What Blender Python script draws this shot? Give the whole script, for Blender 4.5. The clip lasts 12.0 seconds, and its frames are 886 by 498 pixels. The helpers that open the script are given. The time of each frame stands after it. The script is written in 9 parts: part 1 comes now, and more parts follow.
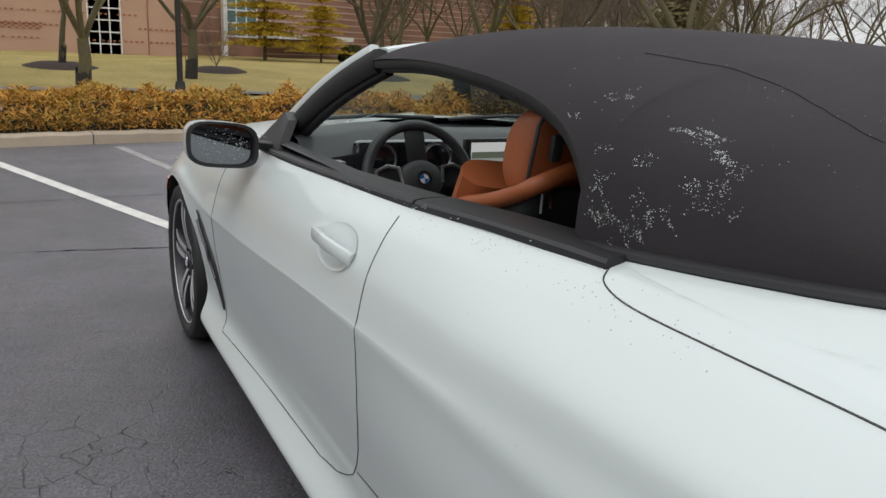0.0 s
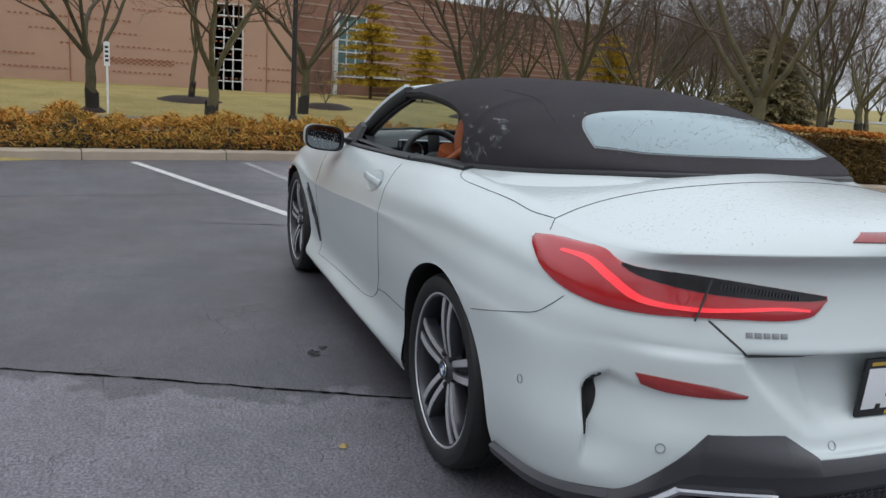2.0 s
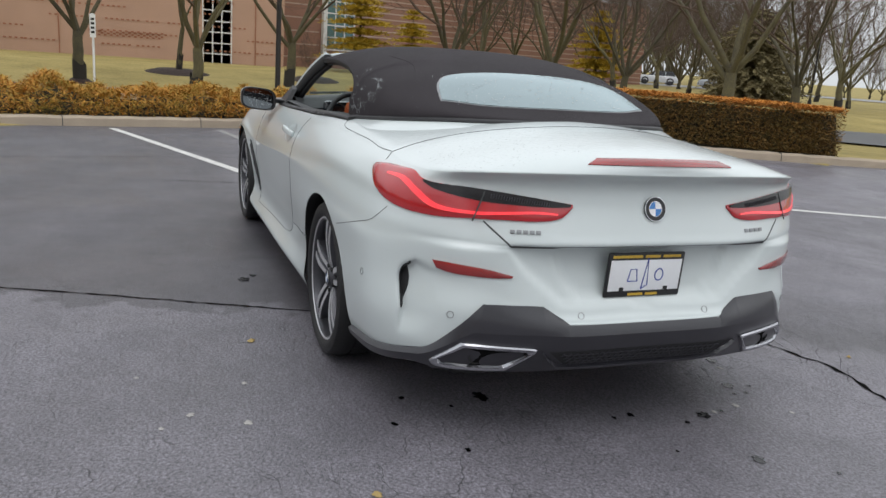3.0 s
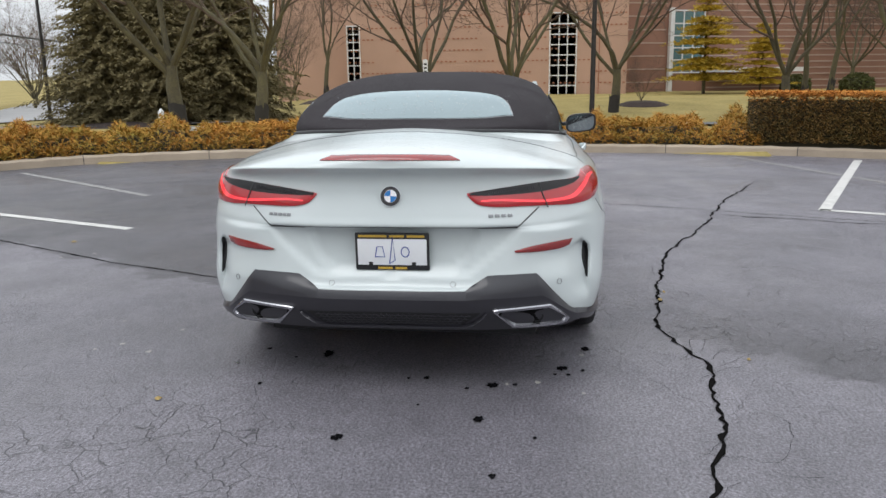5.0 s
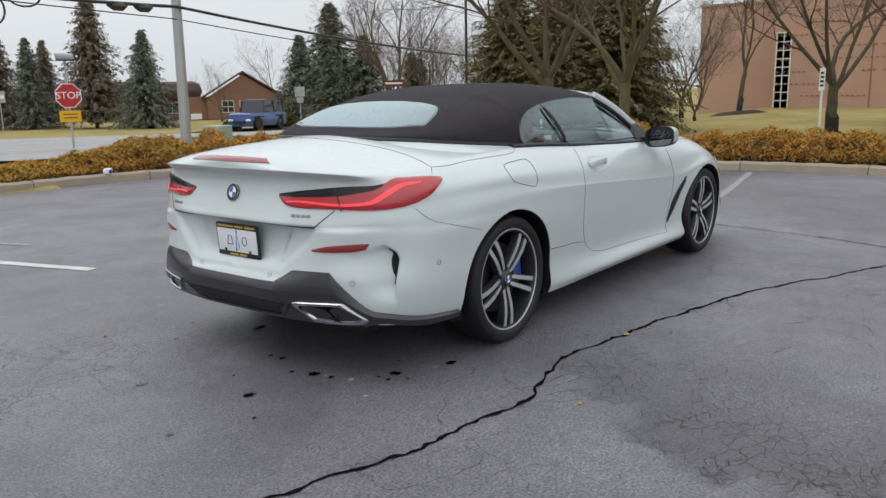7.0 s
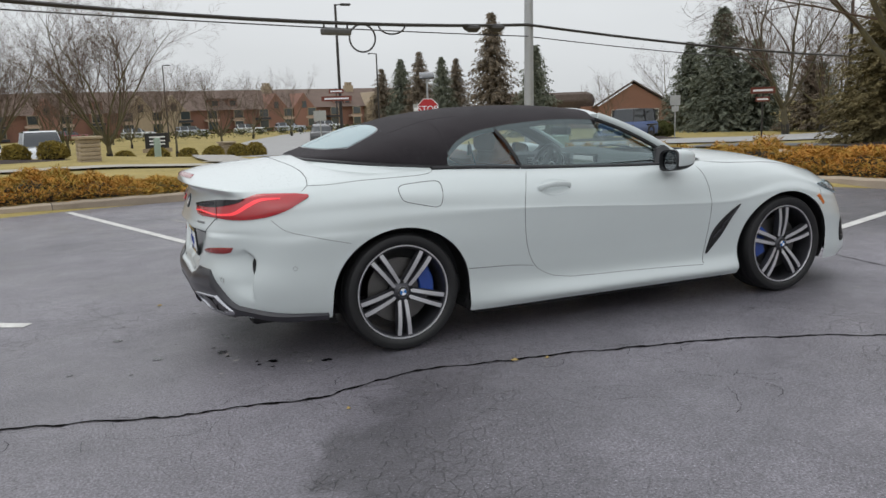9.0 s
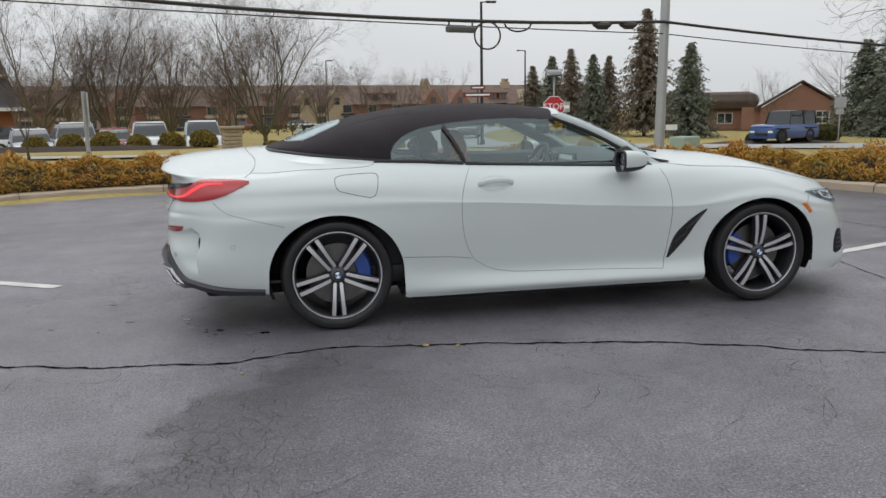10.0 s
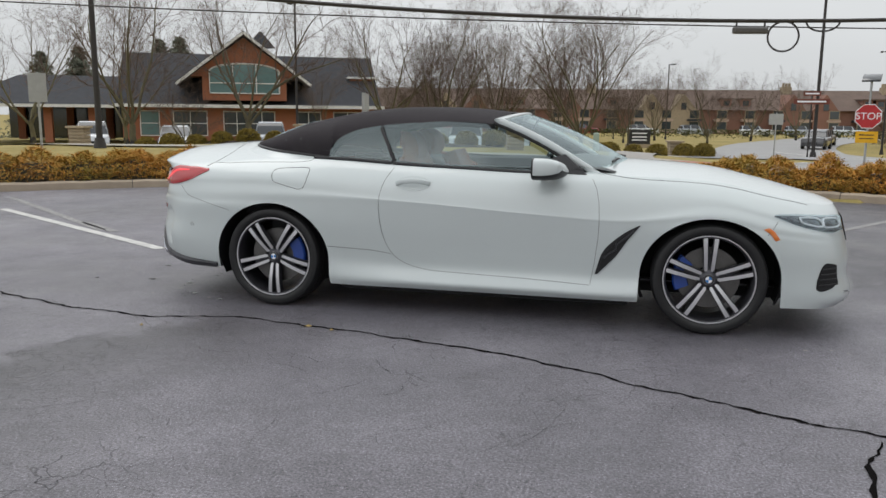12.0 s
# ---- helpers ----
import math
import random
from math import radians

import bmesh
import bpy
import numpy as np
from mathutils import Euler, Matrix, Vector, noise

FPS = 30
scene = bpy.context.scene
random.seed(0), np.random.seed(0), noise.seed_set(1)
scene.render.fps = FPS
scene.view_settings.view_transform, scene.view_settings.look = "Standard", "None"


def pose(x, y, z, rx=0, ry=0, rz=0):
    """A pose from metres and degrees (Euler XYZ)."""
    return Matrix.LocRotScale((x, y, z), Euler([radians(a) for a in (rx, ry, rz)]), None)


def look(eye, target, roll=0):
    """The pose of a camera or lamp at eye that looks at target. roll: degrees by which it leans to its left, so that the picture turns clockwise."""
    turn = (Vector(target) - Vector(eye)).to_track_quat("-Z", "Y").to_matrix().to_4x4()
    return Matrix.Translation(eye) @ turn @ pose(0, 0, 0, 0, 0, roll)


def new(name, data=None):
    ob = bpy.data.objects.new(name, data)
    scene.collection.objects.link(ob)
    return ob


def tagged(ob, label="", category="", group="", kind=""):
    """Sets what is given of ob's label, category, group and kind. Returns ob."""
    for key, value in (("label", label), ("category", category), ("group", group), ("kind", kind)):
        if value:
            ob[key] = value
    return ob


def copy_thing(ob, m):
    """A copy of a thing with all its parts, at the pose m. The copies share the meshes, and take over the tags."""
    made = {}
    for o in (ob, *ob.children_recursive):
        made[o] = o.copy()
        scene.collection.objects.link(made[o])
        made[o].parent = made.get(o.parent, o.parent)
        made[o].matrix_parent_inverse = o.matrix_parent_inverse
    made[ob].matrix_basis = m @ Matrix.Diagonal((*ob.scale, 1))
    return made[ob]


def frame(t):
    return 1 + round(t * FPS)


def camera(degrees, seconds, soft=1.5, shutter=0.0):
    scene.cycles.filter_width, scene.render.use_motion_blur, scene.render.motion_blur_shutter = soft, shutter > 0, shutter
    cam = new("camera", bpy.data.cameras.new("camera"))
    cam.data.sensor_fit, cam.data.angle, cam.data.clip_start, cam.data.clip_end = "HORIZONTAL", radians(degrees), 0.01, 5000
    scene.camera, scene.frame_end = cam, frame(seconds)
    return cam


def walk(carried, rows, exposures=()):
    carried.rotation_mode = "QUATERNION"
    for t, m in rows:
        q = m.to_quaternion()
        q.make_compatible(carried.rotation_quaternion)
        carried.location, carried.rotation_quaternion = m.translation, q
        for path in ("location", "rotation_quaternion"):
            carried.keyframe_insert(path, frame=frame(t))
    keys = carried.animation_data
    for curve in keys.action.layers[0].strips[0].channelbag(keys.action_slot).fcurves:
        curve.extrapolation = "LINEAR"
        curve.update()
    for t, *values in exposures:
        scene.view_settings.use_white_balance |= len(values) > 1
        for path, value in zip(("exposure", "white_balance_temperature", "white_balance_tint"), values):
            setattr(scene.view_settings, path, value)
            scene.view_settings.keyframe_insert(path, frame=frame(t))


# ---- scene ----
cam = camera(58.7, 12.0)
PATH = [
    (0, (-0.569, 1.479, 1.293), (1.136, 0.562, 0.791), 2.8),
    (0.5, (-1.036, 1.614, 1.288), (0.729, 0.794, 0.827), 3.1),
    (1, (-1.514, 1.687, 1.315), (0.288, 0.915, 0.916), 3.2),
    (1.5, (-1.96, 1.738, 1.334), (-0.132, 1.009, 0.976), 3.2),
    (2, (-2.402, 1.856, 1.315), (-0.576, 1.155, 0.898), 3.8),
    (2.5, (-2.837, 1.858, 1.308), (-1.018, 1.161, 0.856), 4.2),
    (3, (-3.256, 1.656, 1.314), (-1.449, 0.943, 0.839), 4.2),
    (3.2, (-3.388, 1.482, 1.305), (-1.575, 0.778, 0.838), 3.8),
    (4.8, (-4.206, -0.271, 1.289), (-2.252, -0.215, 0.867), -0.6),
    (5, (-4.213, -0.55, 1.351), (-2.272, -0.347, 0.914), -0.7),
    (5.5, (-4.097, -1.215, 1.311), (-2.207, -0.694, 0.919), -0.1),
    (6, (-3.94, -1.89, 1.312), (-2.129, -1.139, 0.919), 0.0),
    (6.5, (-3.663, -2.498, 1.294), (-1.954, -1.54, 0.893), -0.6),
    (7, (-3.374, -3.099, 1.309), (-1.826, -1.895, 0.916), -1.1),
    (7.5, (-2.986, -3.629, 1.284), (-1.644, -2.192, 0.917), -1.2),
    (7.7, (-2.766, -3.833, 1.34), (-1.528, -2.307, 0.971), -1.2),
    (9.3, (-1.146, -5.177, 1.329), (-0.476, -3.325, 0.979), -2.0),
    (9.5, (-0.917, -5.308, 1.3), (-0.32, -3.433, 0.944), -1.9),
    (10, (-0.305, -5.59, 1.305), (0.088, -3.66, 0.96), -0.9),
    (10.5, (0.35, -5.825, 1.315), (0.492, -3.857, 0.988), 0.7),
    (11, (1.025, -5.875, 1.309), (0.962, -3.902, 0.987), 1.3),
    (11.5, (1.714, -5.89, 1.311), (1.41, -3.939, 0.993), 1.1),
    (12, (2.368, -5.762, 1.291), (1.902, -3.846, 0.958), 0.5),
]
EXPOSURES = [(0, 0.80, 6680, 10), (0.5, 0.54, 6400, 10), (1.0, 0.47, 6200, 10), (1.5, 0.51, 6100, 10), (2.5, 0.67, 6300, 10), (3.0, 0.78, 6480, 10), (3.5, 0.84, 6450, 10), (5.0, 0.96, 6420, 10), (6.0, 0.83, 6400, 10), (7.0, 0.73, 6430, 10), (9.5, 0.64, 6550, 10), (12.0, 0.61, 6600, 10)]
walk(cam, [(t, look(eye, target, roll)) for t, eye, target, roll in PATH], EXPOSURES)

# ---- world and light: a bright overcast winter sky ----
world = bpy.data.worlds.new("overcast")
scene.world = world
world.use_nodes = True
wn, wl = world.node_tree.nodes, world.node_tree.links
wn.clear()
w_out = wn.new("ShaderNodeOutputWorld")
w_bg = wn.new("ShaderNodeBackground")
w_sky = wn.new("ShaderNodeTexSky")
w_sky.sky_type, w_sky.sun_disc = "NISHITA", False
w_sky.sun_elevation, w_sky.sun_rotation = radians(38), radians(200)
w_sky.dust_density, w_sky.air_density = 5.0, 1.0
w_hsv = wn.new("ShaderNodeHueSaturation")
w_hsv.inputs["Saturation"].default_value = 0.12
w_hsv.inputs["Value"].default_value = 0.05
w_geo = wn.new("ShaderNodeTexCoord")
w_sep = wn.new("ShaderNodeSeparateXYZ")
w_ramp = wn.new("ShaderNodeValToRGB")
w_ramp.color_ramp.elements[0].position, w_ramp.color_ramp.elements[0].color = 0.0, (0.475, 0.495, 0.51, 1)
w_ramp.color_ramp.elements[-1].position, w_ramp.color_ramp.elements[-1].color = 1.0, (0.75, 0.782, 0.815, 1)
for at_z, tint in ((0.24, (0.565, 0.59, 0.61, 1)), (0.48, (0.745, 0.777, 0.81, 1))):
    w_ramp.color_ramp.elements.new(at_z).color = tint
w_noise = wn.new("ShaderNodeTexNoise")
w_noise.inputs["Scale"].default_value, w_noise.inputs["Detail"].default_value = 2.2, 5.0
w_map = wn.new("ShaderNodeMapping")
w_map.inputs["Scale"].default_value = (1, 1, 3)
w_cl = wn.new("ShaderNodeMapRange")
w_cl.inputs["To Min"].default_value, w_cl.inputs["To Max"].default_value = 0.88, 1.12
w_mul = wn.new("ShaderNodeMix")
w_mul.data_type, w_mul.blend_type = "RGBA", "MULTIPLY"
w_mul.inputs["Factor"].default_value = 1.0
w_mix = wn.new("ShaderNodeMix")
w_mix.data_type = "RGBA"
w_mix.inputs["Factor"].default_value = 0.85
wl.new(w_sky.outputs[0], w_hsv.inputs["Color"])
wl.new(w_geo.outputs["Generated"], w_sep.inputs[0])
wl.new(w_sep.outputs["Z"], w_ramp.inputs[0])
wl.new(w_geo.outputs["Generated"], w_map.inputs[0])
wl.new(w_map.outputs[0], w_noise.inputs["Vector"])
wl.new(w_noise.outputs[0], w_cl.inputs["Value"])
wl.new(w_ramp.outputs[0], w_mul.inputs[6])
wl.new(w_cl.outputs[0], w_mul.inputs[7])
wl.new(w_hsv.outputs[0], w_mix.inputs[6])
wl.new(w_mul.outputs[2], w_mix.inputs[7])
wl.new(w_mix.outputs[2], w_bg.inputs[0])
w_bg.inputs[1].default_value = 1.0
wl.new(w_bg.outputs[0], w_out.inputs[0])

sun = new("sun", bpy.data.lights.new("sun", "SUN"))
sun.data.energy, sun.data.angle, sun.data.color = 0.48, radians(40), (1.0, 0.985, 0.965)
sun.matrix_world = look((0, 0, 20), (8, -7, 0))
scene.view_settings.exposure = 0.0


# ---- materials ----
def material(name, color, rough=0.6, metal=0.0, vary=0.12, scale=6.0, fine=60.0, bump=0.0, bump_scale=80.0, coat=0.0, spec=0.5, second=None, per_object=0.0, per_island=0.0, rough_vary=0.0):
    m = bpy.data.materials.new(name)
    m.use_nodes = True
    n, l = m.node_tree.nodes, m.node_tree.links
    b = n["Principled BSDF"]
    b.inputs["Roughness"].default_value, b.inputs["Metallic"].default_value = rough, metal
    b.inputs["Coat Weight"].default_value, b.inputs["Specular IOR Level"].default_value = coat, spec
    b.inputs["Coat Roughness"].default_value = 0.04
    tc = n.new("ShaderNodeTexCoord")
    big, small = n.new("ShaderNodeTexNoise"), n.new("ShaderNodeTexNoise")
    big.inputs["Scale"].default_value, small.inputs["Scale"].default_value = scale, fine
    big.inputs["Detail"].default_value, small.inputs["Detail"].default_value = 4, 3
    l.new(tc.outputs["Object"], big.inputs["Vector"]), l.new(tc.outputs["Object"], small.inputs["Vector"])
    add = n.new("ShaderNodeMath")
    add.operation = "ADD"
    l.new(big.outputs[0], add.inputs[0]), l.new(small.outputs[0], add.inputs[1])
    last = add
    if per_object or per_island:
        info = n.new("ShaderNodeObjectInfo") if per_object else n.new("ShaderNodeNewGeometry")
        k = n.new("ShaderNodeMath")
        k.operation = "MULTIPLY_ADD"
        k.inputs[1].default_value = per_object or per_island
        l.new(info.outputs["Random" if per_object else "Random Per Island"], k.inputs[0])
        l.new(add.outputs[0], k.inputs[2])
        last = k
    ramp = n.new("ShaderNodeValToRGB")
    other = second or tuple(c * (1 - vary * 2) for c in color)
    ramp.color_ramp.elements[0].position, ramp.color_ramp.elements[0].color = 0.3, (*other, 1)
    ramp.color_ramp.elements[1].position, ramp.color_ramp.elements[1].color = 0.7, (*color, 1)
    half = n.new("ShaderNodeMath")
    half.operation = "MULTIPLY"
    half.inputs[1].default_value = 1 / (2 + per_object + per_island)
    l.new(last.outputs[0], half.inputs[0]), l.new(half.outputs[0], ramp.inputs[0])
    l.new(ramp.outputs[0], b.inputs["Base Color"])
    if rough_vary:
        mr = n.new("ShaderNodeMapRange")
        mr.inputs["From Min"].default_value, mr.inputs["From Max"].default_value = 0.3, 0.7
        mr.inputs["To Min"].default_value, mr.inputs["To Max"].default_value = rough - rough_vary, rough + rough_vary
        l.new(big.outputs[0], mr.inputs["Value"]), l.new(mr.outputs[0], b.inputs["Roughness"])
    if bump:
        bn, bp = n.new("ShaderNodeTexNoise"), n.new("ShaderNodeBump")
        bn.inputs["Scale"].default_value, bn.inputs["Detail"].default_value = bump_scale, 4
        bp.inputs["Strength"].default_value, bp.inputs["Distance"].default_value = bump, 0.01
        l.new(tc.outputs["Object"], bn.inputs["Vector"]), l.new(bn.outputs[0], bp.inputs["Height"])
        l.new(bp.outputs[0], b.inputs["Normal"])
    return m


def glass_material(name, tint, rough=0.0, see=0.75):
    """A thin pane: mostly clear and tinted, with a glossy reflection."""
    m = bpy.data.materials.new(name)
    m.use_nodes = True
    n, l = m.node_tree.nodes, m.node_tree.links
    n.clear()
    out, mix = n.new("ShaderNodeOutputMaterial"), n.new("ShaderNodeMixShader")
    clear, shine, fres = n.new("ShaderNodeBsdfTransparent"), n.new("ShaderNodeBsdfGlossy"), n.new("ShaderNodeLayerWeight")
    clear.inputs[0].default_value, shine.inputs["Roughness"].default_value = (*tint, 1), rough
    shine.inputs[0].default_value = (0.80, 0.93, 0.96, 1)
    fres.inputs[0].default_value = 0.5
    power = n.new("ShaderNodeMath")
    power.operation, power.inputs[1].default_value = "POWER", 4.0
    k = n.new("ShaderNodeMath")
    k.operation, k.inputs[1].default_value, k.use_clamp = "MULTIPLY_ADD", 0.85, True
    k.inputs[2].default_value = 0.08 + max(0.0, 0.8 - see)
    l.new(fres.outputs["Facing"], power.inputs[0]), l.new(power.outputs[0], k.inputs[0]), l.new(k.outputs[0], mix.inputs[0])
    l.new(clear.outputs[0], mix.inputs[1]), l.new(shine.outputs[0], mix.inputs[2]), l.new(mix.outputs[0], out.inputs[0])
    return m


PAINT = material("pearl_white_paint", (0.575, 0.625, 0.625), 0.36, 0.0, 0.02, 3, 400, coat=0.8)


def wetten(m):
    """Beaded water on the level parts of the paint: a drop relief that fades out on steep panels."""
    n, l = m.node_tree.nodes, m.node_tree.links
    b = n["Principled BSDF"]
    tc, geo, up = n.new("ShaderNodeTexCoord"), n.new("ShaderNodeNewGeometry"), n.new("ShaderNodeSeparateXYZ")
    l.new(geo.outputs["Normal"], up.inputs[0])
    level = n.new("ShaderNodeMapRange")
    level.inputs["From Min"].default_value, level.inputs["From Max"].default_value = 0.86, 0.97
    l.new(up.outputs["Z"], level.inputs["Value"])
    warp = n.new("ShaderNodeTexNoise")
    warp.inputs["Scale"].default_value, warp.inputs["Detail"].default_value = 26.0, 4
    drops = n.new("ShaderNodeTexVoronoi")
    drops.feature, drops.inputs["Scale"].default_value = "SMOOTH_F1", 75.0
    l.new(tc.outputs["Object"], warp.inputs["Vector"]), l.new(tc.outputs["Object"], drops.inputs["Vector"])
    mix = n.new("ShaderNodeMath")
    mix.operation = "MULTIPLY"
    l.new(drops.outputs["Distance"], mix.inputs[0]), l.new(warp.outputs[0], mix.inputs[1])
    gate = n.new("ShaderNodeMath")
    gate.operation = "MULTIPLY"
    l.new(mix.outputs[0], gate.inputs[0]), l.new(level.outputs[0], gate.inputs[1])
    bump = n.new("ShaderNodeBump")
    bump.inputs["Strength"].default_value, bump.inputs["Distance"].default_value = 0.35, 0.006
    l.new(gate.outputs[0], bump.inputs["Height"])
    l.new(bump.outputs[0], b.inputs["Coat Normal"])
    l.new(bump.outputs[0], b.inputs["Normal"])


wetten(PAINT)
GAP = material("panel_gap_black", (0.012, 0.012, 0.013), 0.8)
FABRIC = material("black_soft_top_fabric", (0.036, 0.031, 0.035), 0.85, 0, 0.2, 5, 500, bump=0.25, bump_scale=900, spec=0.25)
TRIMBLACK = material("satin_black_trim", (0.018, 0.018, 0.020), 0.48, 0, 0.15, 20, 200)
RUBBER = material("tyre_rubber", (0.011, 0.011, 0.012), 0.55, 0, 0.2, 20, 150, bump=0.15, bump_scale=120)
MACHINED = material("machined_alloy", (0.66, 0.66, 0.68), 0.34, 0.6, 0.08, 10, 200)
RIMDARK = material("dark_grey_alloy", (0.075, 0.075, 0.085), 0.35, 0.6, 0.12, 10, 150)
CHROME = material("polished_chrome", (0.75, 0.76, 0.78), 0.12, 1.0, 0.03)
DIFFUSER = material("dark_grey_bumper_trim", (0.029, 0.028, 0.035), 0.32, 0.0, 0.12, 8, 200, coat=0.3)
MESHBLACK = material("black_mesh_plastic", (0.012, 0.012, 0.013), 0.6)
LAMPRED = material("red_lamp_lens", (0.44, 0.010, 0.016), 0.22, 0, 0.06, 9, 220, coat=1.0)
LAMPDARK = material("smoked_lamp_lens", (0.012, 0.010, 0.012), 0.22, 0, 0.2, 10, 90, coat=0.15, spec=0.35)
GLOW = material("red_light_guide", (0.70, 0.030, 0.040), 0.3, coat=1.0)
gb = GLOW.node_tree.nodes["Principled BSDF"]
gb.inputs["Emission Color"].default_value, gb.inputs["Emission Strength"].default_value = (1.0, 0.02, 0.035, 1), 0.42
REFLRED = material("red_reflector", (0.33, 0.02, 0.02), 0.2, coat=1.0, fine=300, vary=0.25)
AMBER = material("amber_side_marker", (0.75, 0.19, 0.02), 0.3, coat=1.0)
SEAMGREY = material("panel_gap_shade", (0.05, 0.052, 0.053), 0.8)
THROATDARK = material("throat_shade_black", (0.004, 0.004, 0.004), 0.9, spec=0.1)
RIMCHROME = material("exhaust_chrome", (0.42, 0.42, 0.45), 0.18, 0.9, 0.05)
BADGEGREY = material("badge_silver", (0.30, 0.31, 0.32), 0.35, 0.4)
SEALBLACK = material("window_seal_rubber", (0.007, 0.007, 0.008), 0.6)
REFLECTOR = material("lamp_reflector", (0.12, 0.128, 0.14), 0.25, 0.7, 0.2, 30, 120)
BLUE = material("roundel_blue", (0.02, 0.19, 0.55), 0.25, coat=1.0)
WHITE = material("plain_white", (0.80, 0.81, 0.83), 0.45, vary=0.03)
CALIPER = material("blue_caliper_paint", (0.016, 0.065, 0.33), 0.35, coat=0.5)
STEEL = material("brake_disc_steel", (0.17, 0.165, 0.16), 0.4, 0.9, 0.15, 20, 120)
LEATHER = material("tan_leather", (0.38, 0.105, 0.035), 0.5, 0, 0.12, 9, 200, bump=0.12, bump_scale=260)
BLACKLEATHER = material("black_leather", (0.040, 0.043, 0.046), 0.5, 0, 0.15, 12, 200, bump=0.12, bump_scale=260)
SILVER = material("satin_silver_trim", (0.55, 0.56, 0.57), 0.3, 0.9, 0.05)
GOLD = material("gold_lettering", (0.62, 0.40, 0.05), 0.45)
INK = material("blue_ink", (0.04, 0.08, 0.36), 0.5)
MIRROR = material("mirror_glass", (0.17, 0.178, 0.19), 0.02, 1.0, 0.02)
SCREEN = material("dark_display", (0.02, 0.024, 0.03), 0.15, coat=1.0)
GLASS = glass_material("clear_car_glass", (0.90, 0.97, 0.95), 0.0, 0.95)
SIDEGLASS = glass_material("tinted_side_glass", (0.50, 0.60, 0.60), 0.0, 0.76)
REARGLASS = glass_material("rear_window_glass", (0.30, 0.38, 0.39), 0.01, 0.56)
LENS = glass_material("headlamp_glass", (0.85, 0.88, 0.9), 0.0, 0.95)


def lit_material(name, color, strength):
    """The lit picture of a display."""
    m = bpy.data.materials.new(name)
    m.use_nodes = True
    b = m.node_tree.nodes["Principled BSDF"]
    b.inputs["Base Color"].default_value = (0.02, 0.02, 0.02, 1)
    b.inputs["Emission Color"].default_value, b.inputs["Emission Strength"].default_value = (*color, 1), strength
    return m


PICTURESKY = lit_material("display_picture_pale", (0.75, 0.78, 0.78), 0.32)
PICTUREWOOD = lit_material("display_picture_dark", (0.10, 0.12, 0.09), 0.4)
PICTUREROAD = lit_material("display_picture_grey", (0.26, 0.28, 0.27), 0.45)


# ---- mesh helpers ----
def smooth(me, on=True):
    me.polygons.foreach_set("use_smooth", [on] * len(me.polygons))


def part(name, bm, mat, parent=None, label="", flat=False):
    me = bpy.data.meshes.new(name)
    if bm is not None:
        bmesh.ops.recalc_face_normals(bm, faces=bm.faces)
        bm.to_mesh(me), bm.free()
    me.materials.append(mat)
    smooth(me, not flat)
    if not flat:
        me.set_sharp_from_angle(angle=radians(38))
    ob = new(name, me)
    if parent is not None:
        ob.parent = parent
    return tagged(ob, label) if label else ob


def raw(name, verts, faces, mat, parent=None, label="", flat=False):
    me = bpy.data.meshes.new(name)
    me.from_pydata([tuple(map(float, v)) for v in verts], [], faces)
    me.materials.append(mat)
    smooth(me, not flat)
    ob = new(name, me)
    if parent is not None:
        ob.parent = parent
    return tagged(ob, label) if label else ob


def box(bm, x0, x1, y0, y1, z0, z1, bevel=0.0, m=None):
    made = bmesh.ops.create_cube(bm, size=1.0, matrix=Matrix.Translation(((x0 + x1) / 2, (y0 + y1) / 2, (z0 + z1) / 2)) @ Matrix.Diagonal((x1 - x0, y1 - y0, z1 - z0, 1)))
    vs = made["verts"]
    if bevel:
        es = list({e for v in vs for e in v.link_edges})
        got = bmesh.ops.bevel(bm, geom=es, offset=bevel, segments=2, affect="EDGES", profile=0.5)
        vs = list({v for f in got["faces"] for v in f.verts} | {v for v in vs if v.is_valid})
    if m is not None:
        bmesh.ops.transform(bm, matrix=m, verts=vs)
    return vs


def tube(bm, points, radius, sides=8, cap=True):
    """A round bar along points; radius is a number or one for each point."""
    pts = [Vector(p) for p in points]
    rr = radius if isinstance(radius, (list, tuple)) else [radius] * len(pts)
    rings, up = [], None
    for i, p in enumerate(pts):
        d = (pts[min(i + 1, len(pts) - 1)] - pts[max(i - 1, 0)]).normalized()
        if up is None:
            up = d.orthogonal().normalized()
        up = (up - d * up.dot(d)).normalized()
        side = d.cross(up)
        rings.append([bm.verts.new(p + (up * math.cos(a) + side * math.sin(a)) * rr[i]) for a in (2 * math.pi * k / sides for k in range(sides))])
    for a, b in zip(rings, rings[1:]):
        for k in range(sides):
            bm.faces.new((a[k], a[(k + 1) % sides], b[(k + 1) % sides], b[k]))
    if cap and sides > 2:
        bm.faces.new(rings[0][::-1]), bm.faces.new(rings[-1])


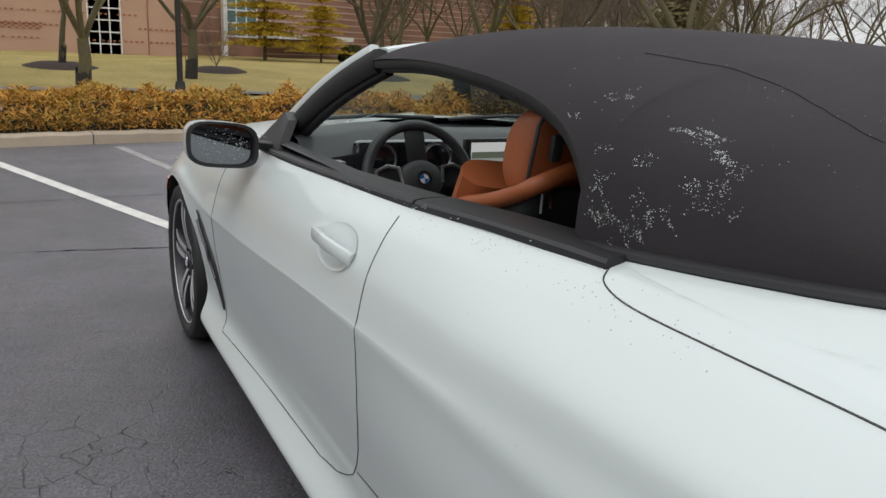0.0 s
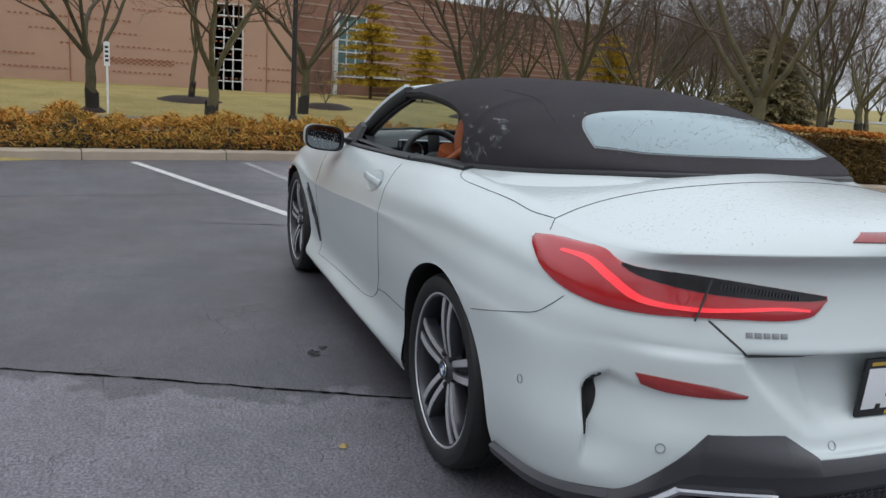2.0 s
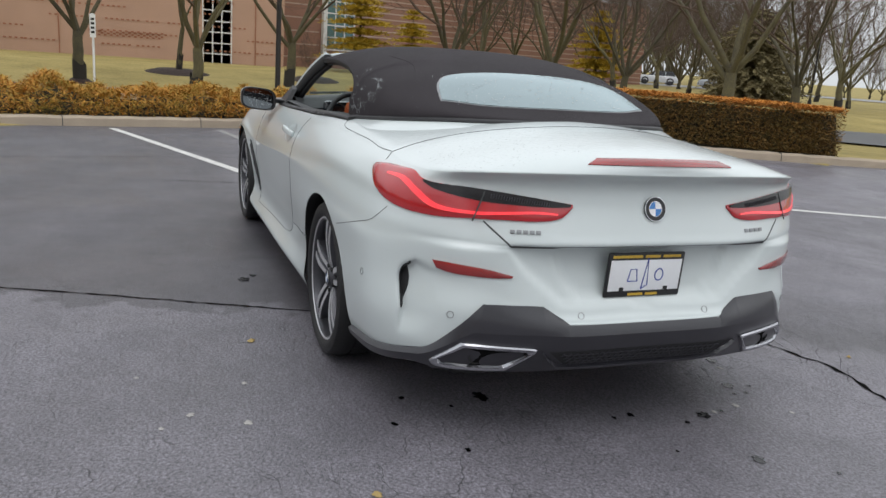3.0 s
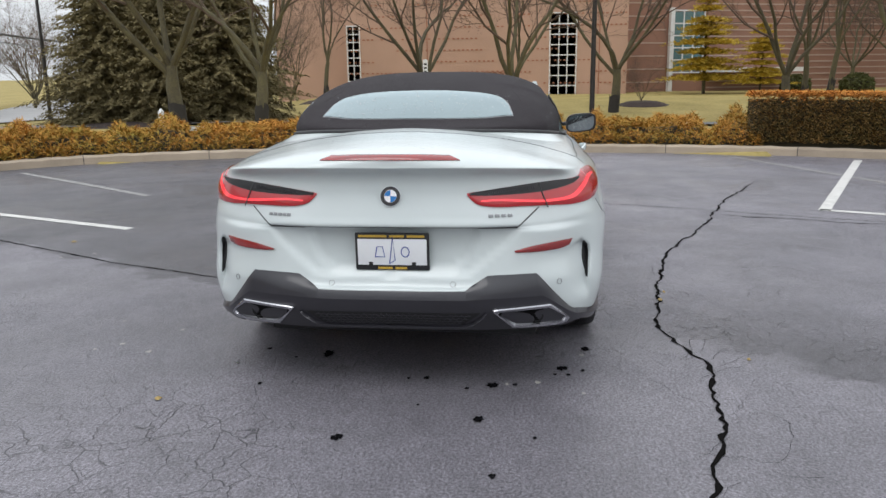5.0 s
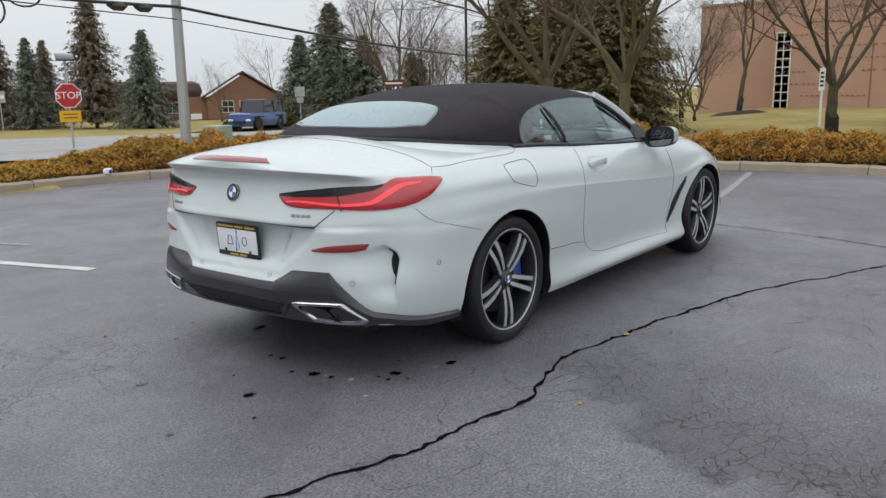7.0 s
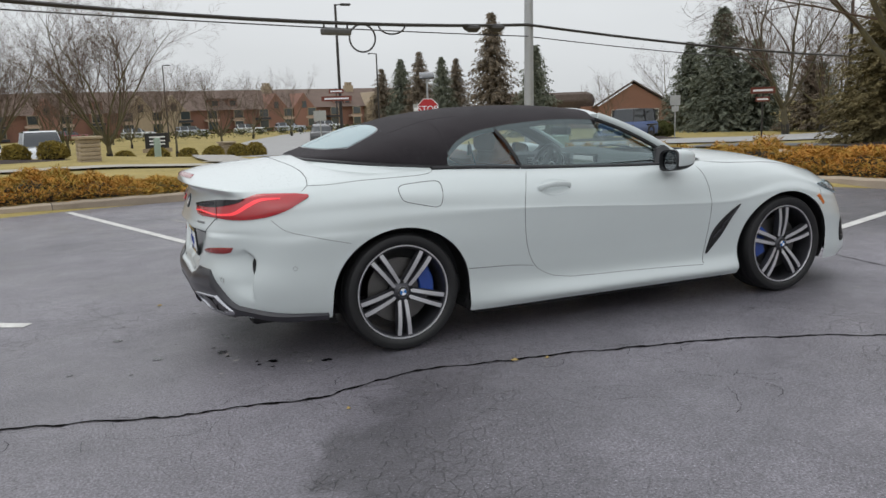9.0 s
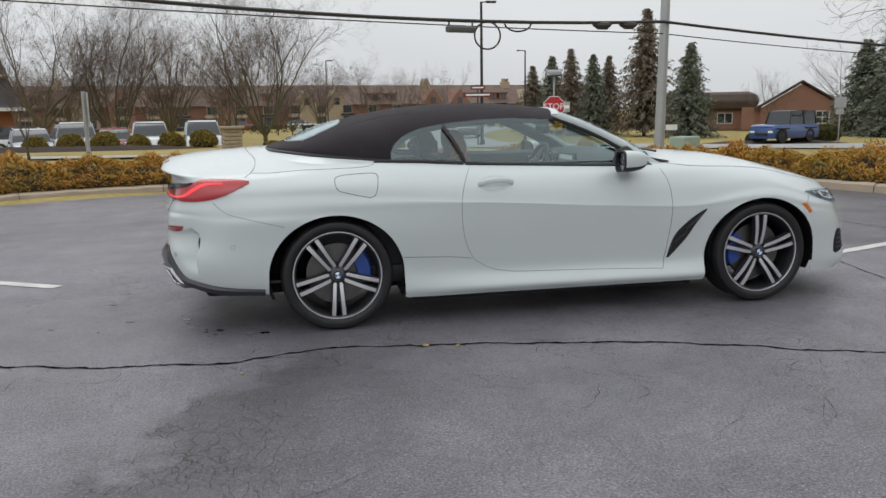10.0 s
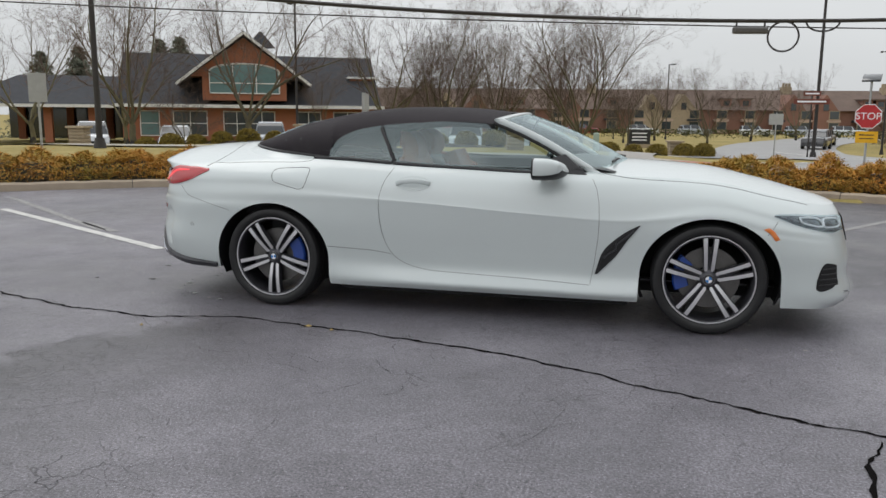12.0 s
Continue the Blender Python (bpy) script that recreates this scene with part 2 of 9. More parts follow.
def revolve(bm, profile, axis_y=True, sides=48, centre=(0, 0, 0), closed=False):
    """Turns a profile of (radius, along) round the y axis (or z)."""
    rings = []
    for r, a in profile:
        ring = []
        for k in range(sides):
            c, s = math.cos(2 * math.pi * k / sides) * r, math.sin(2 * math.pi * k / sides) * r
            ring.append(bm.verts.new((centre[0] + c, centre[1] + a, centre[2] + s) if axis_y else (centre[0] + c, centre[1] + s, centre[2] + a)))
        rings.append(ring)
    pairs = list(zip(rings, rings[1:])) + ([(rings[-1], rings[0])] if closed else [])
    for a, b in pairs:
        for k in range(sides):
            bm.faces.new((a[k], a[(k + 1) % sides], b[(k + 1) % sides], b[k]))
    return rings


def catmull(points, per, ends=None):
    """Points on a smooth line through the given ones (an array of knots, ...), per steps to a knot."""
    p = np.asarray(points, float)
    first = ends[0] if ends is not None else 2 * p[0] - p[1]
    last = ends[1] if ends is not None else 2 * p[-1] - p[-2]
    q = np.concatenate([first[None], p, last[None]])
    out = []
    for i in range(len(p) - 1):
        a, b, c, d = q[i], q[i + 1], q[i + 2], q[i + 3]
        for k in range(per):
            t = k / per
            out.append(0.5 * (2 * b + (c - a) * t + (2 * a - 5 * b + 4 * c - d) * t * t + (3 * b - a - 3 * c + d) * t**3))
    out.append(p[-1])
    return np.array(out)


def thing(name, m, label, category, group="", kind=""):
    ob = new(name)
    ob.empty_display_size = 0.2
    ob.matrix_basis = m
    return tagged(ob, label, category, group, kind)


# ---- the white convertible: x to its nose, y to its left side, the rear axle over the origin ----
# Lines along the left half of the body, from the middle of the tail round the side to the middle of the nose.
LINES = [
    [(-0.975, 0, 0.285), (-0.97, 0.36, 0.285), (-0.925, 0.62, 0.285), (-0.835, 0.775, 0.275), (-0.66, 0.855, 0.255), (-0.42, 0.885, 0.245), (0, 0.90, 0.21), (0.40, 0.905, 0.178), (1.0, 0.905, 0.176), (1.7, 0.905, 0.176), (2.42, 0.905, 0.176), (2.82, 0.90, 0.18), (3.22, 0.885, 0.188), (3.50, 0.78, 0.18), (3.66, 0.45, 0.17), (3.70, 0, 0.17)],
    [(-1.03, 0, 0.37), (-1.025, 0.36, 0.37), (-0.955, 0.63, 0.37), (-0.862, 0.79, 0.365), (-0.70, 0.878, 0.33), (-0.42, 0.91, 0.32), (0, 0.925, 0.30), (0.42, 0.925, 0.235), (1.0, 0.935, 0.225), (1.7, 0.935, 0.225), (2.40, 0.93, 0.225), (2.82, 0.915, 0.27), (3.22, 0.90, 0.28), (3.56, 0.78, 0.25), (3.71, 0.45, 0.24), (3.74, 0, 0.24)],
    [(-1.050, 0, 0.455), (-1.045, 0.36, 0.46), (-0.970, 0.645, 0.48), (-0.868, 0.795, 0.47), (-0.71, 0.897, 0.44), (-0.42, 0.926, 0.43), (0, 0.935, 0.42), (0.46, 0.915, 0.35), (1.0, 0.895, 0.315), (1.7, 0.89, 0.31), (2.35, 0.895, 0.32), (2.82, 0.925, 0.40), (3.22, 0.905, 0.40), (3.54, 0.77, 0.37), (3.68, 0.45, 0.36), (3.71, 0, 0.36)],
    [(-1.015, 0, 0.50), (-1.02, 0.34, 0.505), (-0.972, 0.60, 0.58), (-0.850, 0.785, 0.585), (-0.69, 0.895, 0.57), (-0.42, 0.932, 0.56), (0, 0.945, 0.55), (0.46, 0.93, 0.47), (1.0, 0.905, 0.43), (1.7, 0.90, 0.43), (2.32, 0.905, 0.45), (2.82, 0.94, 0.54), (3.22, 0.912, 0.51), (3.53, 0.765, 0.47), (3.68, 0.45, 0.46), (3.71, 0, 0.46)],
    [(-0.985, 0, 0.69), (-0.985, 0.33, 0.69), (-0.970, 0.60, 0.69), (-0.853, 0.785, 0.69), (-0.68, 0.896, 0.67), (-0.42, 0.940, 0.67), (0, 0.951, 0.66), (0.46, 0.946, 0.60), (1.0, 0.925, 0.565), (1.7, 0.92, 0.56), (2.3, 0.92, 0.57), (2.82, 0.95, 0.64), (3.21, 0.908, 0.59), (3.51, 0.755, 0.55), (3.66, 0.44, 0.55), (3.69, 0, 0.55)],
    [(-1.05, 0, 0.735), (-1.04, 0.35, 0.735), (-0.965, 0.61, 0.74), (-0.850, 0.785, 0.755), (-0.68, 0.882, 0.76), (-0.42, 0.925, 0.765), (0, 0.945, 0.77), (0.46, 0.949, 0.765), (1.0, 0.944, 0.745), (1.7, 0.938, 0.70), (2.3, 0.927, 0.675), (2.82, 0.938, 0.73), (3.20, 0.895, 0.66), (3.49, 0.74, 0.62), (3.64, 0.43, 0.62), (3.67, 0, 0.62)],
    [(-1.01, 0, 0.87), (-0.995, 0.35, 0.87), (-0.925, 0.62, 0.875), (-0.825, 0.775, 0.87), (-0.66, 0.86, 0.865), (-0.42, 0.89, 0.875), (0, 0.91, 0.885), (0.45, 0.915, 0.868), (1.0, 0.915, 0.838), (1.7, 0.908, 0.81), (2.3, 0.89, 0.81), (2.82, 0.88, 0.825), (3.18, 0.85, 0.74), (3.46, 0.71, 0.685), (3.62, 0.42, 0.685), (3.655, 0, 0.685)],
    [(-1.005, 0, 0.938), (-0.99, 0.35, 0.937), (-0.915, 0.62, 0.925), (-0.82, 0.765, 0.915), (-0.66, 0.825, 0.915), (-0.42, 0.845, 0.925), (0, 0.845, 0.945), (0.45, 0.853, 0.945), (1.0, 0.872, 0.905), (1.7, 0.87, 0.885), (2.3, 0.845, 0.89), (2.82, 0.815, 0.875), (3.17, 0.78, 0.795), (3.43, 0.66, 0.74), (3.60, 0.41, 0.73), (3.645, 0, 0.73)],
    [(-1.065, 0, 0.975), (-1.045, 0.35, 0.973), (-0.96, 0.62, 0.962), (-0.84, 0.745, 0.948), (-0.66, 0.785, 0.946), (-0.42, 0.790, 0.963), (0, 0.772, 0.992), (0.45, 0.783, 1.000), (1.0, 0.805, 0.968), (1.7, 0.815, 0.940), (2.3, 0.785, 0.935), (2.82, 0.735, 0.912), (3.16, 0.69, 0.842), (3.41, 0.59, 0.785), (3.58, 0.38, 0.765), (3.63, 0, 0.765)],
]
# The middle of boot and bonnet, station by station, and the edge beside it.
MIDDLE = [(-1.065, 0, 0.975), (-1.052, 0, 1.016), (-0.95, 0, 1.046), (-0.80, 0, 1.063), (-0.66, 0, 1.074), (-0.42, 0, 1.088), (0, 0, 1.10), (0.45, 0, 1.09), (1.0, 0, 1.05), (1.7, 0, 1.02), (2.3, 0, 1.005), (2.82, 0, 0.970), (3.16, 0, 0.90), (3.41, 0, 0.835), (3.58, 0, 0.785), (3.63, 0, 0.765)]
UPER, VPER = 20, 10


def body_grid():
    knots = np.array(LINES, float)
    # a crease along the shoulder: two more lines close beside it
    fold = knots[5]
    near = np.array([0.3, 0.3, 0.35, 0.45, 0.5, 0.5, 0.45, 0.28, 0.13, 0.13, 0.20, 0.45, 0.5, 0.5, 0.5, 0.5])[:, None]
    knots = np.array([*knots[:5], fold * (1 - near) + knots[4] * near, fold, fold * (1 - near) + knots[6] * near, *knots[6:]])
    flip = np.array([1, -1, 1.0])
    rows = [catmull(line, UPER, (line[1] * flip, line[-2] * flip)) for line in knots]
    side = catmull(np.array(rows), VPER)
    mid = catmull(np.array(MIDDLE), UPER)
    top = []
    for t in np.linspace(0, 1, 25):
        row = rows[-1] * (1 - t) + mid * t
        row[:, 2] = rows[-1][:, 2] + (mid[:, 2] - rows[-1][:, 2]) * (1 - (1 - t) ** 2.0)
        top.append(row)
    return side, np.array(top)


def ease(x, a, b):
    t = min(1.0, max(0.0, (x - a) / (b - a)))
    return t * t * (3 - 2 * t)


def slot_edge(z):
    """How far out the outer blade of the bumper's corner begins, at a height."""
    return float(np.interp(z, [0.34, 0.42, 0.47, 0.52, 0.58, 0.62, 0.645, 0.66], [0.842, 0.838, 0.836, 0.838, 0.838, 0.830, 0.806, 0.76]))


def sculpt(p):
    """Pockets pressed into the tail: the plate recess, the ledge round it, and the corner pocket behind the outer blade."""
    x, y, z = p
    a = abs(y)
    if x > -0.62 or z < 0.28 or z > 0.80:
        return p
    deep = 0.0
    # plate recess, a tapering tray
    edge = float(np.interp(z, [0.53, 0.543, 0.582, 0.69, 0.73], [0.20, 0.253, 0.311, 0.354, 0.36]))
    deep += 0.020 * ease(a, edge + 0.012, edge - 0.012) * ease(z, 0.530, 0.550) * ease(z, 0.728, 0.715)
    # the bumper steps out below and outside a slanted ledge
    ledge = float(np.interp(z, [0.500, 0.512, 0.517, 0.652, 0.722, 0.74], [-0.3, -0.1, 0.314, 0.477, 0.528, 0.54]))
    deep -= 0.016 * ease(a, ledge - 0.010, ledge + 0.014) * ease(z, 0.735, 0.70) * ease(a, 0.86, 0.70)
    # corner pocket: falls away towards the slot, then returns at the blade
    rim = slot_edge(z)
    if a < rim + 0.02:
        fall = max(0.0, (a - 0.60) / (rim - 0.60)) ** 2.2
        top = float(np.interp(a, [0.50, 0.62, 0.75, 0.80, 0.84], [0.612, 0.606, 0.622, 0.640, 0.600]))
        deep += 0.042 * min(fall, 1.0) * ease(a, rim + 0.006, rim - 0.008) * ease(z, top + 0.010, top - 0.014) * ease(z, 0.36, 0.47)
    return np.array((x + deep * 0.92, y - math.copysign(deep * 0.25 * ease(a, 0.5, 0.8), y), z))


SIDE, TOP = body_grid()
SIDE = np.array([[sculpt(p) for p in row] for row in SIDE])
ARCHES = [(0.0, 0.34, 0.405, 0.368), (2.822, 0.34, 0.405, 0.368)]


def arch_depth(x, z):
    """Under 1 inside a wheel arch."""
    best = 9.0
    for cx, cz, a, b in ARCHES:
        dz = (z - cz) / b if z > cz else 0.0
        best = min(best, math.hypot((x - cx) / (a + 0.04 * max(0, cz - z)), dz))
    return best


def body_faces(s):
    """Points, faces and a panel name for each face of one side of the shell (s = 1 left, -1 right)."""
    nv, nu = SIDE.shape[:2]
    pts = [Vector((p[0], s * p[1], p[2])) for row in SIDE for p in row]
    nt = TOP.shape[0]
    base = len(pts)
    pts += [Vector((p[0], s * p[1], p[2])) for row in TOP[1:] for p in row]
    inside = [arch_depth(p.x, p.z) < 1 and abs(p.y) > 0.5 for p in pts]
    moved = {}
    faces, names = [], []

    def add(q, name):
        flags = [inside[i] for i in q]
        if all(flags):
            return
        for i, f in zip(q, flags):
            if f and i not in moved:
                p = pts[i]
                cx, cz, a, b = min(ARCHES, key=lambda c: abs(c[0] - p.x))
                k = 1 / max(arch_depth(p.x, p.z), 0.05)
                z = cz + (p.z - cz) * k if p.z > cz else p.z
                moved[i] = Vector((cx + (p.x - cx) * k, p.y, z))
        faces.append(q if s > 0 else q[::-1])
        names.append(name)

    for j in range(nv - 1):
        for i in range(nu - 1):
            q = (j * nu + i, j * nu + i + 1, (j + 1) * nu + i + 1, (j + 1) * nu + i)
            c = (pts[q[0]] + pts[q[2]]) / 2
            add(q, side_panel(c))
    for j in range(nt - 1):
        for i in range(nu - 1):
            a, b = ((j - 1) * nu + base if j else (nv - 1) * nu), j * nu + base
            q = (a + i, a + i + 1, b + i + 1, b + i)
            c = (pts[q[0]] + pts[q[2]]) / 2
            if hood_edge(c) or c.x < soft_base(abs(c.y)):
                add(q, top_panel(c))
    for i, p in moved.items():
        pts[i] = p
    return pts, faces, names


def soft_base(y):
    """Where the boot deck ends, under the soft top."""
    return float(np.interp(y, [0, 0.3, 0.5, 0.62, 0.68, 0.735, 0.745], [-0.32, -0.28, -0.17, -0.03, 0.10, 0.34, 2.1]))


def hood_edge(c):
    return c.x > 2.02 + 0.30 * (1 - (abs(c.y) / 0.8) ** 2) * 0.9


def door_rear(z):
    """The rear shut line of the door: nearly upright above, swept forward to the sill below."""
    return float(np.interp(z, [0.296, 0.302, 0.320, 0.345, 0.378, 0.42, 0.47, 0.54, 0.619, 0.70, 0.768, 0.83, 0.894, 0.94, 0.98], [1.20, 1.096, 0.982, 0.920, 0.866, 0.83, 0.804, 0.781, 0.769, 0.764, 0.765, 0.778, 0.802, 0.828, 0.855]))


def door_front(z):
    return float(np.interp(z, [0.26, 0.40, 0.55, 0.674, 0.78, 0.86, 0.92], [2.122, 2.145, 2.162, 2.167, 2.160, 2.142, 2.11]))


def side_panel(c):
    x, z = c.x, c.z
    if x < -0.30 and z < 0.735 and (x < -0.40 or z < 0.66):
        return "rear_bumper"
    if x < -0.72 and z >= 0.735:
        return "boot_lid" if abs(c.y) < 0.70 else "rear_quarter"
    if door_rear(z) < x < door_front(z) and z > 0.29:
        return "door"
    if x > 3.20 and z < 0.72:
        return "front_bumper"
    if 0.42 < x < 2.42 and z < 0.29:
        return "sill"
    return "rear_quarter" if x < 1.2 else "front_wing"


def top_panel(c):
    if c.x < 0.6:
        return "boot_lid" if abs(c.y) < 0.76 - 0.2 * max(0.0, c.x + 0.48) else "rear_quarter"
    return "bonnet"


def build_shell(car):
    labels = {"door": "white side door", "boot_lid": "white boot lid with a spoiler lip", "bonnet": "white bonnet"}
    shared = {}
    whole_pts, whole_faces = [], []
    for s in (1, -1):
        pts, faces, names = body_faces(s)
        me = bpy.data.meshes.new("shell")
        me.from_pydata(pts, [], faces)
        normal = [v.normal.copy() for v in me.vertices]
        for i, p in enumerate(pts):
            if abs(p.y) < 1e-4:
                normal[i] = Vector((normal[i].x, 0, normal[i].z)).normalized()
        bpy.data.meshes.remove(me)
        whole_faces += [tuple(i + len(whole_pts) for i in f) for f in faces]
        whole_pts += pts
        for name in sorted(set(names)):
            key = name if name in ("boot_lid", "bonnet", "rear_bumper", "front_bumper") else (name, s)
            v, f, nn, at = shared.setdefault(key, ([], [], [], {}))
            for face, n in zip(faces, names):
                if n == name:
                    for i in face:
                        if (s, i) not in at:
                            at[(s, i)] = len(v)
                            v.append(pts[i]), nn.append(normal[i])
                    f.append(tuple(at[(s, i)] for i in face))
    for key, (v, f, nn, _) in shared.items():
        name = key if isinstance(key, str) else key[0]
        ob = raw(name, v, f, PAINT, car, labels.get(name, ""))
        ob.data.normals_split_custom_set_from_vertices(nn)
    return whole_pts, whole_faces


car = thing("convertible_car", Matrix.Identity(4), "pearl white convertible car with black soft top, parked on wet asphalt", "car")
shell_pts, shell_faces = build_shell(car)
from mathutils.bvhtree import BVHTree

SKIN = BVHTree.FromPolygons(shell_pts, shell_faces)


def skin(p, out=0.0):
    """The nearest place on the body shell, moved outward; and its normal."""
    at, n, *_ = SKIN.find_nearest(Vector(p))
    away = Vector((at.x - 1.3, at.y, at.z - 0.55))
    away.x *= 0.4
    n = n if n.dot(away) > 0 else -n
    return at + n * out, n


def across(x, z, s, out=0.0):
    """The place on the side of the body at x, z."""
    at, n, *_ = SKIN.ray_cast(Vector((x, s * 3, z)), Vector((0, -s, 0)))
    if at is None:
        return skin((x, s * 0.9, z), out)
    n = n if n.y * s > 0 else -n
    return at + n * out, n


def behind(y, z, out=0.0):
    """The place on the tail at y, z."""
    at, n, *_ = SKIN.ray_cast(Vector((-4, y, z)), Vector((1, 0, 0)))
    if at is None:
        return skin((-1.0, y, z), out)
    n = n if n.x < 0 else -n
    return at + n * out, n


def above(x, y, out=0.0):
    at, n, *_ = SKIN.ray_cast(Vector((x, y, 3)), Vector((0, 0, -1)))
    if at is None:
        return skin((x, y, 1.0), out)
    n = n if n.z > 0 else -n
    return at + n * out, n


def seam(parent, places, width=0.0027, name="shut_line", mat=None):
    """A narrow dark strip laid along places (point, normal) on the skin."""
    bm = bmesh.new()
    rows = []
    for i, (p, n) in enumerate(places):
        d = places[min(i + 1, len(places) - 1)][0] - places[max(i - 1, 0)][0]
        c = n.cross(d).normalized() * (width / 2)
        rows.append([bm.verts.new(p + c - n * 0.002), bm.verts.new(p + c * 0.8 + n * 0.0012), bm.verts.new(p - c * 0.8 + n * 0.0012), bm.verts.new(p - c - n * 0.002)])
    for a, b in zip(rows, rows[1:]):
        for k in range(3):
            bm.faces.new((a[k], a[k + 1], b[k + 1], b[k]))
    return part(name, bm, mat or SEAMGREY, parent)


def patch(name, upper, lower, mat, parent, label="", nu=40, nv=8, out=0.004, dome=0.0, snap=None, sink=0.02, mirror=1, swell=0.0):
    """A plate on the skin between two lines, with a rim that goes down into the body."""
    up, low = catmull(np.array(upper, float), 8), catmull(np.array(lower, float), 8)
    grid = lambda c, n: [c[min(int(k * (len(c) - 1) / n), len(c) - 2)] * (1 - (k * (len(c) - 1) / n - min(int(k * (len(c) - 1) / n), len(c) - 2))) + c[min(int(k * (len(c) - 1) / n), len(c) - 2) + 1] * (k * (len(c) - 1) / n - min(int(k * (len(c) - 1) / n), len(c) - 2)) for k in range(n + 1)]
    up, low = grid(up, nu), grid(low, nu)
    snap = snap or skin
    bm = bmesh.new()
    rows, rim = [], []
    for i in range(nu + 1):
        row = []
        for j in range(nv + 1):
            t = j / nv
            q = up[i] * (1 - t) + low[i] * t
            e = max(0.0, 1 - (2 * t - 1) ** 4) * max(0.0, 1 - (2 * i / nu - 1) ** 10)
            p, n = snap((q[0], q[1] * mirror, q[2]), 0.0)
            row.append((p + n * (out + dome * e + swell * t), n, p))
        rows.append(row)
    vs = [[bm.verts.new(c[0]) for c in row] for row in rows]
    for i in range(nu):
        for j in range(nv):
            bm.faces.new((vs[i][j], vs[i + 1][j], vs[i + 1][j + 1], vs[i][j + 1]))
    loop = [(i, 0) for i in range(nu)] + [(nu, j) for j in range(nv)] + [(i, nv) for i in range(nu, 0, -1)] + [(0, j) for j in range(nv, 0, -1)]
    down = [bm.verts.new(rows[i][j][2] - rows[i][j][1] * sink) for i, j in loop]
    for k in range(len(loop)):
        (i, j), (i2, j2) = loop[k], loop[(k + 1) % len(loop)]
        bm.faces.new((vs[i][j], vs[i2][j2], down[(k + 1) % len(loop)], down[k]))
    bmesh.ops.remove_doubles(bm, verts=bm.verts, dist=1e-5)
    return part(name, bm, mat, parent, label)


# wheel housings and floor pan
for cx, cz, a, b in ARCHES:
    for s in (1, -1):
        bm = bmesh.new()
        rows = []
        edge = []
        for k in range(33):
            ang = radians(-22 + 224 * k / 32)
            x, z = cx + (a + 0.004) * math.cos(ang), cz + (b + 0.004) * math.sin(ang)
            z = max(z, 0.185)
            p, _ = across(x + 0.02 * math.cos(ang), z + 0.02 * math.sin(ang), s)
            y = abs(p.y)
            rows.append([bm.verts.new((cx + (x - cx) * f, s * yy, cz + (z - cz) * f)) for yy, f in ((y - 0.004, 0.985), (y - 0.03, 0.985), (y - 0.06, 1.04), (0.50, 1.04), (0.50, 0.02))])
        for q, r in zip(rows, rows[1:]):
            for k in range(4):
                bm.faces.new((q[k], q[k + 1], r[k + 1], r[k]))
        part("wheel_housing", bm, GAP, car)
bm = bmesh.new()
box(bm, -0.78, -0.43, -0.74, 0.74, 0.27, 0.34, 0.02)
box(bm, -0.94, -0.76, -0.42, 0.42, 0.28, 0.34, 0.02)
box(bm, 0.40, 2.40, -0.88, 0.88, 0.18, 0.24, 0.01)
box(bm, -0.43, 0.42, -0.49, 0.49, 0.22, 0.40, 0.01)
box(bm, 2.38, 3.25, -0.49, 0.49, 0.19, 0.40, 0.01)
box(bm, 3.20, 3.66, -0.55, 0.55, 0.18, 0.24, 0.01)
part("floor_pan", bm, GAP, car, "black underbody floor pan")

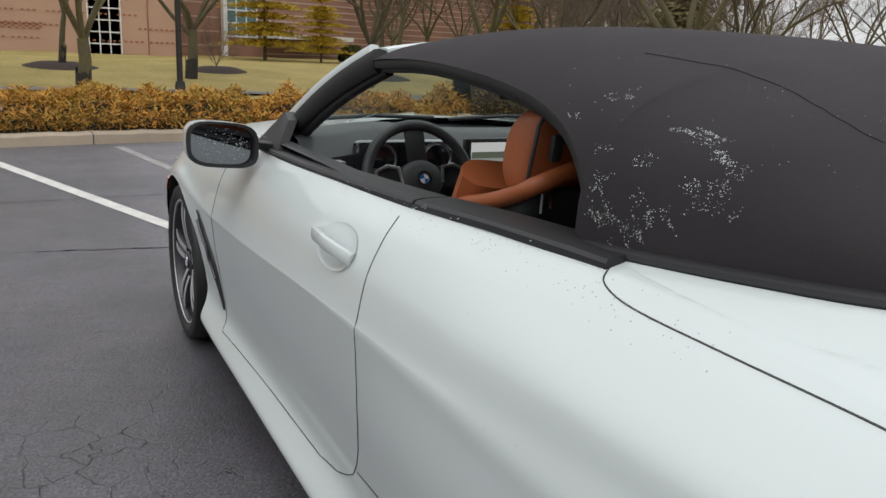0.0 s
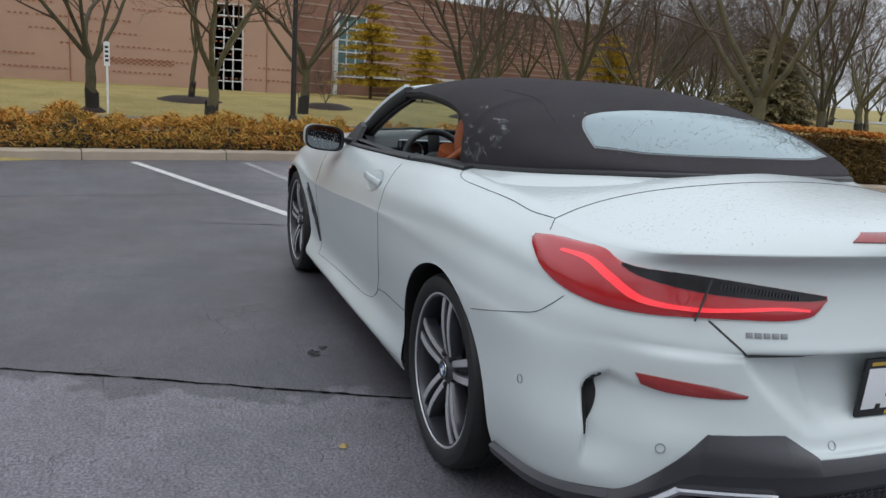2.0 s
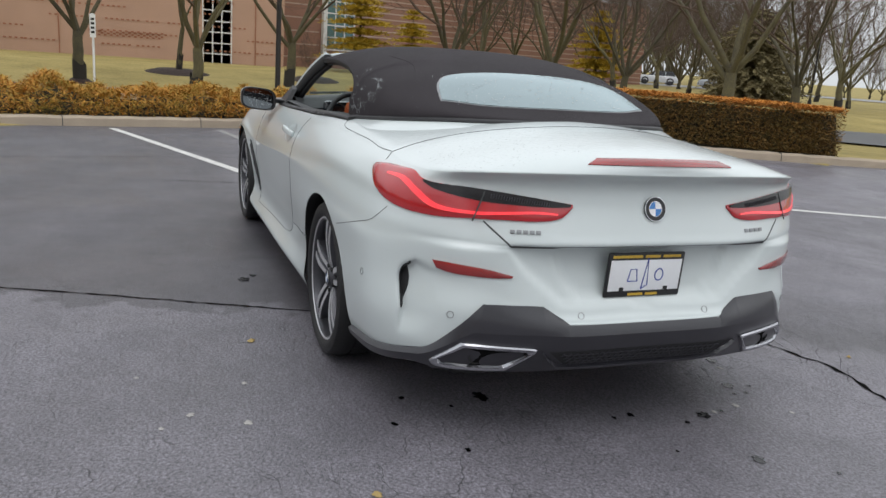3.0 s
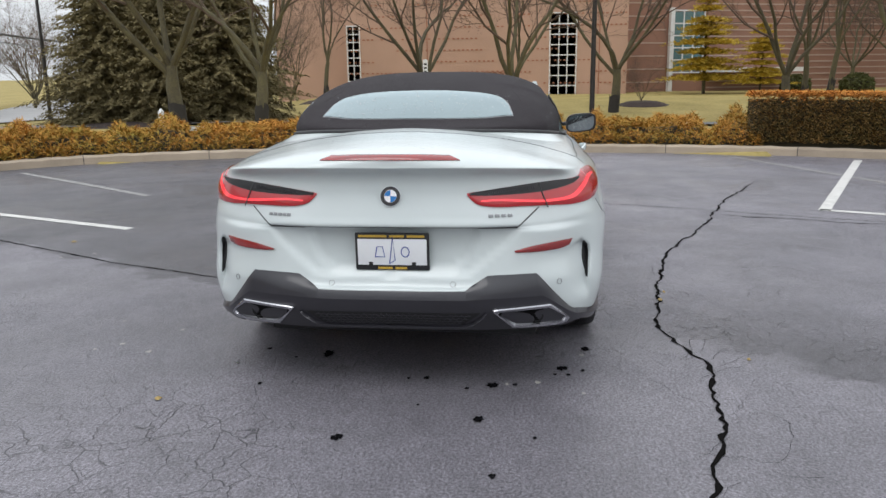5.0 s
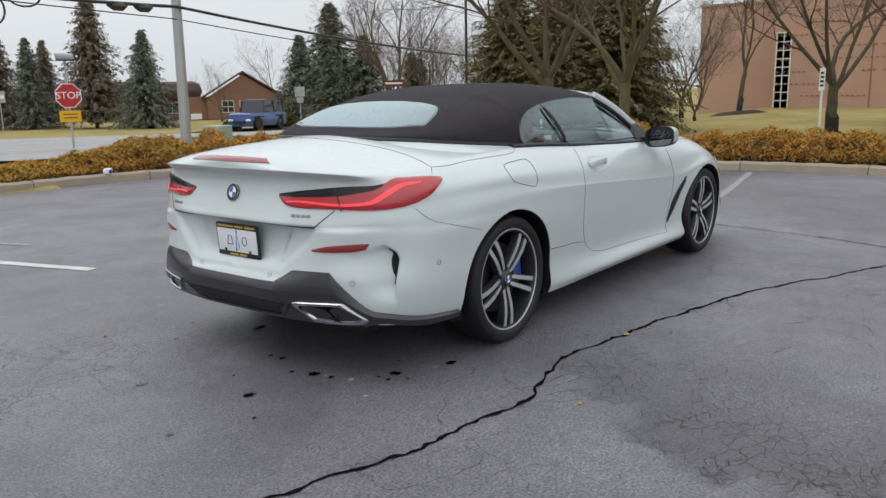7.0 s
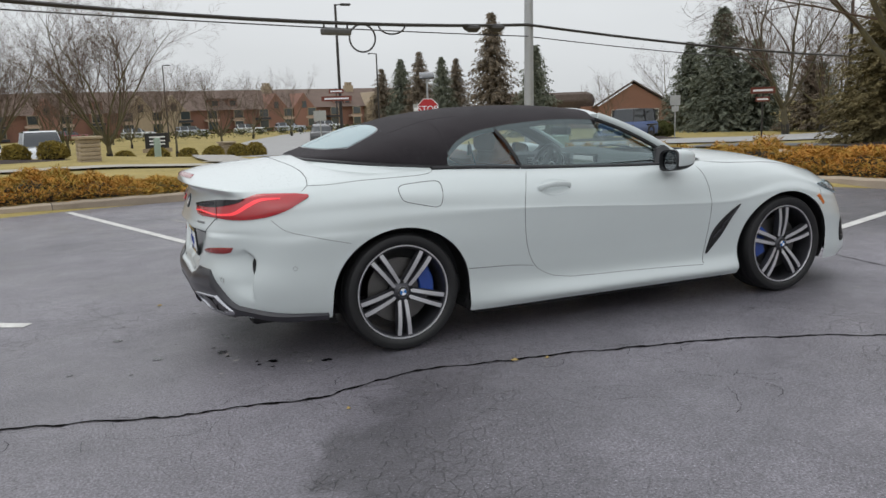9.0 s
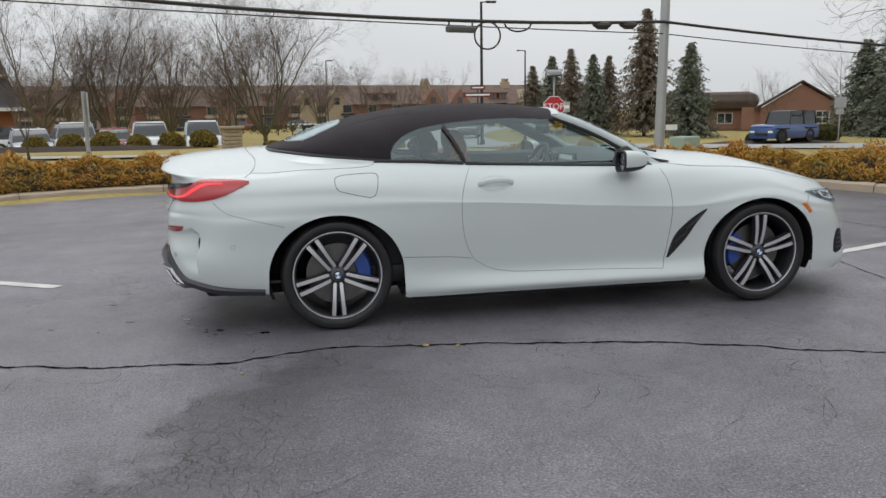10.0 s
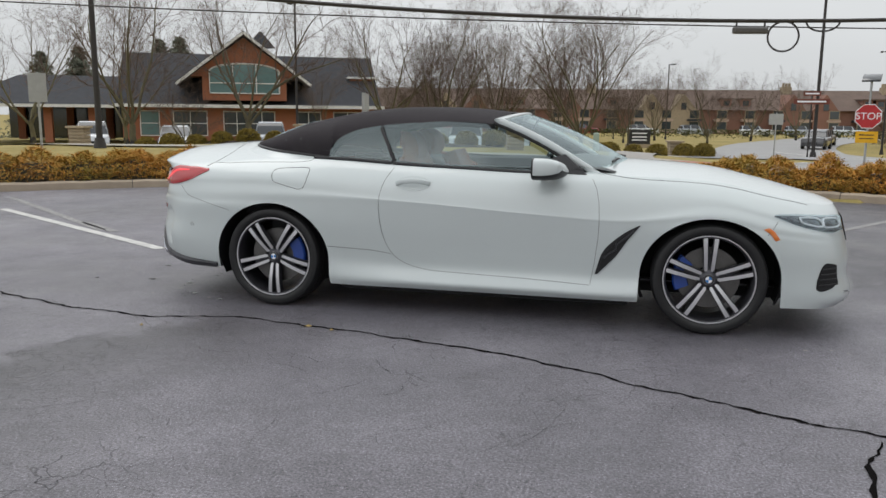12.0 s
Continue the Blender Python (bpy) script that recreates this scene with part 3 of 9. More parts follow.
# shut lines of the panels
for s in (1, -1):
    zs = np.linspace(0.955, 0.305, 46)
    pts = [across(door_rear(z), z, s) for z in zs]
    pts += [across(x, z, s) for x, z in catmull(np.array([(1.096, 0.301), (1.3, 0.294), (1.615, 0.286), (1.9, 0.276), (2.122, 0.266)]), 8)]
    seam(car, pts)
    seam(car, [across(door_front(z), z, s) for z in np.linspace(0.27, 0.915, 30)])
    # bumper to quarter, quarter to sill, boot lid to quarter
    seam(car, [across(x, z, s) for x, z in catmull(np.array([(-0.70, 0.80), (-0.665, 0.765), (-0.62, 0.735), (-0.54, 0.712), (-0.42, 0.680), (-0.30, 0.650)]), 8)], 0.0022)
    seam(car, [across(x, z, s) for x, z in catmull(np.array([(0.40, 0.432), (0.55, 0.425), (0.70, 0.418), (0.835, 0.40)]), 6)], 0.003)
    seam(car, [skin(p) for p in catmull(np.array([(-0.480, s * 0.790, 0.962), (-0.36, s * 0.805, 0.965), (-0.2, s * 0.80, 0.972), (0.0, s * 0.805, 0.975), (0.16, s * 0.805, 0.975), (0.235, s * 0.792, 0.985), (0.255, s * 0.770, 1.003)]), 8)])
    seam(car, [above(x, y * s) for x, y in catmull(np.array([(-0.480, 0.790), (-0.474, 0.76), (-0.462, 0.70), (-0.458, 0.60), (-0.472, 0.48), (-0.505, 0.32), (-0.528, 0.15), (-0.535, 0.0)]), 8)], 0.0035)
    seam(car, [skin(p) for p in catmull(np.array([(-0.480, s * 0.790, 0.962), (-0.50, s * 0.81, 0.955), (-0.52, s * 0.83, 0.945)]), 5)])
    seam(car, [behind(y * s, z) for y, z in np.linspace((0.612, 0.80), (0.525, 0.722), 14)], 0.006)
    # bonnet edge
    seam(car, [skin((x, s * y, z)) for x, y, z in catmull(np.array([(2.16, 0.70, 0.97), (2.22, 0.775, 0.945), (2.4, 0.80, 0.925), (2.82, 0.77, 0.90), (3.16, 0.72, 0.83), (3.38, 0.63, 0.775)]), 10)], 0.004)
    seam(car, [across(x, z, s) for x, z in np.linspace((3.19, 0.70), (3.13, 0.62), 8)], 0.003)
seam(car, [behind(y, 0.722) for y in np.linspace(-0.525, 0.525, 44)], 0.011)
# fuel flap on the right side
loop = [(0.004, 0.885), (0.006, 0.915), (0.03, 0.932), (0.08, 0.938), (0.20, 0.944), (0.245, 0.942), (0.262, 0.925), (0.258, 0.88), (0.243, 0.825), (0.215, 0.806), (0.17, 0.812), (0.06, 0.838), (0.02, 0.854), (0.004, 0.885)]
seam(car, [across(x, z, -1) for x, z in catmull(np.array(loop), 5)], 0.004, "fuel_flap_line")

# ---- tail: lamps, diffuser, exhausts, plate, badges ----
for s in (1, -1):
    lamp = patch("tail_lamp", [(-0.985, 0.315, 0.860), (-0.97, 0.40, 0.872), (-0.94, 0.52, 0.886), (-0.90, 0.63, 0.897), (-0.83, 0.73, 0.905), (-0.79, 0.765, 0.911), (-0.74, 0.79, 0.932), (-0.68, 0.815, 0.945), (-0.58, 0.843, 0.948), (-0.492, 0.866, 0.936)],
                 [(-0.985, 0.315, 0.848), (-0.985, 0.36, 0.808), (-0.97, 0.44, 0.796), (-0.94, 0.54, 0.797), (-0.91, 0.64, 0.799), (-0.86, 0.74, 0.798), (-0.78, 0.81, 0.802), (-0.69, 0.85, 0.818), (-0.59, 0.868, 0.852), (-0.52, 0.872, 0.894), (-0.492, 0.870, 0.918)], LAMPRED, car, "red wraparound tail lamp with smoked upper band", 60, 10, 0.006, 0.007, mirror=s)
    patch("smoked_band", [(-0.985, 0.325, 0.8600), (-0.97, 0.40, 0.8715), (-0.94, 0.52, 0.8855), (-0.90, 0.63, 0.8965), (-0.83, 0.73, 0.9045), (-0.80, 0.758, 0.908)], [(-0.985, 0.325, 0.850), (-0.975, 0.40, 0.846), (-0.945, 0.52, 0.850), (-0.905, 0.63, 0.860), (-0.84, 0.73, 0.880), (-0.80, 0.758, 0.900)], LAMPDARK, lamp, "", 34, 4, 0.0148, 0.0, mirror=s)
    patch("light_guide", [(-0.985, 0.37, 0.826), (-0.975, 0.44, 0.832), (-0.945, 0.54, 0.826), (-0.91, 0.64, 0.824), (-0.86, 0.735, 0.838), (-0.80, 0.785, 0.880), (-0.74, 0.81, 0.905), (-0.64, 0.845, 0.908)], [(-0.985, 0.37, 0.819), (-0.975, 0.44, 0.823), (-0.945, 0.54, 0.816), (-0.91, 0.64, 0.813), (-0.85, 0.745, 0.824), (-0.79, 0.795, 0.864), (-0.73, 0.82, 0.892), (-0.64, 0.848, 0.900)], GLOW, lamp, "glowing red light guide", 40, 2, 0.0150, 0.0, mirror=s)
    bm = bmesh.new()
    for y in np.linspace(0.40, 0.585, 24):
        top = float(np.interp(y, [0.40, 0.52, 0.63], [0.866, 0.879, 0.890]))
        tube(bm, [behind(y * s, top, 0.0165)[0], behind((y + 0.004) * s, top - 0.013, 0.0165)[0]], 0.0014, 4)
    part("lamp_ribs", bm, RIMDARK, lamp, "fine grey ribs in the smoked band")
    seam(lamp, [(behind(y * s, z, 0.0150)) for y, z in np.linspace((0.605, 0.893), (0.645, 0.796), 10)], 0.005, "lamp_joint")
    patch("rear_reflector", [(-1.0, 0.512, 0.624), (-0.96, 0.60, 0.645), (-0.90, 0.70, 0.655), (-0.865, 0.755, 0.657)], [(-1.0, 0.517, 0.617), (-0.96, 0.60, 0.617), (-0.90, 0.70, 0.622), (-0.87, 0.742, 0.632)], REFLRED, car, "red rear reflector strip", 26, 4, 0.005, 0.002, lambda p, o: behind(p[1], p[2], o), mirror=s)
    slot_in = [(-0.86, slot_edge(z) - w, z) for z, w in ((0.632, 0.012), (0.61, 0.024), (0.575, 0.034), (0.54, 0.030), (0.50, 0.019), (0.470, 0.009))]
    slot_out = [(-0.86, slot_edge(z) - 0.004, z) for z in (0.634, 0.612, 0.575, 0.54, 0.50, 0.467)]
    patch("air_slot", slot_in, slot_out, GAP, car, "black bumper air slot", 24, 5, 0.004, 0.0, lambda p, o: behind(p[1], p[2], o), mirror=s)
    for y, z in ((0.258, 0.485), (0.703, 0.482)):
        p, n = behind(s * y, z)
        bm = bmesh.new()
        m = Matrix.Translation(p) @ n.to_track_quat("Z", "Y").to_matrix().to_4x4()
        rr = revolve(bm, [(0.013, -0.002), (0.0125, 0.0022), (0.0105, 0.0022), (0.0105, -0.001)], False, 20)
        bmesh.ops.transform(bm, matrix=m, verts=bm.verts)
        part("parking_sensor_ring", bm, BADGEGREY, car)
for s in (1, -1):
    p, n = across(-0.60, 0.54, s)
    bm = bmesh.new()
    revolve(bm, [(0.013, -0.002), (0.0125, 0.0022), (0.0105, 0.0022), (0.0105, -0.001)], False, 20)
    bmesh.ops.transform(bm, matrix=Matrix.Translation(p) @ n.to_track_quat("Z", "Y").to_matrix().to_4x4(), verts=bm.verts)
    part("parking_sensor_ring", bm, BADGEGREY, car)
rear_or_skin = lambda p, o: behind(p[1], p[2], o) if abs(p[1]) < 0.80 else skin(p, o)
half_top = [(-0.43, 0.905, 0.272), (-0.60, 0.885, 0.290), (-0.80, 0.845, 0.318), (-0.89, 0.80, 0.336), (-0.93, 0.757, 0.356), (-0.97, 0.690, 0.430), (-1.0, 0.615, 0.518), (-1.02, 0.590, 0.527), (-1.04, 0.50, 0.526), (-1.05, 0.415, 0.522), (-1.06, 0.392, 0.515), (-1.075, 0.318, 0.467), (-1.08, 0.295, 0.462), (-1.085, 0.10, 0.459)]
half_fold = [(-0.43, 0.905, 0.268), (-0.60, 0.885, 0.283), (-0.80, 0.845, 0.304), (-0.89, 0.80, 0.322), (-0.93, 0.757, 0.338), (-0.97, 0.690, 0.390), (-1.0, 0.630, 0.434), (-1.02, 0.590, 0.436), (-1.04, 0.50, 0.436), (-1.05, 0.415, 0.435), (-1.06, 0.392, 0.434), (-1.075, 0.318, 0.431), (-1.08, 0.295, 0.430), (-1.085, 0.10, 0.429)]
half_low = [(-0.43, 0.890, 0.246), (-0.60, 0.868, 0.25), (-0.80, 0.825, 0.278), (-0.89, 0.79, 0.294), (-0.93, 0.750, 0.292), (-0.97, 0.690, 0.275), (-0.98, 0.63, 0.275), (-0.99, 0.59, 0.275), (-0.99, 0.50, 0.275), (-1.0, 0.415, 0.275), (-1.0, 0.392, 0.275), (-1.0, 0.318, 0.275), (-1.0, 0.295, 0.275), (-1.0, 0.10, 0.275)]
whole = lambda half: half + [(x, -y, z) for x, y, z in half[::-1]]
trim = patch("diffuser_trim", whole(half_fold), whole(half_low), DIFFUSER, car, "dark grey lower bumper diffuser trim", 190, 14, 0.020, 0.0, rear_or_skin)
patch("diffuser_shoulder", whole(half_top), whole(half_fold), DIFFUSER, trim, "", 190, 5, 0.004, 0.0, rear_or_skin, 0.02, 1, 0.017)
# mesh panel in the diffuser, and a step above it
patch("diffuser_mesh", [(-1.06, 0.37, 0.374), (-1.06, 0.2, 0.374), (-1.06, 0, 0.374), (-1.06, -0.2, 0.374), (-1.06, -0.37, 0.374)], [(-1.04, 0.30, 0.322), (-1.03, 0.2, 0.318), (-1.03, 0, 0.317), (-1.03, -0.2, 0.318), (-1.04, -0.30, 0.322)], MESHBLACK, car, "black honeycomb mesh insert", 40, 4, 0.0225, 0.0, lambda p, o: behind(p[1], p[2], o))
bm = bmesh.new()
for row in range(4):
    for k in range(28):
        y = -0.32 + 0.0245 * k + (0.012 if row % 2 else 0)
        if abs(y) < 0.335 - 0.012 * row:
            p, n = behind(y, 0.366 - 0.0125 * row, 0.0235)
            for a, b in (((0, 0.011), (0.0, 0.004)), ((0.0, 0.004), (0.011, 0)), ((0.0, 0.004), (-0.011, 0))):
                tube(bm, [p + Vector((0, a[0], a[1] - 0.005)), p + Vector((0, b[0], b[1] - 0.005))], 0.0022, 4)
part("mesh_ribs", bm, DIFFUSER, car)
patch("diffuser_lip", [(-1.07, 0.395, 0.375), (-1.07, 0.36, 0.345), (-1.05, 0.29, 0.318), (-1.05, 0, 0.314), (-1.05, -0.29, 0.318), (-1.07, -0.36, 0.345), (-1.07, -0.395, 0.375)], [(-1.07, 0.39, 0.365), (-1.03, 0.35, 0.333), (-1.03, 0.285, 0.306), (-1.03, 0, 0.302), (-1.03, -0.285, 0.306), (-1.03, -0.35, 0.333), (-1.07, -0.39, 0.365)], DIFFUSER, car, "", 60, 3, 0.034, 0.003, lambda p, o: behind(p[1], p[2], o))
for s in (1, -1):
    pipe = new("exhaust_tip")
    pipe.parent = car
    tagged(pipe, "chrome-rimmed trapezoid exhaust tip")
    ring = [(0.432, 0.370), (0.442, 0.380), (0.54, 0.385), (0.655, 0.388), (0.675, 0.382), (0.742, 0.322), (0.740, 0.300), (0.715, 0.292), (0.60, 0.288), (0.52, 0.290), (0.500, 0.300)]
    loop = catmull(np.array(ring + ring[:1]), 4)[:-1]
    cy, cz = 0.60, 0.338
    bm = bmesh.new()
    rows = []
    for f, out in ((1.06, 0.0), (1.06, 0.028), (1.0, 0.035), (0.88, 0.033), (0.80, 0.021)):
        row = []
        for y, z in loop:
            p, n = behind(s * (cy + (y - cy) * (1 + (f - 1) * 0.6)), cz + (z - cz) * (1 + (f - 1) * 1.7))
            row.append(bm.verts.new(p + Vector((-out - 0.004, 0, 0))))
        rows.append(row)
    for a, b in zip(rows, rows[1:]):
        for k in range(len(loop)):
            bm.faces.new((a[k], a[(k + 1) % len(loop)], b[(k + 1) % len(loop)], b[k]))
    part("chrome_rim", bm, RIMCHROME, pipe)
    # flat cap across the mouth; the shade of the pipe's depth is its black colour
    bm = bmesh.new()
    hub = bm.verts.new(behind(s * cy, cz)[0] + Vector((-0.023, 0, 0)))
    vs = []
    for y, z in loop:
        p, n = behind(s * (cy + (y - cy) * 0.92), cz + (z - cz) * 0.78)
        vs.append(bm.verts.new(p + Vector((-0.023, 0, 0))))
    for k in range(len(vs)):
        bm.faces.new((hub, vs[k], vs[(k + 1) % len(vs)]))
    part("dark_throat", bm, THROATDARK, pipe)
    bm = bmesh.new()
    revolve(bm, [(0.022, 0), (0.028, 0), (0.028, 0.02)], True, 20)
    bmesh.ops.transform(bm, matrix=Matrix.Translation(behind(s * 0.61, 0.338)[0] + Vector((-0.016, 0, 0))) @ pose(0, 0, 0, 0, 0, -90), verts=bm.verts)
    part("pipe_mouth", bm, GAP, pipe)

# high brake light on the boot lip
patch("high_brake_light", [(-1.05, 0.245, 1.019), (-1.07, 0.1, 1.024), (-1.07, -0.1, 1.024), (-1.05, -0.245, 1.019)], [(-1.05, 0.290, 1.002), (-1.07, 0.1, 1.005), (-1.07, -0.1, 1.005), (-1.05, -0.290, 1.002)], REFLRED, car, "slim red high-level brake light", 40, 4, 0.005, 0.0015, lambda p, o: behind(p[1], p[2], o))


def roundel(parent, m, r, name="roundel"):
    """A round badge: black ring, blue and white quarters, chrome rims."""
    bm = bmesh.new()
    revolve(bm, [(r, -0.006), (r, 0.002), (r * 0.96, 0.004), (r * 0.64, 0.004), (r * 0.62, 0.0)], False, 40)
    bmesh.ops.transform(bm, matrix=m, verts=bm.verts)
    ring = part(name, bm, TRIMBLACK, parent, "round badge with blue and white quarters")
    for q in range(4):
        bm = bmesh.new()
        vs = [bm.verts.new((0, 0, 0.0035))] + [bm.verts.new((r * 0.60 * math.cos(a), r * 0.60 * math.sin(a), 0.0025)) for a in np.linspace(q * math.pi / 2, (q + 1) * math.pi / 2, 9)]
        bm.faces.new(vs)
        bmesh.ops.transform(bm, matrix=m, verts=bm.verts)
        part("quarter", bm, BLUE if q % 2 else WHITE, ring)
    for rr in (r * 0.985, r * 0.62):
        bm = bmesh.new()
        tube(bm, [(rr * math.cos(a), rr * math.sin(a), 0.003) for a in np.linspace(0, 2 * math.pi, 41)], r * 0.03, 6, False)
        bmesh.ops.transform(bm, matrix=m, verts=bm.verts)
        part("badge_rim", bm, CHROME, ring)
    return ring


p, n = behind(0, 0.852, 0.006)
roundel(car, Matrix.Translation(p) @ n.to_track_quat("Z", "Y").to_matrix().to_4x4(), 0.042)

# model badges: plain raised bars in place of the lettering
for y0, y1, z, cells in ((0.53, 0.425, 0.772, 5), (-0.405, -0.51, 0.772, 4)):
    bm = bmesh.new()
    for k in range(cells):
        ya = y0 + (y1 - y0) * k / cells
        yb = y0 + (y1 - y0) * (k + 0.75) / cells
        p, n = behind((ya + yb) / 2, z, 0.002)
        w = abs(yb - ya)
        m = Matrix.Translation(p) @ n.to_track_quat("Z", "Y").to_matrix().to_4x4()
        box(bm, -w / 2, w / 2, -0.0065, 0.0065, -0.003, 0.002, 0.0008, m)
    part("model_badge", bm, BADGEGREY, car, "silver model badge drawn as bars")

# number plate in its dealer frame
plate = new("number_plate")
plate.parent = car
tagged(plate, "white dealer plate in a black frame with gold bars")
plate.matrix_basis = Matrix.Translation((-1.012, 0.0, 0.617)) @ pose(0, 0, 0, 0, -3, 0) @ pose(0, 0, 0, 90, 0, -90)
bm = bmesh.new()
box(bm, -0.158, 0.158, -0.082, 0.082, -0.008, 0.004, 0.006)
part("plate_frame", bm, TRIMBLACK, plate)
bm = bmesh.new()
box(bm, -0.147, 0.147, -0.058, 0.055, 0.0, 0.0055, 0.001)
part("plate_sheet", bm, WHITE, plate)
for x0, x1, y0 in ((-0.142, -0.022, 0.060), (-0.010, 0.052, 0.060), (0.064, 0.138, 0.060), (-0.062, 0.0, -0.079), (0.012, 0.062, -0.079)):
    bm = bmesh.new()
    box(bm, x0, x1, y0 + 0.003, y0 + 0.0125, 0.004, 0.0052)
    part("gold_bar", bm, GOLD, plate)
for x in (-0.092, 0.092):
    bm = bmesh.new()
    box(bm, x - 0.009, x + 0.009, -0.062, -0.044, 0.003, 0.0075, 0.003)
    part("plate_screw", bm, TRIMBLACK, plate)
bm = bmesh.new()
for pts in ([(-0.072, -0.022), (-0.064, 0.022), (-0.040, 0.022), (-0.032, -0.022), (-0.072, -0.022)], [(-0.012, -0.052), (0.003, 0.062), (0.012, -0.036), (-0.012, -0.052)], [(0.056 + 0.017 * math.cos(a * math.pi / 6), 0.022 * math.sin(a * math.pi / 6)) for a in range(13)]):
    tube(bm, [(x, y, 0.006) for x, y in pts], 0.0022, 6)
part("blue_mark", bm, INK, plate, "thin blue dealer mark")

# ---- soft top ----
EDGE = [(-0.40, 0, 1.086), (-0.37, 0.30, 1.083), (-0.27, 0.50, 1.074), (-0.10, 0.645, 1.056), (0.08, 0.700, 1.040), (0.35, 0.745, 1.018), (0.372, 0.733, 1.090), (0.50, 0.698, 1.182), (0.74, 0.664, 1.229), (1.12, 0.644, 1.254), (1.45, 0.640, 1.243)]
RIDGE = [(-0.40, 0, 1.086), (-0.36, 0, 1.098), (-0.27, 0, 1.126), (-0.13, 0, 1.182), (0.04, 0, 1.240), (0.23, 0, 1.286), (0.38, 0, 1.311), (0.58, 0, 1.337), (0.85, 0, 1.354), (1.2, 0, 1.350), (1.55, 0, 1.318)]


def top_grid(s, nb=26):
    e, c = catmull(np.array(EDGE), 8, (np.array((-0.37, -0.30, 1.083)), np.array((1.75, 0.60, 1.20)))), catmull(np.array(RIDGE), 8)
    pts, faces = [], []
    for i in range(len(e)):
        full = ease(i, 18, 38)
        ey, ez = 0.85 - 0.20 * full, 0.80 - 0.16 * full
        # beside the windows the section is cut off where it meets their arch
        belt = e[i][2] if i <= 40 else min(e[i][2], 1.018 - 0.018 * ease(i, 40, 60))
        last = math.acos(min(1.0, max(0.0, (e[i][2] - belt) / max(1e-6, c[i][2] - belt))) ** (1 / ez))
        wide = math.sin(last) ** ey if last > 0.05 else 1.0
        for j in range(nb + 1):
            a = last * j / nb
            sy, cz = math.sin(a) ** ey / wide, max(0.0, math.cos(a)) ** ez
            pts.append(Vector((c[i][0] + (e[i][0] - c[i][0]) * sy**1.6, s * e[i][1] * sy, belt + (c[i][2] - belt) * cz)))
    w = nb + 1
    for i in range(len(e) - 1):
        for j in range(nb):
            q = (i * w + j, (i + 1) * w + j, (i + 1) * w + j + 1, i * w + j + 1)
            faces.append(q if s < 0 else q[::-1])
    return pts, faces


hood_pts, hood_faces = [], []
for s in (1, -1):
    a, b = top_grid(s)
    hood_faces += [tuple(i + len(hood_pts) for i in f) for f in b]
    hood_pts += a
HOOD = BVHTree.FromPolygons(hood_pts, hood_faces)
bm = bmesh.new()
vs = [bm.verts.new(p) for p in hood_pts]
for f in hood_faces:
    bm.faces.new([vs[i] for i in f])
bmesh.ops.remove_doubles(bm, verts=bm.verts, dist=1e-4)
bmesh.ops.dissolve_degenerate(bm, edges=bm.edges, dist=1e-5)
bmesh.ops.recalc_face_normals(bm, faces=bm.faces)
if sum(f.normal.z for f in bm.faces) < 0:
    bmesh.ops.reverse_faces(bm, faces=bm.faces)
part("soft_top", bm, FABRIC, car, "black fabric soft top, raised, with water beads")
bm = bmesh.new()
vs = [bm.verts.new((p.x + 0.004, p.y * 0.975, p.z - 0.016)) for p in hood_pts]
for f in hood_faces:
    bm.faces.new([vs[i] for i in f])
part("headlining", bm, BLACKLEATHER, car, "black headlining")


def on_hood(p, out=0.0):
    at, n, *_ = HOOD.find_nearest(Vector(p))
    n = n if n.z > 0 else -n
    return at + n * out, n


# rear window sewn into the fabric, and seams across it
GU = [(-0.12, 0.50, 1.14), (-0.02, 0.475, 1.20), (0.06, 0.40, 1.24), (0.09, 0.2, 1.26), (0.095, 0.0, 1.262), (0.09, -0.2, 1.26), (0.06, -0.40, 1.24), (-0.02, -0.475, 1.20), (-0.12, -0.50, 1.14)]
GL = [(-0.15, 0.505, 1.12), (-0.19, 0.44, 1.125), (-0.235, 0.35, 1.125), (-0.26, 0.2, 1.126), (-0.265, 0.0, 1.127), (-0.26, -0.2, 1.126), (-0.235, -0.35, 1.125), (-0.19, -0.44, 1.125), (-0.15, -0.505, 1.12)]
GU, GL = [(x, y * 0.955, z) for x, y, z in GU], [(x, y * 0.955, z) for x, y, z in GL]
patch("window_border", [(x + 0.006, y * 1.014, z) for x, y, z in GU], [(x - 0.007, y * 1.014, z) for x, y, z in GL], BADGEGREY, car, "", 50, 10, 0.001, 0.0, on_hood, 0.004)
patch("rear_window", GU, GL, REARGLASS, car, "heated glass rear window beaded with rain", 50, 10, 0.0035, 0.003, on_hood, 0.001)
for sd in (1, -1):
    seam(car, [on_hood((x, sd * y, 1.30)) for x, y in catmull(np.array([(0.52, 0.515), (0.419, 0.503), (0.338, 0.484), (0.253, 0.483), (0.163, 0.513), (0.087, 0.54), (0.02, 0.555)]), 8)], 0.0028, "fabric_seam", FABRIC)

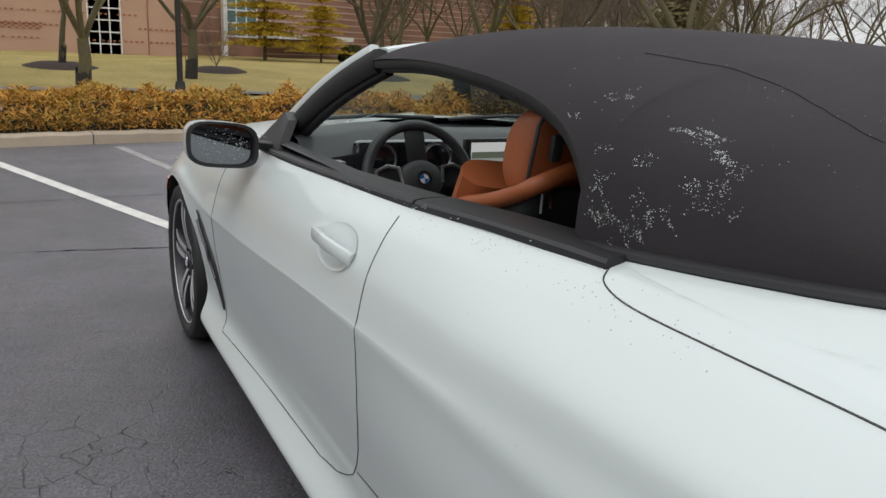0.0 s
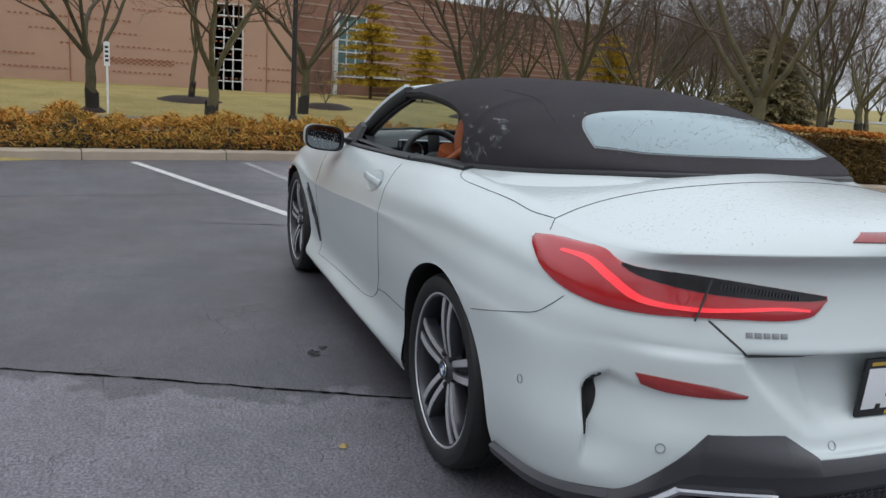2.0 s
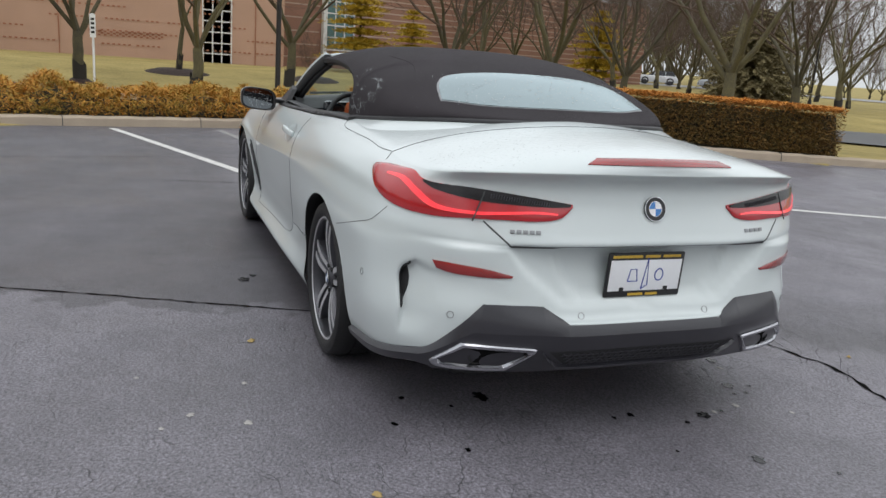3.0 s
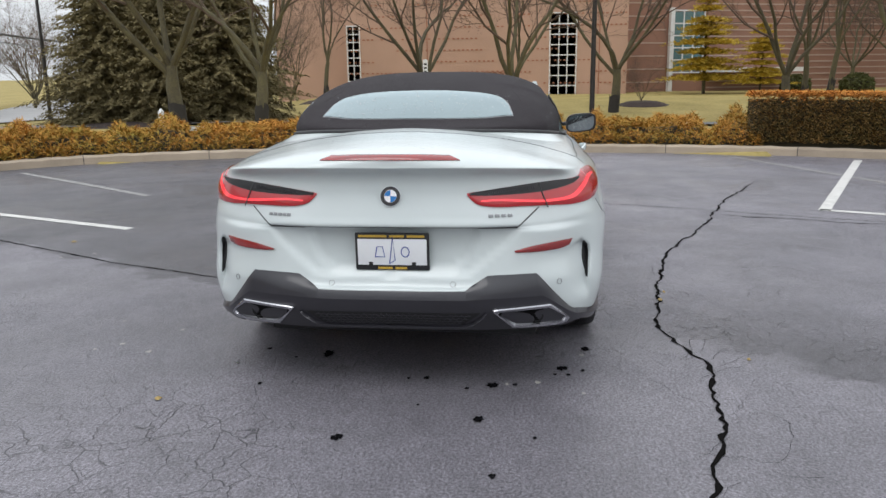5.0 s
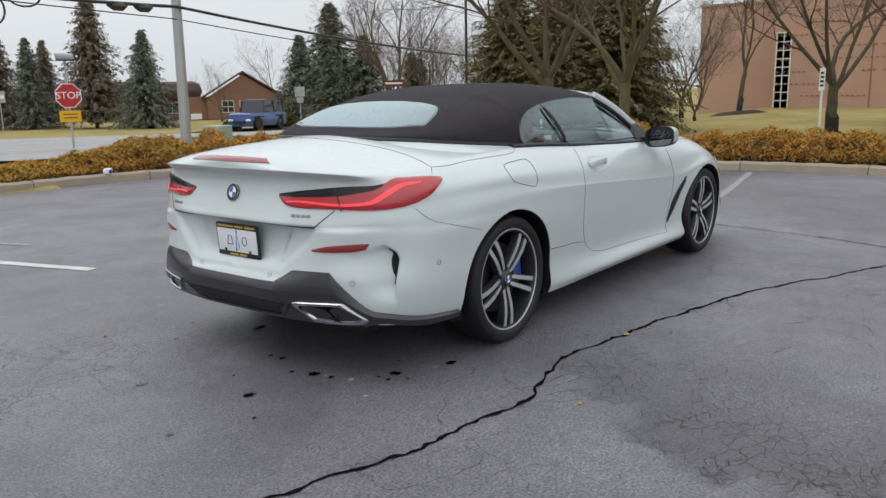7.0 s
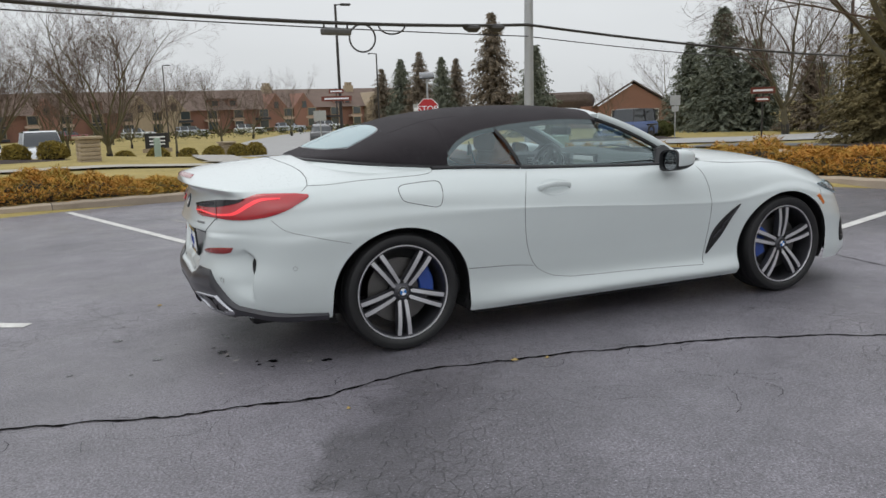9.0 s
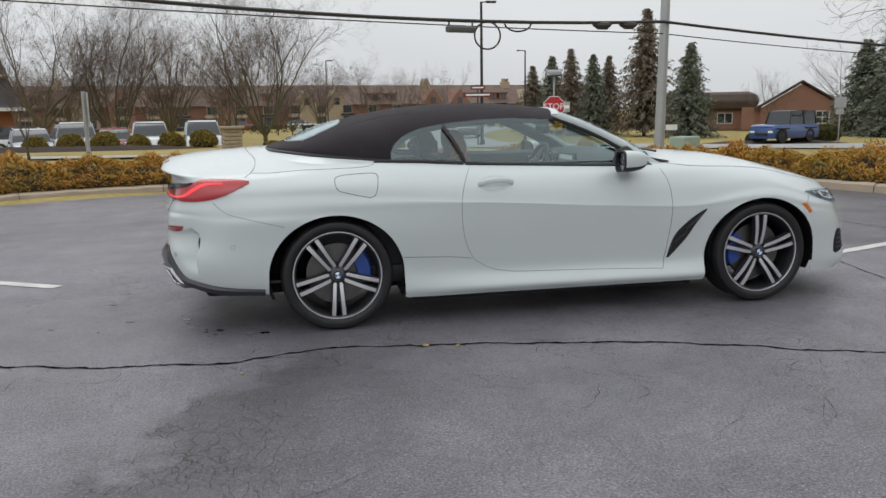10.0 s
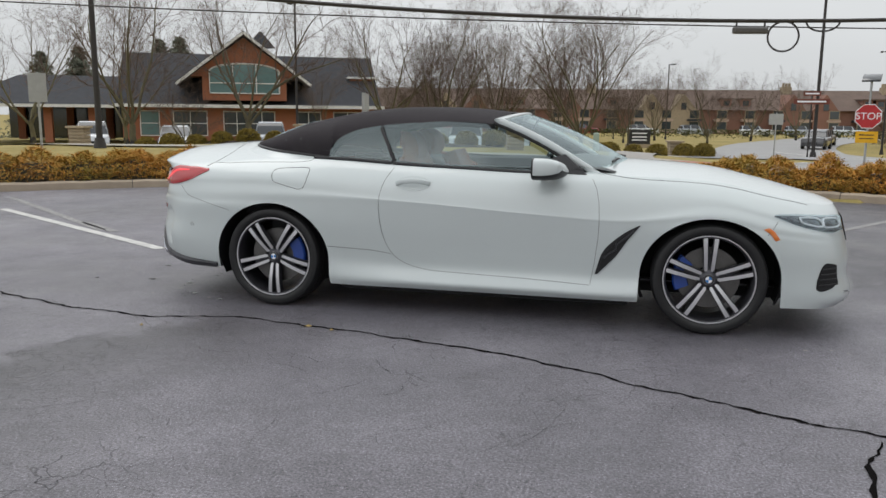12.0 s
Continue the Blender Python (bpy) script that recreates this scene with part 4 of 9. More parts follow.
# belt trim under the side windows and round the soft top's foot
for s in (1, -1):
    for stretch in ([(0.255, 0.766), (0.5, 0.786), (0.81, 0.800)], [(0.82, 0.801), (1.2, 0.808), (1.6, 0.815), (1.95, 0.812)]):
        line = catmull(np.array(stretch), 10)
        places = []
        for x, y in line:
            p, n = skin((x, s * y, 1.0))
            places.append(p + Vector((0, 0, 0.006)))
        bm = bmesh.new()
        rows = [[bm.verts.new(p + Vector((0, s * dy, dz))) for dy, dz in ((0.010, -0.012), (0.012, 0.000), (0.007, 0.006), (-0.012, 0.009), (-0.070, 0.010), (-0.076, -0.03))] for p in places]
        for a, b in zip(rows, rows[1:]):
            for k in range(5):
                bm.faces.new((a[k], a[k + 1], b[k + 1], b[k]))
        bm.faces.new(rows[0]), bm.faces.new(rows[-1][::-1])
        part("belt_trim", bm, TRIMBLACK, car, "wet satin black belt trim strip")
foot = catmull(np.array([(p[0], q * p[1], p[2]) for q, side in ((1, EDGE[5::-1]), (-1, EDGE[1:6])) for p in side]), 8)
way = []
for i in range(len(foot)):
    d = foot[min(i + 1, len(foot) - 1)] - foot[max(i - 1, 0)]
    o = Vector((d[1], -d[0], 0)).normalized()
    way.append(o if o.dot(Vector((foot[i][0] - 0.6, foot[i][1], 0))) > 0 else -o)
# black rubber foot of the fabric, and the white deck that rises to it
for name, mat, section in (("soft_top_seal", TRIMBLACK, ((-0.012, 0.004), (0.004, 0.000), (0.012, -0.005), (0.014, -0.012), (0.008, -0.020))), ("deck_shoulder", PAINT, ((0.012, -0.016), (0.030, -0.024), None))):
    bm = bmesh.new()
    rows = []
    for p, o in zip(foot, way):
        p = Vector(p)
        row = []
        for cut in section:
            if cut is None:
                d, n = skin(p + o * 0.085 + Vector((0, 0, -0.06)))
                row.append(bm.verts.new(d - n * 0.003))
            else:
                row.append(bm.verts.new(p + o * cut[0] + Vector((0, 0, cut[1]))))
        rows.append(row)
    for a, b in zip(rows, rows[1:]):
        for k in range(len(section) - 1):
            bm.faces.new((a[k], a[k + 1], b[k + 1], b[k]))
    part(name, bm, mat, car)

# ---- windscreen and its pillars ----
bm = bmesh.new()
rows = []
for i in range(15):
    t = i / 14
    row = []
    for j in range(25):
        u = j / 12 - 1
        half = 0.60 + 0.10 * t
        x = 1.60 + 0.74 * t - (0.10 + 0.12 * t) * u * u - 0.02 * math.sin(math.pi * t)
        z = 1.312 - 0.325 * t - 0.045 * (1 - t) * u * u + 0.035 * math.sin(math.pi * t) - 0.03 * t * u * u
        row.append(bm.verts.new((x, u * half, z)))
    rows.append(row)
for a, b in zip(rows, rows[1:]):
    for j in range(24):
        bm.faces.new((a[j], a[j + 1], b[j + 1], b[j]))
screen_edge = {s: [Vector(r[0 if s < 0 else -1].co) for r in rows] for s in (1, -1)}
screen_head = [Vector(v.co) for v in rows[0]]
screen_foot = [Vector(v.co) for v in rows[-1]]
ws = part("windscreen", bm, GLASS, car, "clear windscreen beaded with rain")
ws.visible_shadow = False


def bar(name, line, w, h, mat, label="", side=(0, 1, 0), parent=None):
    """A bar of rounded section along a line; w across, h deep."""
    bm = bmesh.new()
    rows = []
    pts = [Vector(p) for p in line]
    for i, p in enumerate(pts):
        d = (pts[min(i + 1, len(pts) - 1)] - pts[max(i - 1, 0)]).normalized()
        a = (Vector(side) - d * d.dot(Vector(side))).normalized()
        b = d.cross(a)
        ww, hh = (w[i], h[i]) if isinstance(w, list) else (w, h)
        rows.append([bm.verts.new(p + a * (ww / 2 * math.copysign(abs(math.cos(q)) ** 0.6, math.cos(q))) + b * (hh / 2 * math.copysign(abs(math.sin(q)) ** 0.6, math.sin(q)))) for q in (2 * math.pi * k / 12 for k in range(12))])
    for a, b in zip(rows, rows[1:]):
        for k in range(12):
            bm.faces.new((a[k], a[(k + 1) % 12], b[(k + 1) % 12], b[k]))
    bm.faces.new(rows[0][::-1]), bm.faces.new(rows[-1])
    return part(name, bm, mat, parent or car, label)


for s in (1, -1):
    e = screen_edge[s]
    bar("windscreen_pillar", [p + Vector((-0.013, s * 0.015, -0.003)) for p in e] + [e[-1] + Vector((0.10, s * 0.03, -0.07))], 0.035, 0.044, PAINT, "white windscreen pillar")
    if s > 0:
        bar("pillar_seal", [p + Vector((-0.058, 0.014, -0.026)) for p in e], 0.056, 0.070, SEALBLACK, "black rubber pillar seal")
        bar("pillar_seal_lip", [p + Vector((-0.088, 0.004, -0.048)) for p in e], 0.03, 0.030, TRIMBLACK)
    else:
        bar("pillar_seal", [p + Vector((-0.046, -0.016, -0.020)) for p in e], 0.022, 0.024, SEALBLACK, "black rubber pillar seal")
    arch = catmull(np.array(EDGE[5:]), 6)
    bar("window_seal", [Vector((p[0], s * (p[1] - 0.008), p[2] - 0.010)) for p in arch], 0.013, 0.024, SEALBLACK, "black window seal")
    bar("window_seal_lip", [Vector((p[0] + 0.014, s * (p[1] - 0.030), p[2] - 0.020)) for p in arch], 0.020, 0.026, TRIMBLACK)
    # triangle behind the mirror
    bm = bmesh.new()
    tri = [(1.80, 0.800, 0.955), (2.08, 0.800, 0.935), (1.93, 0.735, 1.06), (1.86, 0.745, 1.04)]
    vs = [bm.verts.new((x, s * y, z)) for x, y, z in tri] + [bm.verts.new((x, s * (y - 0.03), z)) for x, y, z in tri]
    for q in ((0, 1, 2, 3), (7, 6, 5, 4), (0, 4, 5, 1), (1, 5, 6, 2), (2, 6, 7, 3), (3, 7, 4, 0)):
        bm.faces.new([vs[i] for i in q])
    part("mirror_triangle", bm, TRIMBLACK, car)
bar("windscreen_header", [p + Vector((-0.022, 0, -0.002)) for p in screen_head], 0.060, 0.024, PAINT, "white windscreen header", (1, 0, 0))
bar("cowl_panel", [p + Vector((0.02, 0, -0.022)) for p in screen_foot], 0.16, 0.03, TRIMBLACK, "black cowl panel under the windscreen", (1, 0, 0))
bm = bmesh.new()
for y0 in (0.55, -0.05):
    tube(bm, [(2.28, y0, 1.0), (2.24, y0 - 0.25, 1.018), (2.22, y0 - 0.5, 1.012)], 0.008, 6)
part("wiper", bm, TRIMBLACK, car)

# side glass on the right, both panes raised; on the left side the windows are down
arch = catmull(np.array(EDGE[5:]), 6)


def side_pane(name, x0, x1, s, mat, label):
    bm = bmesh.new()
    rows = []
    outer = [(p[0], p[1], p[2]) for p in arch] + [(p.x - 0.055, abs(p.y), p.z - 0.03) for p in screen_edge[1]]
    outer = [o for o in outer if o[2] > 0.95]
    xs = np.linspace(0, 1, 31)
    for k in xs:
        foot_x = x0[0] + (x1[0] - x0[0]) * k
        head_x = x0[1] + (x1[1] - x0[1]) * k
        zt = float(np.interp(head_x, [o[0] for o in outer], [o[2] for o in outer]))
        yt = float(np.interp(head_x, [o[0] for o in outer], [o[1] for o in outer]))
        row = []
        for j in range(9):
            t = j / 8
            x = foot_x + (head_x - foot_x) * t
            z = 0.955 + (zt - 0.955) * t
            y = 0.788 + (yt - 0.788) * t + 0.010 * math.sin(math.pi * t)
            row.append(bm.verts.new((x, s * y, z)))
        rows.append(row)
    for a, b in zip(rows, rows[1:]):
        for j in range(8):
            bm.faces.new((a[j], a[j + 1], b[j + 1], b[j]))
    ob = part(name, bm, mat, car, label)
    ob.visible_shadow = False
    return ob


side_pane("quarter_window", (0.36, 0.36), (0.838, 0.70), -1, SIDEGLASS, "closed rear quarter window, tinted")
side_pane("door_window", (0.845, 0.712), (1.95, 1.95), -1, SIDEGLASS, "closed door window reflecting the sky")
bar("window_divider", [(0.842, -0.786, 0.955), (0.80, -0.775, 1.04), (0.755, -0.74, 1.13), (0.705, -0.692, 1.205)], 0.012, 0.022, TRIMBLACK)

# ---- wheels ----


def wheel(cx, s, front):
    w = new("wheel")
    w.parent = car
    tagged(w, "alloy wheel with five double spokes and a low tyre")
    w.matrix_basis = Matrix.Translation((cx, s * 0.905, 0.339)) @ Matrix.Diagonal((1, s, 1, 1)) @ pose(0, 0, 0, 0, (0 if s < 0 else 7) if front else (36 if s < 0 else 0), 0)
    bm = bmesh.new()
    wid = 0.235 if front else 0.262
    prof = [(0.262, 0.0), (0.275, 0.018), (0.300, 0.026), (0.322, 0.018), (0.333, 0.0), (0.3385, -0.03), (0.339, -0.06), (0.334, -0.062), (0.334, -0.068), (0.339, -0.07), (0.339, -wid / 2 - 0.01), (0.334, -wid / 2 - 0.012), (0.334, -wid / 2 - 0.02), (0.339, -wid / 2 - 0.022), (0.3385, -wid + 0.05), (0.330, -wid + 0.01), (0.300, -wid), (0.262, -wid + 0.03)]
    revolve(bm, prof, True, 72)
    part("tyre", bm, RUBBER, w, "black low-profile tyre")
    bm = bmesh.new()
    revolve(bm, [(0.250, -0.20), (0.246, -0.08), (0.246, -0.02), (0.254, 0.006), (0.266, 0.010), (0.270, 0.004), (0.268, -0.01)], True, 72)
    part("rim", bm, RIMDARK, w, "dark grey alloy rim")
    bm = bmesh.new()
    revolve(bm, [(0.2600, 0.0090), (0.262, 0.0122), (0.2675, 0.012), (0.269, 0.0085)], True, 72)
    part("rim_lip", bm, MACHINED, w, "machined bright rim lip")
    for k in range(5):
        turn = Matrix.Rotation(2 * math.pi * k / 5, 4, "Y")
        body, face = bmesh.new(), bmesh.new()
        for d in (-1, 1):
            # the spoke is bowed: hub in, middle out
            sec = []
            for t in np.linspace(0, 1, 7):
                r = 0.045 + 0.212 * t
                off = d * (0.0170 + 0.0140 * t)
                half = 0.0135 + 0.0030 * t
                y = -0.020 + 0.018 * math.sin(math.pi * min(1, t * 0.8)) + 0.006 * t
                sec.append((r, off, half, y))
            for bmx, dy, grow, deep in ((body, 0.0, 1.0, 0.045), (face, 0.0022, 0.72, 0.004)):
                rows = []
                for r, off, half, y in sec:
                    h = half * grow
                    sh = d * half * (1 - grow) * 0.35
                    rows.append([bmx.verts.new(turn @ Vector((off + sh + a * h, y + dy + b, r))) for a, b in ((-1, -deep), (-1, -0.004 if deep > 0.01 else 0), (-0.8, 0), (0.8, 0), (1, -0.004 if deep > 0.01 else 0), (1, -deep))])
                for p, q in zip(rows, rows[1:]):
                    for i in range(5):
                        bmx.faces.new((p[i], p[i + 1], q[i + 1], q[i]))
        # dark web between the two bars near the hub
        rows = []
        for t in np.linspace(0, 0.5, 4):
            r, off = 0.045 + 0.212 * t, 0.0170 + 0.0140 * t
            rows.append([body.verts.new(turn @ Vector((a * off, -0.028, r))) for a in (-1, 1)])
        for p, q in zip(rows, rows[1:]):
            body.faces.new((p[0], p[1], q[1], q[0]))
        sp = part("spoke", body, RIMDARK, w, "double spoke, dark grey with machined faces")
        part("machined_face", face, MACHINED, sp)
        bm = bmesh.new()
        revolve(bm, [(0.001, -0.008), (0.009, -0.008), (0.010, -0.012), (0.010, -0.03)], True, 12)
        bmesh.ops.transform(bm, matrix=Matrix.Rotation(2 * math.pi * (k + 0.5) / 5, 4, "Y") @ Matrix.Translation((0, 0, 0.056)), verts=bm.verts)
        part("wheel_bolt", bm, GAP, w)
    bm = bmesh.new()
    revolve(bm, [(0.001, -0.004), (0.034, -0.006), (0.040, -0.012), (0.062, -0.022), (0.068, -0.05)], True, 32)
    part("hub", bm, RIMDARK, w)
    roundel(w, Matrix.Translation((0, -0.002, 0)) @ pose(0, 0, 0, -90, 0, 0), 0.032, "hub_badge")
    bm = bmesh.new()
    revolve(bm, [(0.07, -0.075), (0.185, -0.075), (0.185, -0.10), (0.07, -0.10)], True, 48)
    part("brake_disc", bm, STEEL, w, "steel brake disc")
    # caliper
    holder = new("brake_caliper")
    holder.parent = car
    tagged(holder, "blue brake caliper")
    bm = bmesh.new()
    ang = radians(172 if front else 14)
    rows = []
    for k in range(9):
        a = ang + radians(-32 + 8 * k) * (1 if front else 0.8)
        rows.append([bm.verts.new((cx + r * math.cos(a), s * (0.905 + y), 0.339 + r * math.sin(a))) for r, y in ((0.12, -0.055), (0.125, -0.048), (0.20, -0.048), (0.21, -0.06), (0.21, -0.12), (0.12, -0.12))])
    for p, q in zip(rows, rows[1:]):
        for i in range(6):
            bm.faces.new((p[i], p[(i + 1) % 6], q[(i + 1) % 6], q[i]))
    bm.faces.new(rows[0]), bm.faces.new(rows[-1][::-1])
    part("caliper_body", bm, CALIPER, holder)


for cx, front in ((0.0, False), (2.822, True)):
    for s in (1, -1):
        wheel(cx, s, front)

# ---- doors: handles, mirrors, wing vents ----
for s in (1, -1):
    hold = new("door_handle")
    hold.parent = car
    tagged(hold, "white pull handle over a round cup")
    c, n = across(0.985, 0.868, s)
    m = Matrix.Translation(c) @ Matrix(((1, 0, 0, 0), (0, n.y, -n.z * 1, 0), (0, n.z, n.y, 0), (0, 0, 0, 1)))
    bm = bmesh.new()
    rows = []
    for r, d in ((1.0, 0.0025), (0.93, 0.001), (0.7, 0.0006), (0.35, 0.0006), (0.02, 0.0006)):
        rows.append([bm.verts.new(across(0.987 + 0.112 * r * math.cos(a), 0.861 + 0.045 * r * math.sin(a), s, d)[0]) for a in np.linspace(0, 2 * math.pi, 32, endpoint=False)])
    for p, q in zip(rows, rows[1:]):
        for k in range(32):
            bm.faces.new((p[k], p[(k + 1) % 32], q[(k + 1) % 32], q[k]))
    part("handle_cup", bm, PAINT, hold)
    ends = [(0.876, 0.858, 0.004), (0.905, 0.859, 0.024), (0.95, 0.860, 0.038), (1.0, 0.861, 0.040), (1.06, 0.861, 0.030), (1.094, 0.861, 0.006)]
    bar("handle_grip", [across(x, z, s, d)[0] for x, z, d in catmull(np.array(ends), 4)], 0.030, 0.016, PAINT, "", (0, 0, 1), hold)
    bm = bmesh.new()
    rows = []
    for k in range(13):
        a = math.pi * k / 12
        x, z = 0.985 + 0.068 * math.cos(a), 0.842 - 0.014 * math.sin(a)
        rows.append([bm.verts.new(across(x, z, s, 0.0028)[0]), bm.verts.new(across(x, 0.846, s, 0.0028)[0])])
    for p, q in zip(rows, rows[1:]):
        bm.faces.new((p[0], p[1], q[1], q[0]))
    part("cup_recess", bm, PAINT, hold)

    mir = new("wing_mirror")
    mir.parent = car
    tagged(mir, "white wing mirror with black base and wet glass")
    bm = bmesh.new()
    rows = []
    for t in np.linspace(0, 1, 13):
        # from the glass side (rear) to the rounded front
        x = 1.765 + 0.175 * t
        k = math.sqrt(max(0.0, 1 - (max(0.0, t - 0.15) / 0.85) ** 2.2)) if t > 0.15 else 1.0
        ring = []
        for q in range(28):
            a = 2 * math.pi * q / 28
            cy, cz = math.copysign(abs(math.cos(a)) ** 0.55, math.cos(a)), math.copysign(abs(math.sin(a)) ** 0.6, math.sin(a))
            ring.append(bm.verts.new((x + 0.04 * (1 - cy) / 2 * 0.8, s * (0.965 + 0.108 * cy * (0.4 + 0.6 * k)), 0.986 + 0.067 * cz * (0.15 + 0.85 * k) - 0.010 * (1 - cy))))
        rows.append(ring)
    low = bmesh.new()
    for a, b in zip(rows, rows[1:]):
        for q in range(28):
            four = (a[q], a[(q + 1) % 28], b[(q + 1) % 28], b[q])
            if 16 <= q <= 25:
                low.faces.new([low.verts.new(v.co) for v in four])
            else:
                bm.faces.new(four)
    bm.faces.new(rows[-1])
    bmesh.ops.remove_doubles(low, verts=low.verts, dist=1e-5)
    part("mirror_shell", bm, PAINT, mir)
    part("mirror_foot", low, TRIMBLACK, mir, "black lower mirror housing")
    bm = bmesh.new()
    rings = []
    for f, x in ((1.005, 0.006), (1.0, -0.006), (0.90, -0.006), (0.88, 0.012)):
        ring = []
        for q in range(28):
            a = 2 * math.pi * q / 28
            cy, cz = math.copysign(abs(math.cos(a)) ** 0.55, math.cos(a)), math.copysign(abs(math.sin(a)) ** 0.6, math.sin(a))
            ring.append(bm.verts.new((1.765 + x + 0.04 * (1 - cy) / 2 * 0.8, s * (0.965 + 0.108 * cy * f), 0.986 + 0.067 * cz * f - 0.010 * (1 - cy))))
        rings.append(ring)
    for a, b in zip(rings, rings[1:]):
        for q in range(28):
            bm.faces.new((a[q], a[(q + 1) % 28], b[(q + 1) % 28], b[q]))
    inner = [Vector(v.co) for v in rings[-1]]
    part("mirror_bezel", bm, TRIMBLACK, mir)
    bm = bmesh.new()
    bm.faces.new([bm.verts.new(p) for p in inner])
    part("mirror_glass", bm, MIRROR, mir, "dark mirror glass with rain beads")
    bar("mirror_arm", [(1.90, s * 0.795, 0.955), (1.89, s * 0.84, 0.962), (1.875, s * 0.90, 0.965)], 0.07, 0.03, TRIMBLACK, "", (1, 0, 0), mir)

    patch("wing_vent", [(2.15, 0.93, 0.335), (2.19, 0.93, 0.47), (2.25, 0.93, 0.545), (2.33, 0.93, 0.61), (2.405, 0.93, 0.652)], [(2.165, 0.93, 0.335), (2.22, 0.93, 0.395), (2.28, 0.93, 0.465), (2.34, 0.93, 0.56), (2.41, 0.93, 0.648)], TRIMBLACK, car, "slanted black wing vent", 26, 5, 0.006, 0.0, lambda p, o: across(p[0], p[2], s, o), 0.01, s)
    patch("vent_mesh", [(2.175, 0.93, 0.365), (2.205, 0.93, 0.46), (2.26, 0.93, 0.533), (2.33, 0.93, 0.597), (2.385, 0.93, 0.632)], [(2.185, 0.93, 0.365), (2.225, 0.93, 0.415), (2.28, 0.93, 0.485), (2.335, 0.93, 0.568), (2.387, 0.93, 0.628)], MESHBLACK, car, "", 22, 4, 0.0075, 0.0, lambda p, o: across(p[0], p[2], s, o), 0.004, s)
    bar("vent_fin", [across(x, z, s, 0.010)[0] for x, z in ((2.20, 0.44), (2.235, 0.475), (2.27, 0.495), (2.275, 0.53), (2.33, 0.575), (2.375, 0.62))], 0.010, 0.012, DIFFUSER, "", (0, 0, 1))
    # side marker, headlamp, front intake
    patch("side_marker", [(3.105, 0.92, 0.655), (3.14, 0.92, 0.632), (3.175, 0.91, 0.59)], [(3.135, 0.92, 0.665), (3.165, 0.92, 0.645), (3.20, 0.91, 0.598)], AMBER, car, "amber side marker", 12, 4, 0.004, 0.002, lambda p, o: across(p[0], p[2], s, o), 0.01, s)
    head = patch("headlamp", [(3.17, 0.87, 0.735), (3.27, 0.83, 0.748), (3.38, 0.76, 0.742), (3.50, 0.64, 0.722), (3.59, 0.48, 0.700)], [(3.17, 0.87, 0.729), (3.30, 0.84, 0.680), (3.41, 0.78, 0.640), (3.51, 0.69, 0.618), (3.595, 0.52, 0.622)], REFLECTOR, car, "slim clear headlamp", 36, 8, 0.002, 0.0, mirror=s)
    for f0, f1 in ((0.35, 0.60), (0.66, 0.92)):
        up = catmull(np.array([(3.17, 0.87, 0.733), (3.27, 0.83, 0.738), (3.38, 0.76, 0.731), (3.50, 0.64, 0.711), (3.59, 0.48, 0.690)]), 8)
        lo = catmull(np.array([(3.17, 0.87, 0.730), (3.30, 0.84, 0.692), (3.41, 0.78, 0.652), (3.51, 0.69, 0.630), (3.595, 0.52, 0.634)]), 8)
        a, b = int(f0 * 32), int(f1 * 32)
        ring = [up[a] * 0.8 + lo[a] * 0.2, up[b] * 0.8 + lo[b] * 0.2, up[b] * 0.2 + lo[b] * 0.8, up[a] * 0.2 + lo[a] * 0.8]
        ring.append(ring[0])
        bm = bmesh.new()
        tube(bm, [skin((p[0], p[1] * s, p[2]), 0.008)[0] for p in catmull(np.array(ring), 6)], 0.006, 6)
        part("light_ring", bm, WHITE, head, "white daytime light ring")
    patch("lamp_cover", [(3.17, 0.87, 0.737), (3.27, 0.83, 0.750), (3.38, 0.76, 0.744), (3.50, 0.64, 0.724), (3.59, 0.48, 0.702)], [(3.17, 0.87, 0.727), (3.30, 0.84, 0.678), (3.41, 0.78, 0.638), (3.51, 0.69, 0.616), (3.595, 0.52, 0.620)], LENS, head, "", 36, 8, 0.016, 0.004, mirror=s)
    patch("front_intake", [(3.425, 0.83, 0.355), (3.445, 0.82, 0.42), (3.465, 0.80, 0.452), (3.50, 0.78, 0.452), (3.545, 0.75, 0.440)], [(3.420, 0.83, 0.305), (3.44, 0.82, 0.290), (3.47, 0.80, 0.292), (3.51, 0.78, 0.305), (3.553, 0.75, 0.335)], GAP, car, "black front bumper intake", 16, 6, 0.004, 0.0, mirror=s)
    for k in range(4):
        z = 0.325 + 0.032 * k
        bar("intake_slat", [skin((x, s * y, z), 0.007)[0] for x, y in ((3.432 + 0.006 * k, 0.825), (3.48, 0.80), (3.54, 0.755))], 0.010, 0.008, TRIMBLACK, "", (0, 0, 1))
# front grille, hardly seen from the side
patch("grille", [(3.655, 0.36, 0.70), (3.68, 0.15, 0.705), (3.68, -0.15, 0.705), (3.655, -0.36, 0.70)], [(3.66, 0.30, 0.52), (3.70, 0.15, 0.51), (3.70, -0.15, 0.51), (3.66, -0.30, 0.52)], GAP, car, "black front grille", 20, 6, 0.012, 0.0)

